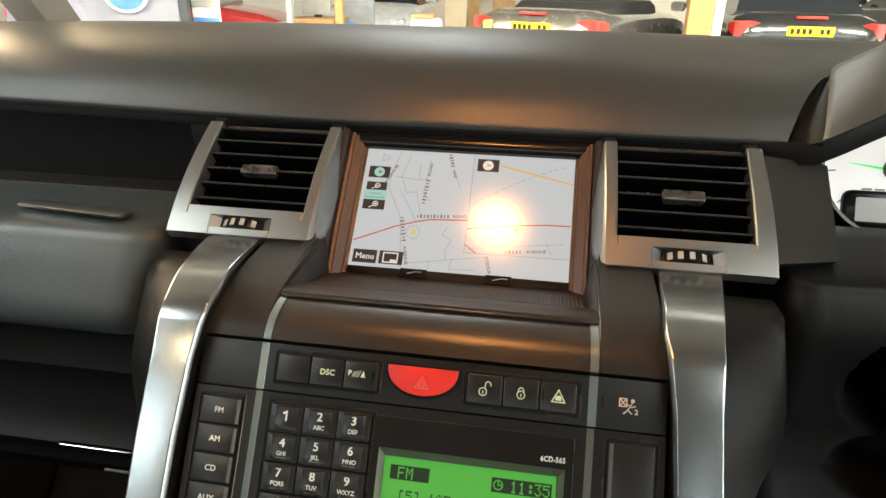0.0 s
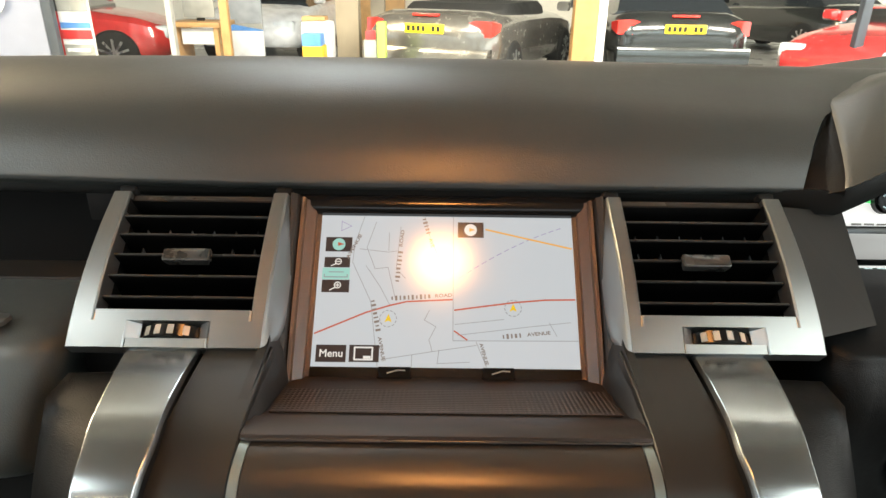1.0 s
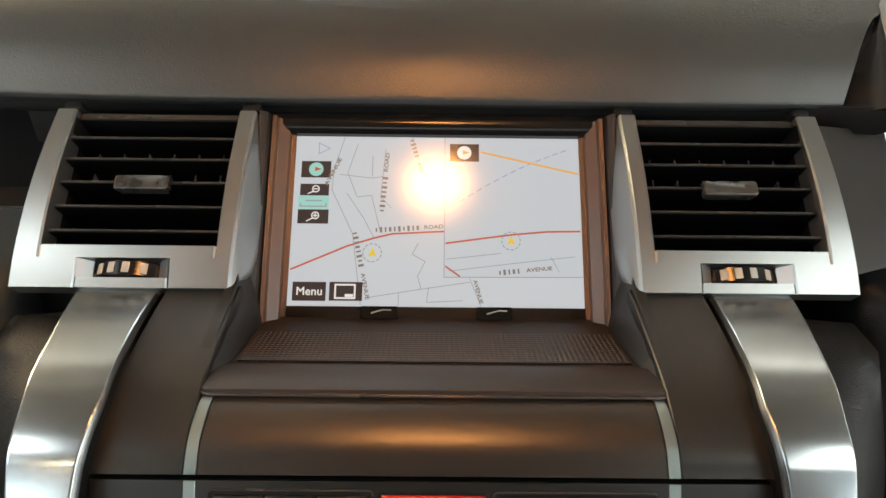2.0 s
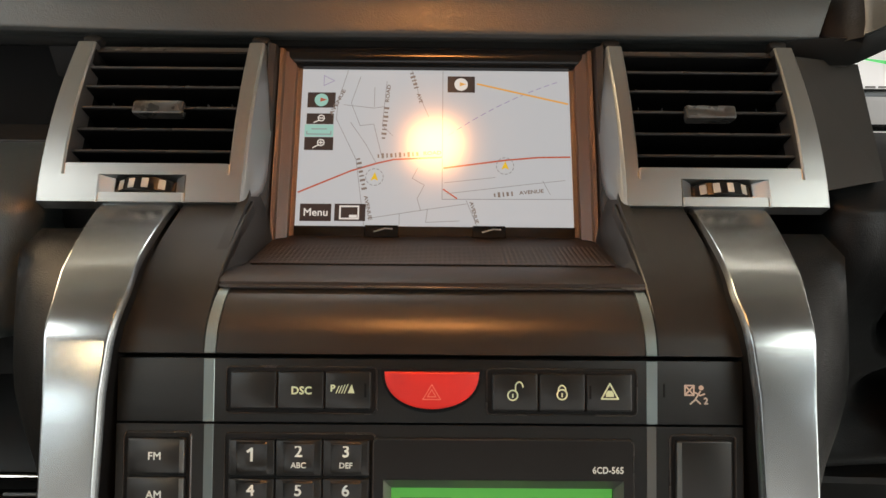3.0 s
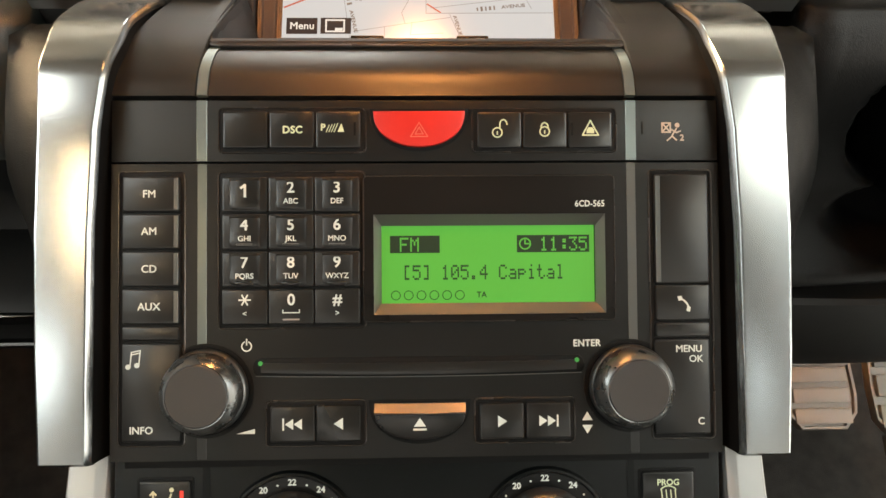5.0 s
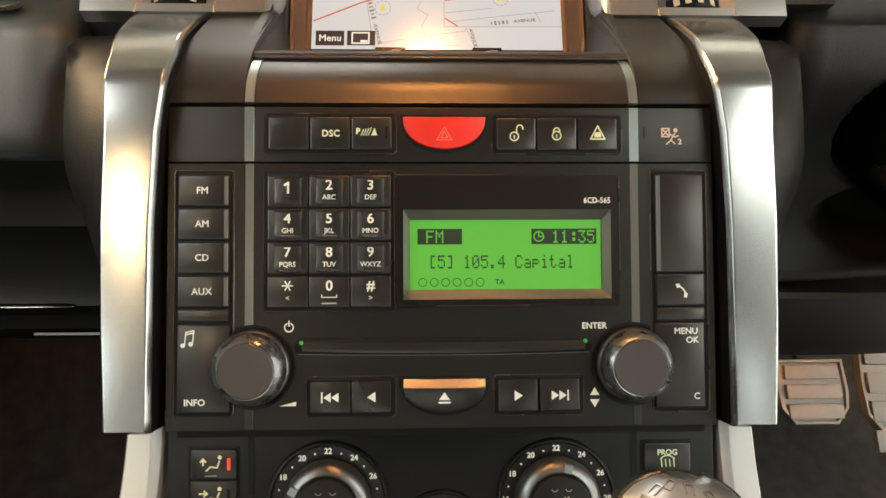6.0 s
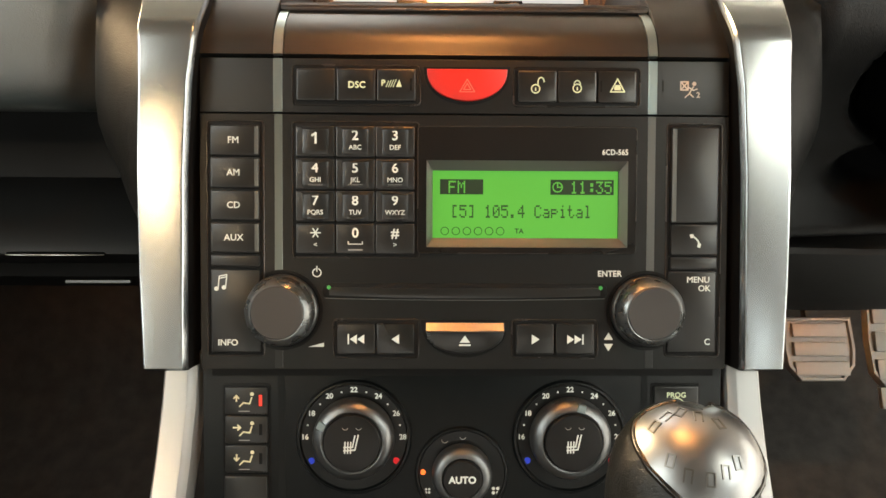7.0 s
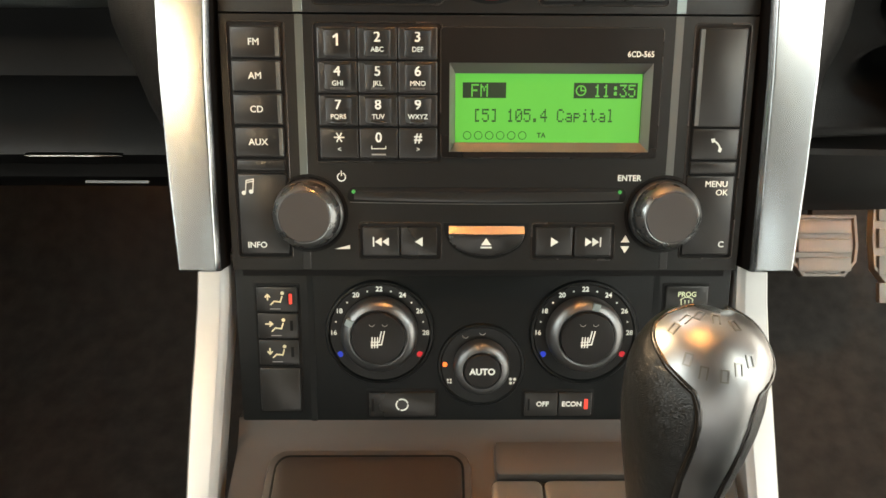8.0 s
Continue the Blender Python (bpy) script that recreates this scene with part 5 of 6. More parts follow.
# ---- instruments ----
cluster = thing("instrument_cluster", "instrument cluster with pale lit dial faces", "instruments")
WHITE_DIAL = glow("dial_face", (0.80, 0.84, 0.84), 0.75, 0.3, (0.6, 0.6, 0.6))
CLUSTER = Matrix.Translation((0.40, 0.560, 1.215)) @ Matrix.Rotation(radians(90 - 24), 4, "X")
bm = bmesh.new()
box(bm, -135, 170, -70, 62, -22, -12)
part("housing", bm, DEEP, cluster, k=0.001, at=CLUSTER)
NEEDLE = glow("green_needle", (0.10, 0.85, 0.25), 0.9)
for cx in (-57, 90):
    bm = bmesh.new()
    lathe(bm, cx, 4, [(56, -14), (56, -7), (54, -6)], 56)
    d_ = part("dial_face", bm, WHITE_DIAL, cluster, "white dial face", k=0.001, at=CLUSTER)
    bm = bmesh.new()
    loft(bm, [[(cx + r * math.cos(2 * math.pi * i / 48), 4 + r * math.sin(2 * math.pi * i / 48), z) for i in range(48)] for r, z in ((56, -7), (56.5, 0), (59, 0), (59, -12))], cap=False)
    part("dial_rim", bm, CHROME, d_, "bright dial rim", k=0.001)
    for n in range(9):
        a = radians(215 - 31 * n)
        symbol([[(cx + 46 * math.cos(a), 4 + 46 * math.sin(a)), (cx + 52 * math.cos(a), 4 + 52 * math.sin(a))]], 1.2, -5.9, DIMPRINT, d_, name="tick")
    symbol([], 1.0, -5.7, NEEDLE, d_, [[(cx - 8, 5.4), (cx - 36, 8.2), (cx - 36, 7.6), (cx - 8, 2.6)]], name="needle", label="thin green needle")
    symbol([], 1.0, -5.8, RED_DOT, d_, [arc(cx + 3, 25, 4.2, 0, 345, 12)], name="warning_lamp", label="small red warning lamp")
    for n in range(3):
        symbol([[(cx - 24 + 10 * n, -13.5), (cx - 17 + 10 * n, -13.5)]], 1.6, -5.9, DIMPRINT, d_, name="text_bar")
    bm = bmesh.new()
    lathe(bm, cx, 4, [(9.5, -8), (9.5, -1), (8, 1), (7.2, 1.2), (6.8, 0.6), (0.3, 0.6)], 28)
    hub = part("hub", bm, GLOSS, d_, k=0.001)
    for way in (-1, 1):
        symbol([arc(cx, 4, 5.4, 90 * way - 42, 90 * way + 42, 6)], 1.0, 0.6, STRIP, hub, name="hub_arc")
bm = bmesh.new()
plate(bm, -97, -14, -46, -15, -10, -2, 7, 1.5)
panel = part("info_panel", bm, GLOSS, cluster, "small pale info display in a black frame", k=0.001, at=CLUSTER)
bm = bmesh.new()
plate(bm, -87, -24, -41, -21, -3, -1.6, 1.5, 0.2)
part("info_screen", bm, glow("info_grey", (0.62, 0.66, 0.66), 0.5), panel, k=0.001)
for x in (-72, -62):
    bm = bmesh.new()
    plate(bm, x - 4, x + 4, -54, -47.5, -8, 0.5, 1.5, 0.6)
    part("reset_button", bm, STRIP, panel, k=0.001)

# ---- driver's lower dashboard ----
driver = thing("driver_lower_dash", "black lower dashboard panel on the driver side", "dashboard panel")
bm = bmesh.new()
rings = []
for x, dy in [(0.212, 0.030), (0.2145, 0.010), (0.220, 0.003), (0.230, 0.0)] + [(0.236 + 0.004 * i, 0.001 + 0.00027 * i) for i in range(47)] + [(0.44, 0.013), (0.47, 0.012), (0.52, 0.010), (0.56, 0.008), (0.74, 0.03)]:
    prof = smooth([(0.47, 1.190), (0.400, 1.188), (0.386, 1.180), (0.380, 1.160), (0.382, 1.135), (0.386, 1.110), (0.390, 1.088), (0.392, 1.070), (0.384, 1.050), (0.374, 1.036), (0.362, 1.022), (0.372, 1.012), (0.43, 1.008)], 9)
    # a round hollow for the steering column and a second one under a soft fold below it
    ring = []
    for p in prof:
        upper = 1.0 - math.hypot((x - 0.330) / 0.070, (p.y - 1.118) / 0.052)
        lower = 1.0 - math.hypot((x - 0.345) / 0.086, (p.y - 1.052) / 0.027)
        deep = max(0.0, min(1.0, upper / 0.30)) if x < 0.5 else 0.0
        fold = max(0.0, min(1.0, lower / 0.45)) if x < 0.5 else 0.0
        ring.append((x, p.x + dy + (0.080 * deep * deep * (3 - 2 * deep) + 0.030 * fold * fold * (3 - 2 * fold) * (1 - deep) if p.x < 0.42 else 0), p.y))
    rings.append(ring + [(x, 0.52, 1.02), (x, 0.52, 1.18)])
part("upper_pad", loft(bm, rings), PAD, driver, angle=60)
bm = bmesh.new()
rings = []
for x, dy in ((0.150, 0.02), (0.165, 0.004), (0.30, 0.0), (0.44, 0.004), (0.45, 0.02), (0.74, 0.03)):
    rings.append([(x, y + dy, z) for y, z in ((0.372, 1.004), (0.364, 1.006), (0.362, 1.002), (0.372, 0.950), (0.382, 0.932), (0.400, 0.926), (0.52, 0.932), (0.52, 1.004))])
part("knee_panel", loft(bm, rings), mat("knee_panel_plastic", (0.010, 0.010, 0.010), 0.42, spec=0.3, grain=0.15), driver)
column = thing("steering_column", "black plastic steering column shroud", "steering column")
bm = bmesh.new()
loft(bm, [[(0.40 + x * k, y, 1.115 + z * k - 0.25 * (0.44 - y)) for x, z in outline(0, 0, 0.17, 0.12, 0.045, 5)] for y, k in ((0.44, 1.15), (0.40, 1.05), (0.34, 1.0), (0.27, 0.96), (0.262, 0.90))])
part("shroud", bm, DEEP, column, angle=50)
bm = bmesh.new()
loft(bm, [[(0.318 + x, y, 1.085 + z) for x, z in outline(0, 0, 0.030, 0.012, 0.004, 3)] for y in (0.40, 0.355, 0.35)])
part("socket", bm, KEY, column)

# ---- passenger side ----
glove = thing("glove_box", "black grained padded glove box with a thin silver handle", "glove box")
bm = bmesh.new()
rings = []
for x, r in ((-0.74, 0.0), (-0.60, 0.0), (-0.42, 0.0), (-0.30, 0.0), (-0.250, 0.0), (-0.240, 0.0012), (-0.232, 0.004), (-0.226, 0.009), (-0.222, 0.017), (-0.220, 0.032)):
    prof = smooth([(0.4715, 1.1850), (0.4695, 1.1868), (0.425, 1.1850), (0.400, 1.1805), (0.391, 1.1680), (0.381, 1.1440), (0.3735, 1.1220), (0.3750, 1.1080), (0.386, 1.0985), (0.404, 1.0950), (0.45, 1.094)], 5)
    rings.append([(x - 0.30 * max(0, 1.175 - p.y) * max(0, 1 + (x + 0.22) / 0.08), p.x + r * (1 if p.x < 0.44 else 0), p.y - r * 0.4) for p in prof] + [(x, 0.50, 1.094), (x, 0.50, 1.175)])
# paler, cooler copy of the pad vinyl, with window sheen in its colour
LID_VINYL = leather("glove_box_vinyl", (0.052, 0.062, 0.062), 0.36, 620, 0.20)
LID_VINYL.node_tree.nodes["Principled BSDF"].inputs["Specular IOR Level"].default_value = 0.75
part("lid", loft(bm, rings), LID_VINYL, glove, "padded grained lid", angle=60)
HANDLE = ((-0.3530, 0.4205, 0.4280), (-0.3515, 0.4166, 0.4294), (-0.3260, 0.4134, 0.4276), (-0.3000, 0.4103, 0.4257), (-0.2620, 0.4057, 0.4230), (-0.2575, 0.4062, 0.4222), (-0.2550, 0.4110, 0.4190))
bm = bmesh.new()
loft(bm, [[(x, f + 0.0008, 1.1868), (x, f + 0.0006, 1.1894), (x, f + 0.0020, 1.1900), (x, b - 0.0010, 1.1892), (x, b, 1.1868)] for x, f, b in HANDLE])
handle = part("handle", bm, SATIN, glove, "satin metal handle plate")
bm = bmesh.new()
loft(bm, [[(x, f + 0.0005, 1.1872), (x, f - 0.0004, 1.1876), (x, f - 0.0004, 1.1889), (x, f + 0.0005, 1.1893)] for x, f, b in HANDLE[1:6]])
part("front_lip", bm, CHROME, handle, "thin bright front lip")
bm = bmesh.new()
loft(bm, [[(x, y, z) for y, z in ((0.3722, 0.9915), (0.3718, 0.9922 + d), (0.3732, 0.9934 - d), (0.3770, 0.9930), (0.3770, 0.9900))] for x, d in ((-0.330, 0.0005), (-0.327, 0.0), (-0.28, 0.0), (-0.258, 0.0005))])
part("lower_strip", bm, CHROME, glove, "thin bright lower strip")
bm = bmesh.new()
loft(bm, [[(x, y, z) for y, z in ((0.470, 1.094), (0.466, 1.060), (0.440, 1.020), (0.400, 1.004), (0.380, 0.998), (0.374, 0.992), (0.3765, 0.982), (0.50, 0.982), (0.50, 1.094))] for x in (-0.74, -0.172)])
part("lower_panel", bm, SHADE, glove, "lower panel, near-black for the shade under the lid")
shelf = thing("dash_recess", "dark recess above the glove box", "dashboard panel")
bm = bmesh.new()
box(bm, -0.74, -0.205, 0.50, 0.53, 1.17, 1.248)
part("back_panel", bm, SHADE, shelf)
bm = bmesh.new()
box(bm, -0.74, -0.215, 0.4735, 0.51, 1.178, 1.1880, 0.002)
part("ledge", bm, SOFT_BLACK, shelf)
# near-black filler that paints the shade of the gap beside the lid
bm = bmesh.new()
box(bm, -0.222, -0.176, 0.425, 0.445, 0.99, 1.19)
part("gap_filler", bm, DEEP, shelf)
kick = thing("kick_panel", "black panel under the glove box", "dashboard panel")
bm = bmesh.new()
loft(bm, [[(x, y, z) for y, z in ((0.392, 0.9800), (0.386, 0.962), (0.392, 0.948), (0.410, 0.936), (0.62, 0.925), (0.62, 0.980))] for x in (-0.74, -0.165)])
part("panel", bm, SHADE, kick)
bm = bmesh.new()
loft(bm, [[(x, y, z) for y, z in ((0.3840, 0.9565), (0.3836, 0.9575), (0.3850, 0.9588), (0.3880, 0.9560))] for x in (-0.303, -0.253)])
part("edge_strip", bm, KEY, kick, "dull grey edge strip")

# ---- console between the seats ----
CONSOLE = mat("console_plastic", (0.034, 0.0305, 0.0275), 0.56, grain=0.2, fine=2500, blot=0.12)
console = thing("centre_console", "dark brown-black plastic console below the climate panel", "console")
bm = bmesh.new()
prof = [(0.1700, 0.9650), (0.1640, 0.9605), (0.1560, 0.9560), (0.1300, 0.9530), (0.0, 0.9480), (-0.5, 0.9300), (-0.5, 0.5), (0.30, 0.5), (0.30, 0.90)]
loft(bm, [[(x, y, z) for y, z in prof] for x in (-0.1330, -0.1315, 0.1315, 0.1330)])
part("body", bm, CONSOLE, console)
bm = bmesh.new()
box(bm, -0.148, -0.1335, -0.5, 0.40, 0.45, 0.905)
box(bm, 0.1335, 0.148, -0.5, 0.40, 0.45, 0.905)
part("side_skirt", bm, DEEP, console)


def console_plate(x0, x1, y0, y1, r, low, high, c, material, name, label=""):
    bm = bmesh.new()
    plate(bm, x0, x1, y0, y1, 0, high - low, r, c, 5)
    bmesh.ops.transform(bm, matrix=Matrix.Translation((0, 0, low)), verts=bm.verts)
    for v in bm.verts:
        v.co.z += (v.co.y - 0.13) * 0.038
    return part(name, bm, material, console, label)


console_plate(-0.1145, -0.0065, 0.00, 0.1545, 0.010, 0.944, 0.9572, 0.0015, CONSOLE, "lid_rim")
console_plate(-0.1110, -0.0100, 0.004, 0.1515, 0.008, 0.946, 0.9578, 0.0010, DEEP, "lid_gap")
console_plate(-0.1095, -0.0115, 0.005, 0.1500, 0.007, 0.946, 0.9584, 0.0010, mat("dark_brown_lid", (0.016, 0.0125, 0.0105), 0.46, grain=0.2), "ashtray_lid", "flat dark lid")
console_plate(0.006, 0.118, 0.138, 0.1565, 0.003, 0.944, 0.9620, 0.0012, CONSOLE, "selector_surround")
console_plate(0.004, 0.0300, 0.00, 0.1365, 0.004, 0.944, 0.9590, 0.001, SATIN, "selector_plate", "satin silver plate")
console_plate(0.0310, 0.118, 0.00, 0.1365, 0.004, 0.944, 0.9590, 0.001, SATIN, "selector_plate", "satin silver plate")

# ---- gear lever ----
lever = thing("gear_lever", "black leather gear lever with a polished silver cap", "gear lever", m=Matrix.Translation((0.0550, 0.072, 1.0345)) @ Matrix.Scale(0.80, 4) @ Matrix.Rotation(radians(5), 4, "Y") @ Matrix.Rotation(radians(-27), 4, "X"))


LEVER = [(p.x, p.y) for p in smooth([(-62, 10), (0, 12.8), (25, 16.6), (50, 22.6), (70, 26.4), (85, 27.8), (97, 27.0), (105, 24.8), (112, 20.8), (117, 15.6), (120, 9.5), (121.5, 5.0)], 6)]


def lever_ring(z, grow=0.0):
    r = mixed(LEVER, z)
    return r + grow, r + mixed([(-60, 0), (25, 1.6), (60, 1.2), (100, 0.2), (121, 0)], z) + grow


bm = bmesh.new()
rings = []
for z in (-62, -30, 0, 12, 25, 38, 50, 63, 75, 86, 95, 102, 108, 112, 115, 117, 119, 120.5, 121.3):
    a, b = lever_ring(z)
    rings.append([(a * math.cos(2 * math.pi * i / 40), b * math.sin(2 * math.pi * i / 40), z) for i in range(40)])
part("grip", loft(bm, rings), leather("grip_leather", (0.010, 0.0110, 0.0112), 0.30, 1100, 0.26), lever, "black grained leather grip", k=0.001, angle=60)
CAP_LEVELS = (-40, -10, 10, 25, 38, 50, 58, 66, 75, 84, 90, 94, 97, 99, 101, 103, 105, 107, 109, 111, 113, 115, 117, 119, 120.5, 121.4)
bm = bmesh.new()
rings, edge = [], ([], [])
for z in CAP_LEVELS:
    a, b = lever_ring(z, 1.7)
    half = radians(mixed([(-40, 21), (58, 19.5), (80, 19), (92, 21), (97, 26), (100, 38), (103, 54), (107, 70), (110, 78), (113, 83), (118, 88), (121, 92)], z))
    mid = radians(mixed([(-40, -97), (58, -94), (80, -89), (98, -91), (106, -85), (113, -95), (121, -95)], z))
    turns = [mid - half + 2 * half * i / 20 for i in range(21)]
    rings.append([(a * math.cos(t), b * math.sin(t), z + 1.7) for t in turns] + [((a - 3) * math.cos(t), (b - 3) * math.sin(t), z) for t in turns[::-1]])
    for line, t in zip(edge, (turns[0], turns[-1])):
        line.append(Vector(((a - 0.7) * math.cos(t), (b - 0.7) * math.sin(t), z + 1.2)))
cap = part("cap", loft(bm, rings), CAP, lever, "polished silver cap with raised letters worn smooth", k=0.001, angle=60)
# glossy piping along both edges of the cap
PIPING = mat("seam_piping", (0.010, 0.009, 0.008), 0.26, spec=0.6)
for line in edge:
    bm = bmesh.new()
    rings = []
    for i, p in enumerate(line):
        d = (line[min(i + 1, len(line) - 1)] - line[max(i - 1, 0)]).normalized()
        u = d.cross(Vector((p.x, p.y, 12.0)).normalized()).normalized()
        v = d.cross(u)
        rings.append([p + (u * math.cos(2 * math.pi * j / 8) + v * math.sin(2 * math.pi * j / 8)) * 1.5 for j in range(8)])
    part("cap_piping", loft(bm, rings), PIPING, lever, "dark glossy piping beside the cap", k=0.001, angle=60)
MARK = mat("worn_mark", (0.215, 0.21, 0.20), 0.36, 0.9)
# raised marks on the cap, as plain bars in two arcs
for row in (((115.0, -153), (118.5, -150), (120.2, -137), (120.2, -103), (119.0, -72)), ((107.5, -127), (104.5, -113), (104.5, -97), (107.0, -85), (109.5, -73))):
    for n, (zz, deg) in enumerate(row):
        t = radians(deg)
        a, b = lever_ring(zz, 1.6)
        a2, b2 = lever_ring(zz - 1.5, 1.6)
        p = Vector((a * math.cos(t), b * math.sin(t), zz + 1.6))
        down = (Vector((a2 * math.cos(t), b2 * math.sin(t), zz + 0.1)) - p).normalized()
        side = Vector((-a * math.sin(t), b * math.cos(t), 0)).normalized()
        nrm = side.cross(-down).normalized()
        m = Matrix((side, -down, nrm)).transposed().to_4x4()
        bm = bmesh.new()
        ribbon(bm, [(-1.3, -2.2), (-1.3, 2.2), (1.3, 2.2), (1.3, -2.2), (-1.3, -2.2)][:5 - n % 2], 0.6, -0.3, 0.75)
        bmesh.ops.transform(bm, matrix=Matrix.Translation(p) @ m, verts=bm.verts)
        part("raised_mark", bm, MARK, cap, k=0.001)
boot = thing("gear_boot", "pleated black gear lever boot", "gear lever boot")
bm = bmesh.new()
rings = []
for i in range(9):
    t = i / 8
    w = 0.036 * (1 - t) + 0.014 * t + (0.003 if i % 2 else 0)
    c = Vector((0.078, 0.030, 0.957)).lerp(Vector((0.0785, 0.050, 0.985)), t)
    rings.append([(c.x + w * math.cos(2 * math.pi * j / 24), c.y + w * math.sin(2 * math.pi * j / 24), c.z) for j in range(24)])
part("pleats", loft(bm, rings), PAD, boot)

# ---- pedals and floor ----
PEDAL_RUBBER = mat("pedal_metal", (0.125, 0.112, 0.100), 0.5, 0.3, grain=0.3, fine=1200)


def pedal(name, label, at, w0, w1, h, bars):
    ob = thing(name, label, "pedal", m=at)
    bm = bmesh.new()
    pts = [(-w0 / 2, h / 2), (w0 / 2, h / 2), (w0 / 2 + 0.003, 0), (w1 / 2, -h / 2 + 0.02), (w1 / 2 - 0.016, -h / 2), (-w1 / 2 + 0.016, -h / 2), (-w1 / 2, -h / 2 + 0.02), (-w0 / 2 - 0.003, 0)]
    loft(bm, [[(x * k, y * k, z) for x, y in pts] for k, z in ((1, -0.012), (1, -0.003), (0.97, 0), (0.90, 0), (0.88, -0.004))])
    part("pad", bm, PEDAL_RUBBER, ob, "worn grey pedal pad")
    for n in range(bars):
        y = h * (0.30 - 0.30 * n)
        bm = bmesh.new()
        box(bm, -w1 * 0.40, w1 * 0.40, y - h * 0.11, y + h * 0.11, -0.006, 0.002, 0.002)
        part("rib", bm, PEDAL_RUBBER, ob)
    bm = bmesh.new()
    box(bm, -0.009, 0.009, -0.01, 0.30, -0.026, -0.013, 0.003)
    part("arm", bm, DEEP, ob)


tilt = Matrix.Rotation(radians(45), 4, "X")
pedal("brake_pedal", "worn grey metal brake pedal above the carpet", Matrix.Translation((0.511, 0.612, 0.667)) @ tilt, 0.092, 0.092, 0.086, 3)
pedal("accelerator_pedal", "grey metal accelerator pedal above the carpet", Matrix.Translation((0.630, 0.640, 0.655)) @ tilt, 0.060, 0.060, 0.130, 4)
carpet = thing("car_carpet", "dark worn car carpet in the footwells", "carpet", kind="structure")
for a, b in ((-0.74, -0.149), (0.149, 0.74)):
    bm = bmesh.new()
    rings = []
    for i in range(13):
        x = a + (b - a) * i / 12
        u = 0.012 * math.sin(9 * x)
        prof = smooth([(-0.6, 0.46), (0.30, 0.455 + u), (0.60, 0.47), (0.74, 0.55 + u), (0.90, 0.80), (0.93, 1.0)], 4)
        rings.append([(x, p.x, p.y) for p in prof] + [(x, 0.99, 1.0), (x, 0.99, 0.40), (x, -0.6, 0.40)])
    part("carpet_sheet", loft(bm, rings), CARPET, carpet, angle=60)


# ---- cabin shell ----
HEADLINER = mat("grey_headliner", (0.30, 0.29, 0.27), 0.9, grain=0.4, fine=900, blot=0.06)
cabin = thing("car_shell", "car body shell with grey headliner round the cabin", "car body", kind="structure")
# unseen roof, its edges placed for what the pillars reflect
bm = bmesh.new()
loft(bm, [[(-0.50, y, z - 0.030), (-0.46, y, z - 0.006), (-0.40, y, z), (0.39, y, z), (0.45, y, z - 0.006), (0.48, y, z - 0.030), (0.49, y, z + 0.02), (-0.51, y, z + 0.02)] for y, z in ((-2.1, 1.72), (-1.2, 1.745), (0.30, 1.740), (0.38, 1.728), (0.44, 1.705))])
part("headliner", bm, HEADLINER, cabin)
bm = bmesh.new()
box(bm, -0.80, -0.745, -2.1, 1.05, 0.40, 1.22, 0.01)
part("door_panel", bm, PAD, cabin)
# driver's door left out so added daylight reaches the footwell; sill and rear door remain
bm = bmesh.new()
box(bm, 0.745, 0.80, -2.1, -0.45, 0.40, 1.22, 0.01)
part("door_panel", bm, PAD, cabin)
bm = bmesh.new()
box(bm, 0.745, 0.80, -0.45, 1.05, 0.40, 0.47, 0.01)
part("door_sill", bm, DEEP, cabin)
bm = bmesh.new()
box(bm, 0.745, 0.80, 0.90, 1.05, 0.47, 1.22, 0.01)
part("hinge_post", bm, DEEP, cabin)
bm = bmesh.new()
box(bm, -0.80, 0.80, -2.16, -2.1, 0.40, 1.22, 0.01)
part("tail_panel", bm, PAD, cabin)
bm = bmesh.new()
box(bm, -0.80, 0.80, -2.16, 1.05, 0.34, 0.40)
part("floor_pan", bm, DEEP, cabin)
bm = bmesh.new()
box(bm, -0.80, 0.80, 1.03, 1.08, 0.40, 1.235)
part("bulkhead", bm, DEEP, cabin)
POST_TRIM = mat("beige_post_trim", (0.42, 0.38, 0.32), 0.7, grain=0.2, fine=900, blot=0.06)
# unseen posts; door posts set unevenly to shape reflections in the pillars
for s in (-1, 1):
    for nm, foot, head in (("front_post", (0.70, 0.96, 1.03, 1.22), (0.50, 0.37, 0.44, 1.70)), ("door_post", (0.72, -0.60 - 0.07 * (1 - s), -0.40 - 0.11 * (1 - s), 1.20), (0.50, -0.60 - 0.07 * (1 - s), -0.38 - 0.12 * (1 - s), 1.73)), ("rear_post", (0.70, -2.12, -1.85, 1.20), (0.50, -2.10, -1.80, 1.71))):
        bm = bmesh.new()
        rise = 0.02 if s > 0 else 0.0
        loft(bm, [[(s * x, y0, z), (s * (x + 0.05), y0, z), (s * (x + 0.05), y1, z), (s * x, y1, z)] for x, y0, y1, z in (foot, (head[0] - rise, *head[1:]))])
        part(nm, bm, POST_TRIM, cabin, "beige post trim")
windscreen = thing("windscreen", "clear laminated car windscreen", "windscreen", kind="structure")
bm = bmesh.new()
loft(bm, [[(-w, y, z), (w, y, z), (w, y + 0.003, z + 0.003), (-w, y + 0.003, z + 0.003)] for w, y, z in ((0.70, 1.035, 1.232), (0.60, 0.76, 1.470), (0.49, 0.45, 1.714))])
ob = part("pane", bm, glass("windscreen_glass", (0.95, 0.98, 0.97)), windscreen)
ob.visible_shadow = False
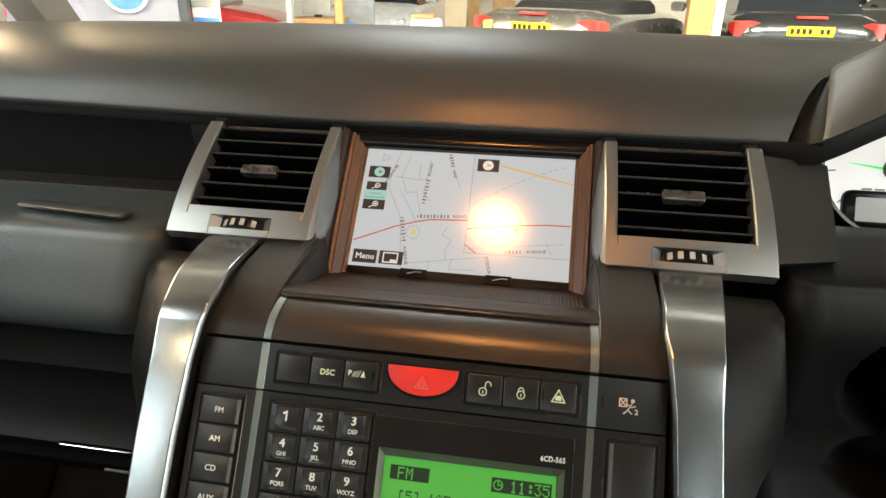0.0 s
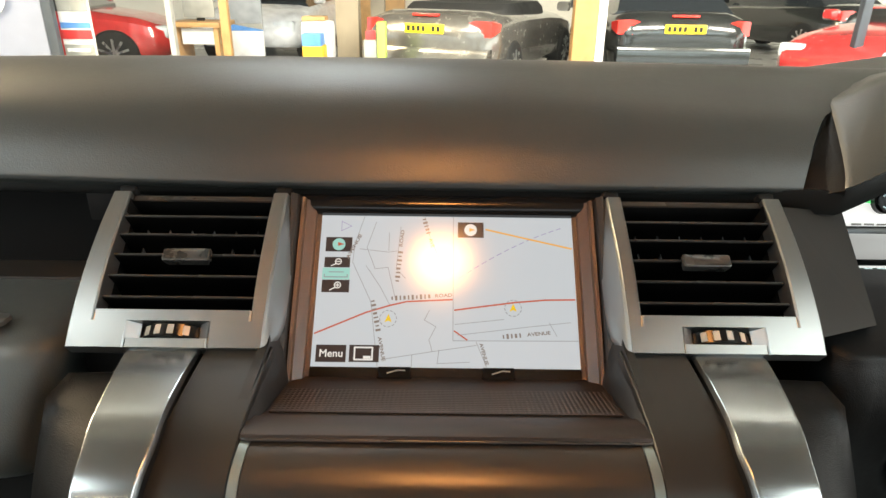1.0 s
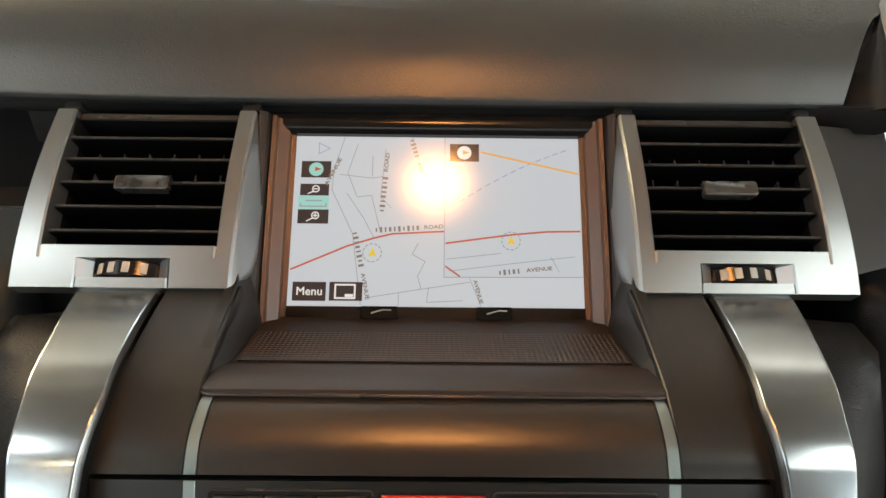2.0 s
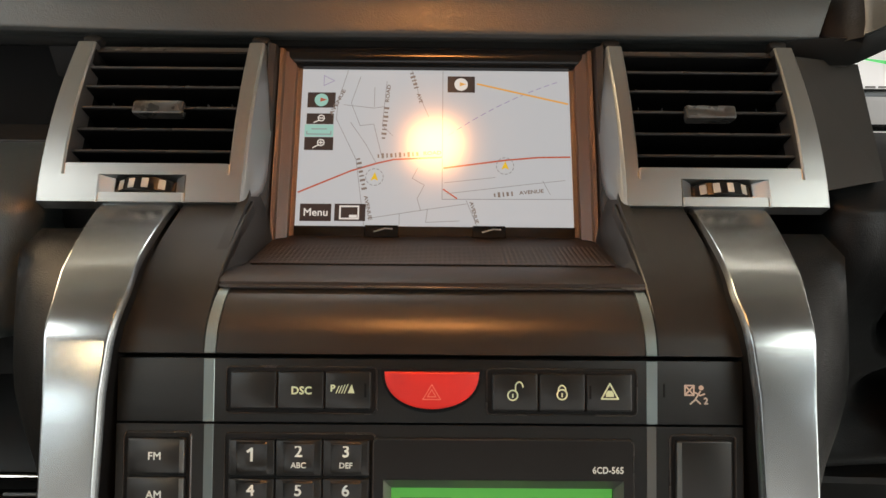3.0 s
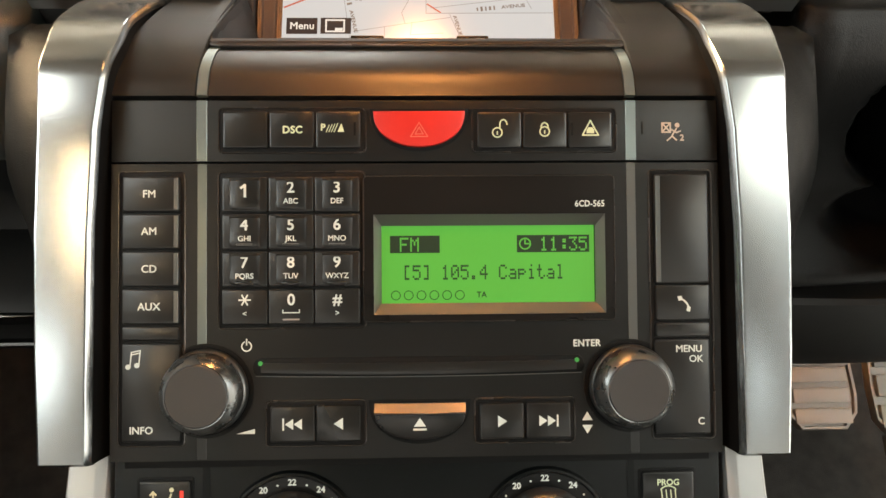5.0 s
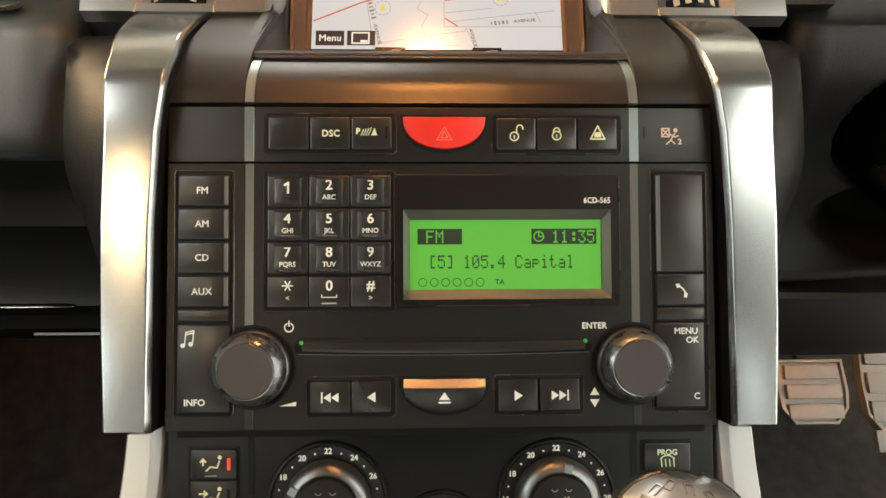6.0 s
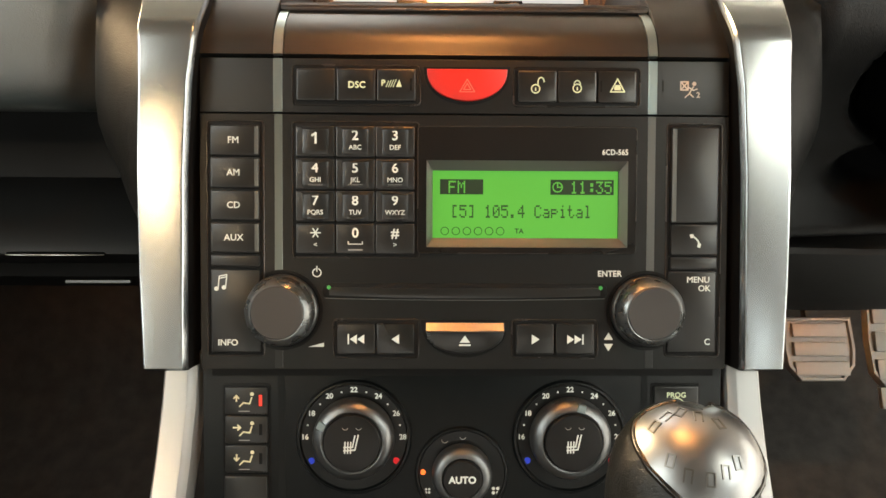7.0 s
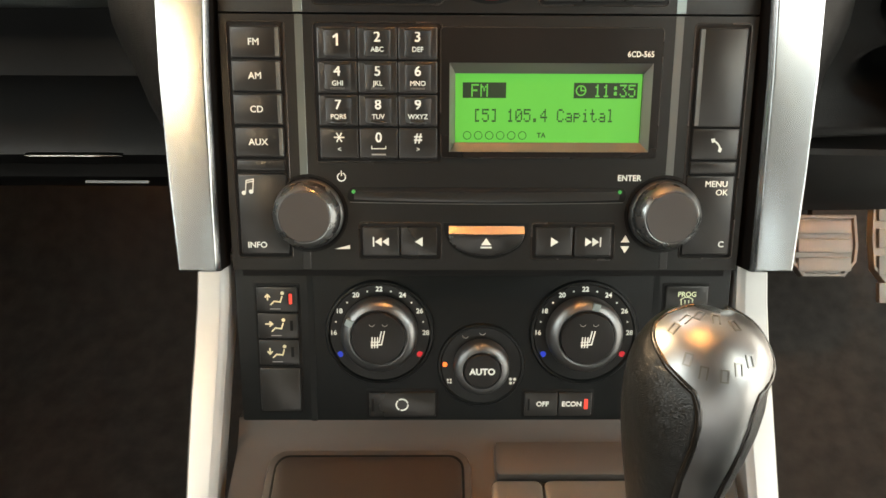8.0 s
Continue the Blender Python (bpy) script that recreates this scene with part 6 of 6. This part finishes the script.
# overhead console with its warm lamp
lamp = thing("overhead_lamp", "overhead console with a small glowing warm reading lamp", "lamp")
bm = bmesh.new()
loft(bm, [[(x, y, z) for x, y in outline(0, 0.27, w, h, 0.04, 5)] for w, h, z in ((0.22, 0.20, 1.745), (0.21, 0.19, 1.66), (0.17, 0.15, 1.606), (0.15, 0.13, 1.600))])
part("console", bm, HEADLINER, lamp)
bm = bmesh.new()
lathe(bm, -0.003, 0.257, [(0.0320, 1.602), (0.0320, 1.590), (0.027, 1.586), (0.002, 1.585)], 24)
part("lens", bm, glow("lamp_glow", (1.0, 0.415, 0.12), LAMP_STRENGTH), lamp, "glowing warm lens")
# unseen rim added to block the lens's sideways light
bm = bmesh.new()
loft(bm, [[(-0.003 + r * math.cos(2 * math.pi * i / 32), 0.257 + r * math.sin(2 * math.pi * i / 32), z) for i in range(32)] for r, z in ((0.040, 1.602), (0.039, 1.582), (0.0345, 1.580), (0.0335, 1.600))], cap=False)
part("lamp_shield", bm, HEADLINER, lamp, "added rim that keeps the lens light off the headliner")
for s in (-1, 1):
    fl = thing("footwell_lamp", "small warm lamp under the dashboard", "lamp", "footwell lamps")
    bm = bmesh.new()
    y = 0.64 if s < 0 else 0.58
    box(bm, s * 0.44 - 0.02, s * 0.44 + 0.02, y, y + 0.02, 0.895, 0.905, 0.002)
    part("lens", bm, glow("footwell_glow", (1.0, 0.48, 0.20), 85.0 if s < 0 else 360.0), fl)

# ---- showroom ----
FLOOR = mat("showroom_floor", (0.42, 0.41, 0.39), 0.3, blot=0.1, large=1.2, coat=0.2)
WALL = mat("showroom_wall", (0.72, 0.68, 0.60), 0.8, blot=0.08, large=1.0)
bm = bmesh.new()
box(bm, -14, 14, -12, 17, -0.2, 0)
tagged(part("floor", bm, FLOOR), "pale grey polished showroom floor", "floor", kind="structure")
bm = bmesh.new()
box(bm, -14, 14, -12, 17, 4.6, 4.8)
tagged(part("ceiling", bm, mat("dark_ceiling", (0.15, 0.148, 0.142), 0.8, blot=0.1, large=1.0)), "dark grey showroom ceiling", "ceiling", kind="structure")
bm = bmesh.new()
box(bm, -14, 14, 17, 17.2, 0, 4.6)
tagged(part("wall_north", bm, WALL), "cream showroom wall behind the parked cars", "wall", kind="structure")
DAY = glow("daylight_outside", (0.84, 0.94, 1.0), DAYLIGHT)
# unseen east glow, added and strengthened to brighten the driver's side
DAY_EAST = glow("added_east_daylight", (0.93, 0.99, 0.97), DAYLIGHT * 2.4)
for nm, q in (("wall_west", (-14.2, -14, -12, 17)), ("wall_east", (14, 14.2, -12, 17)), ("wall_south", (-14, 14, -12.2, -12))):
    bm = bmesh.new()
    box(bm, *q, 0, 0.6)
    box(bm, *q, 3.4, 4.6)
    tagged(part(nm, bm, WALL), "cream showroom wall with a long window", "wall", kind="structure")
bm = bmesh.new()
box(bm, -14.6, -14.5, -12, 17, 0.4, 3.6)
tagged(part("backdrop", bm, DAY), "bright daylight outside the showroom windows", "backdrop", kind="structure")
bm = bmesh.new()
box(bm, 14.5, 14.6, -12, 17, 0.4, 3.6)
tagged(part("backdrop", bm, DAY_EAST), "bright daylight outside the showroom windows", "backdrop", kind="structure")
bm = bmesh.new()
box(bm, -14, 14, -12.6, -12.5, 0.4, 3.6)
tagged(part("backdrop", bm, DAY), "bright daylight outside the showroom windows", "backdrop", kind="structure")
# unseen panels added for cabin fill and bright reflections in the pillars
for x in (-6.5, 0.0, 6.5):
    for y, k, h in ((-7.5, 1.0, 1.2), (-2.7, 1.9, 3.2)):
        area("unseen_ceiling_light", (x, y, 4.5), (x, y + 0.0001, 0), 4.5, h, CEILING_POWER * k, (0.74, 0.92, 1.0))
area("unseen_ceiling_light", (-2.5, -3.9, 4.5), (-0.14, 0.26, 1.14), 0.34, 0.34, 24.0, (1.0, 0.78, 0.46))
# next two: added for the cool and warm sheen on the dash top
area("unseen_ceiling_light", (-0.95, 4.8, 4.5), (-0.95, 4.8001, 0), 1.3, 0.6, 90.0, (0.85, 0.94, 1.0))
area("unseen_ceiling_light", (-6.2, 4.4, 4.1), (-1.6, 2.2, 0.6), 2.8, 1.8, 1020.0, (1.0, 0.80, 0.52))
# next two: added to brighten the pillar bends and pads
area("unseen_ceiling_light", (-2.7, -1.2, 4.5), (-2.7, -1.1999, 0), 1.7, 1.5, 66.0, (0.86, 0.98, 1.0))
area("unseen_ceiling_light", (2.8, -2.1, 4.5), (2.8, -2.0999, 0), 1.8, 2.6, 102.0, (0.88, 1.0, 0.97))
# unseen row added to brighten the parked cars without reaching the cabin
for x, k in ((-7.5, 0.4), (-2.5, 0.65), (2.5, 1.7), (7.5, 1.9)):
    area("added_display_fill", (x, 3.2, 4.45), (x, 9.5, 0.4), 3.5, 0.5, DISPLAY_POWER * k, (1.0, 0.95, 0.86))

# ---- parked cars ----
TYRE = mat("tyre_rubber", (0.012, 0.012, 0.012), 0.8)
ALLOY = mat("alloy_rim", (0.5, 0.5, 0.5), 0.3, 0.9)
DARK_GLASS = mat("dark_window_glass", (0.02, 0.025, 0.03), 0.06, coat=0.5)
TAIL = mat("red_tail_lens", (0.75, 0.03, 0.02), 0.15, coat=0.6)
HEADLAMP = mat("headlamp_lens", (0.65, 0.7, 0.75), 0.1, coat=0.6)
YELLOW_PLATE = mat("yellow_plate", (0.85, 0.62, 0.02), 0.4)
WHITE_PAINT = mat("white_paint", (0.8, 0.8, 0.8), 0.35)


def parked_car(label, paint, m, plate_mat=YELLOW_PLATE, roof=True, scale_z=1.0):
    """A parked saloon, its tail at -y and its nose at +y of its own frame."""
    ob = thing("parked_car", label, "car", "parked cars", m=m)
    bm = bmesh.new()
    rings = []
    for y, w, low, belt, deck in ((-2.12, 0.62, 0.42, 0.62, 0.70), (-2.10, 0.74, 0.30, 0.72, 0.88), (-2.00, 0.84, 0.26, 0.80, 0.97), (-1.70, 0.88, 0.24, 0.84, 1.00), (-1.0, 0.90, 0.22, 0.86, 0.96), (0.3, 0.90, 0.22, 0.84, 0.92), (1.0, 0.89, 0.22, 0.80, 0.90), (1.6, 0.87, 0.24, 0.72, 0.80), (1.95, 0.80, 0.28, 0.62, 0.68), (2.08, 0.66, 0.34, 0.52, 0.56)):
        half = [(w * 0.86, low), (w * 0.98, low + 0.10), (w, (low + belt) / 2), (w * 0.985, belt), (w * 0.90, belt + (deck - belt) * 0.6), (w * 0.70, deck - 0.01), (w * 0.3, deck)]
        rings.append([(x, y, z * scale_z) for x, z in half] + [(-x, y, z * scale_z) for x, z in half[::-1]])
    part("body", loft(bm, rings), paint, ob, "glossy painted body", angle=50)
    if roof:
        for nm, matl, sect in (("windows", DARK_GLASS, ((-1.55, 0.80, 0.94, 0.76, 0.98), (-1.05, 0.80, 0.92, 0.62, 1.30), (-0.5, 0.80, 0.90, 0.60, 1.38), (0.2, 0.80, 0.88, 0.60, 1.36), (1.0, 0.80, 0.86, 0.74, 0.93))), ("roof", paint, ((-1.08, 0.58, 1.28, 0.5, 1.305), (-0.5, 0.60, 1.37, 0.5, 1.40), (0.1, 0.60, 1.36, 0.5, 1.395), (0.32, 0.60, 1.31, 0.5, 1.33)))):
            bm = bmesh.new()
            loft(bm, [[(-a, y, z0 * scale_z), (a, y, z0 * scale_z), (b, y, z1 * scale_z), (-b, y, z1 * scale_z)] for y, a, z0, b, z1 in sect])
            part(nm, bm, matl, ob, angle=50)
    else:
        bm = bmesh.new()
        loft(bm, [[(x, y, z) for x, y in outline(0, -0.35, w, h, 0.2, 5)] for w, h, z in ((1.5, 1.9, 0.90), (1.46, 1.86, 0.99), (1.36, 1.7, 1.06))])
        part("soft_top", bm, TYRE, ob, "folded black soft top")
    for sx in (-1, 1):
        for y in (-1.30, 1.28):
            hub = Matrix.Translation((sx * 0.80, y, 0.32)) @ Matrix.Rotation(radians(90), 4, "Y")
            bm = bmesh.new()
            lathe(bm, 0, 0, [(0.20, -0.11), (0.30, -0.11), (0.325, -0.08), (0.325, 0.08), (0.30, 0.11), (0.20, 0.11)], 32)
            wheel = part("wheel", bm, TYRE, ob, at=hub)
            bm = bmesh.new()
            for n in range(10):
                box(bm, 0.02, 0.205, -0.016, 0.016, sx * 0.112 - 0.01, sx * 0.112 + 0.012)
                bmesh.ops.rotate(bm, cent=(0, 0, 0), matrix=Matrix.Rotation(radians(36), 3, "Z"), verts=bm.verts)
            lathe(bm, 0, 0, [(0.05, sx * 0.10), (0.05, sx * 0.13), (0.01, sx * 0.135)], 12)
            part("rim", bm, ALLOY, wheel, "alloy spokes")
        bm = bmesh.new()
        loft(bm, [[(sx * x, y, z * scale_z) for x, y, z in ring] for ring in (((0.50, -2.10, 0.74), (0.50, -2.085, 0.86), (0.50, -1.98, 0.86), (0.50, -1.98, 0.74)), ((0.66, -2.108, 0.72), (0.66, -2.075, 0.90), (0.66, -1.96, 0.90), (0.66, -1.96, 0.72)), ((0.84, -2.04, 0.72), (0.84, -2.02, 0.89), (0.84, -1.90, 0.89), (0.84, -1.90, 0.72)), ((0.885, -1.86, 0.78), (0.885, -1.84, 0.86), (0.86, -1.80, 0.86), (0.86, -1.80, 0.78)))])
        part("tail_lamp", bm, TAIL, ob, "red tail lamp lens")
        bm = bmesh.new()
        loft(bm, [[(sx * x, y, z) for x, z in outline(xx, 0.60, w, h, 0.05, 4)] for xx, y, w, h in ((0.62, 1.80, 0.34, 0.17), (0.62, 1.985, 0.34, 0.17), (0.62, 2.01, 0.28, 0.12))])
        part("headlamp", bm, HEADLAMP, ob)
        bm = bmesh.new()
        loft(bm, [[(sx * (0.95 + x), y, 0.98 + z) for x, z in outline(0, 0, w, h, 0.04, 3)] for y, w, h in ((0.78, 0.18, 0.13), (0.86, 0.20, 0.14), (0.92, 0.12, 0.09))])
        part("door_mirror", bm, paint, ob)
        bm = bmesh.new()
        box(bm, *sorted((sx * 0.58, sx * 0.82)), -2.135, -2.07, 0.42, 0.47, 0.01)
        part("reflector", bm, TAIL, ob, "red bumper reflector")
    bm = bmesh.new()
    plate(bm, -0.26, 0.26, 0.74, 0.85, 2.10, 2.126, 0.008, 0.003)
    bmesh.ops.transform(bm, matrix=Matrix(((-1, 0, 0, 0), (0, 0, -1, 0), (0, 1, 0, 0), (0, 0, 0, 1))), verts=bm.verts)
    board = part("number_plate", bm, plate_mat, ob, "yellow plate with plain dark bars")
    for n in range(7):
        if n != 4:
            bm = bmesh.new()
            box(bm, -0.225 + 0.066 * n, -0.185 + 0.066 * n, -2.1290, -2.1255, 0.765, 0.825)
            part("dark_bar", bm, TYRE, board)
    bm = bmesh.new()
    box(bm, -0.17, 0.17, -2.085, -2.02, 0.935 * scale_z, 0.965 * scale_z, 0.008)
    part("brake_light", bm, TAIL, ob)
    bm = bmesh.new()
    loft(bm, [[(x, y, z) for y, z in ((-2.06, 0.24), (-2.16, 0.30), (-2.17, 0.52), (-2.14, 0.58), (-2.0, 0.58), (-2.0, 0.24))] for x in (-0.84, -0.60, 0.60, 0.84)])
    part("bumper", bm, paint, ob)
    return ob


BLACK_PAINT = mat("black_car_paint", (0.02, 0.022, 0.022), 0.18, coat=0.8, blot=0.1)
GREY_PAINT = mat("dark_grey_car_paint", (0.17, 0.16, 0.145), 0.22, 0.5, coat=0.8)
RED_PAINT = mat("red_car_paint", (0.55, 0.04, 0.04), 0.2, coat=0.8)
WHITE_CAR = mat("white_car_paint", (0.78, 0.80, 0.84), 0.2, coat=0.6)
parked_car("dark grey open sports car with its tail turned to the glass", GREY_PAINT, pose(0.62, 10.15, 0, 0, 0, -24), roof=False)
parked_car("black saloon car parked with its tail to the glass", BLACK_PAINT, pose(3.14, 10.75, 0, 0, 0, -2))
parked_car("bright red car parked with its nose turned in", RED_PAINT, pose(6.28, 8.6, 0, 0, 0, 118), roof=False)
parked_car("red car with dark wheel arches behind the banner", RED_PAINT, pose(-6.0, 9.9, 0, 0, 0, -78))
parked_car("white car with a blue stripe, its nose turned in", WHITE_CAR, pose(-3.05, 12.9, 0, 0, 0, 176))
parked_car("dark car far back in the showroom", BLACK_PAINT, pose(7.3, 14.6, 0, 0, 0, 20))

# ---- showroom furnishings ----
WOOD = mat("orange_wood", (0.44, 0.25, 0.10), 0.5, grain=0.2, fine=60, blot=0.15, stretch=(8, 8, 0.6))
LAVENDER = mat("banner_fabric", (0.25, 0.27, 0.35), 0.8, blot=0.06)
BLUE = mat("blue_print_panel", (0.08, 0.25, 0.60), 0.5)
GREENBOX = mat("lime_card", (0.38, 0.50, 0.09), 0.6)
YELLOWBOX = mat("amber_card", (0.80, 0.45, 0.02), 0.6)
POST_PAINT = mat("dark_post_paint", (0.05, 0.06, 0.075), 0.4)
GREYBOX = mat("grey_metal", (0.30, 0.30, 0.28), 0.5)


def slab(name, label, category, x0, x1, y0, y1, z0, z1, material, b=0.01):
    bm = bmesh.new()
    box(bm, x0, x1, y0, y1, z0, z1, b)
    return tagged(part(name, bm, material), label, category)


banner = thing("banner", "lavender grey fabric banner with a plain blue oval", "banner")
bm = bmesh.new()
loft(bm, [[(x, 7.60 + 0.02 * math.sin(9 * x), 0.0), (x, 7.60 + 0.02 * math.sin(9 * x + 0.4), 2.1), (x, 7.63, 2.1), (x, 7.63, 0.0)] for x in [-6.84 + 0.1 * i for i in range(25)]])
part("fabric", bm, LAVENDER, banner)
bm = bmesh.new()
box(bm, -4.425, -4.315, 7.56, 7.64, 0, 2.15, 0.01)
part("post", bm, POST_PAINT, banner, "dark blue grey post")
for r, matl, d in ((0.30, WHITE_PAINT, 0.0), (0.25, BLUE, 0.012)):
    bm = bmesh.new()
    loft(bm, [[(-5.10 + r * math.cos(2 * math.pi * i / 28), 7.566 - d - t, 1.10 + 0.72 * r * math.sin(2 * math.pi * i / 28)) for i in range(28)] for t in (0, 0.01)])
    part("oval", bm, matl, banner)
poster = thing("poster_stand", "poster stand with white, blue and red bands", "poster stand")
bm = bmesh.new()
box(bm, -4.38, -4.02, 7.78, 7.82, 0.0, 1.35, 0.01)
part("board", bm, WHITE_PAINT, poster)
for z0, z1, matl in ((0.96, 1.30, GREYBOX), (0.66, 0.76, RED_PAINT), (0.78, 0.84, BLUE), (0.20, 0.60, GREYBOX)):
    bm = bmesh.new()
    box(bm, -4.37, -4.03, 7.768, 7.782, z0, z1)
    part("band", bm, matl, poster)
for n in range(3):
    bm = bmesh.new()
    box(bm, -4.34, -4.08 - 0.05 * (n % 2), 7.760, 7.770, 0.34 + 0.09 * n, 0.38 + 0.09 * n)
    part("text_bar", bm, WHITE_PAINT, poster)
slab("door_post", "pale grey painted door post", "post", -3.37, -3.30, 8.3, 8.4, 0, 2.4, mat("pale_grey_paint", (0.42, 0.42, 0.40), 0.4))
slab("door_post", "light wooden door post", "post", -2.72, -2.62, 8.3, 8.4, 0, 2.4, WOOD)
desk = thing("desk", "orange wooden desk with a pale front panel", "desk")
for q, matl, nm in (((-3.62, -2.94, 8.9, 9.6, 0.72, 0.78), WOOD, "top"), ((-3.48, -2.98, 9.0, 9.05, 0.50, 0.70), WHITE_PAINT, "front"), ((-3.58, -3.52, 8.95, 9.5, 0, 0.72), WOOD, "leg"), ((-3.04, -2.98, 8.95, 9.5, 0, 0.72), WOOD, "leg")):
    bm = bmesh.new()
    box(bm, *q, 0.006)
    part(nm, bm, matl, desk)
mon = thing("monitor", "dark computer monitor on the desk", "monitor")
bm = bmesh.new()
box(bm, -3.52, -3.10, 9.25, 9.29, 0.82, 1.16, 0.008)
part("panel", bm, GREYBOX, mon)
bm = bmesh.new()
box(bm, -3.36, -3.26, 9.28, 9.34, 0.78, 0.92, 0.006)
part("stand", bm, TYRE, mon)
slab("box", "blue cardboard box on a stack", "box", -1.66, -1.44, 7.9, 8.2, 0.60, 0.74, BLUE)
slab("box", "amber cardboard box on the floor", "box", -1.66, -1.42, 7.9, 8.2, 0.0, 0.60, YELLOWBOX)
slab("box", "lime green display box", "box", -0.78, -0.68, 7.9, 8.1, 0.0, 0.88, GREENBOX)
slab("box", "small red box on a pedestal", "box", -0.92, -0.80, 7.95, 8.1, 0.68, 0.78, RED_PAINT)
slab("pedestal", "grey metal pedestal under a red box", "pedestal", -0.94, -0.79, 7.93, 8.12, 0, 0.68, GREYBOX)
slab("column", "orange wooden column", "column", 1.62, 1.91, 8.5, 8.7, 0, 4.6, WOOD)
slab("column", "white painted column", "column", 1.915, 2.02, 8.5, 8.7, 0, 4.6, WHITE_PAINT)
slab("shelf_unit", "brown wooden shelf unit against the wall", "shelf", -2.4, -0.9, 15.5, 16.0, 0, 1.8, WOOD)
slab("cabinet", "grey metal cabinet against the wall", "cabinet", 4.0, 5.2, 12.4, 12.9, 0, 0.75, GREYBOX)
slab("door_post", "dark metal post by the glazing", "post", 4.62, 4.72, 7.6, 7.7, 0, 2.6, POST_PAINT)
slab("case", "white plastic case behind the coloured boxes", "case", -1.74, -1.36, 8.24, 8.55, 0, 0.86, WHITE_PAINT, 0.06)
slab("tray", "flat wooden tray on the white case", "tray", -1.72, -1.44, 8.26, 8.52, 0.86, 0.91, WOOD)
BEIGE = mat("beige_stone", (0.34, 0.28, 0.20), 0.7, blot=0.2, large=3.0)
slab("column", "beige stone column", "column", -1.52, -1.20, 9.6, 9.9, 0, 4.6, BEIGE)
slab("column", "grey brown stone column", "column", -1.06, -0.86, 9.9, 10.1, 0, 4.6, mat("brown_stone", (0.20, 0.17, 0.13), 0.7, blot=0.25, large=4.0))
board = thing("display_board", "grey display board with a blue stripe and white foot", "display board")
for z0, z1, matl, nm in ((0.0, 0.58, WHITE_PAINT, "white_foot"), (0.69, 1.7, mat("slate_panel", (0.26, 0.28, 0.31), 0.5), "dark_panel")):
    bm = bmesh.new()
    box(bm, -3.24, -2.72, 10.2, 10.24, z0, z1, 0.004)
    part(nm, bm, matl, board)
bm = bmesh.new()
loft(bm, [[(-3.24, y, 0.583), (-2.72, y, 0.583), (-2.72, y, 0.60), (-3.24, y, 0.688)] for y in (10.195, 10.235)])
part("blue_stripe", bm, BLUE, board)
bm = bmesh.new()
loft(bm, [[(-2.72, y, 0.603), (-2.72, y, 0.688), (-3.22, y, 0.688)] for y in (10.20, 10.24)])
part("grey_wedge", bm, GREYBOX, board)
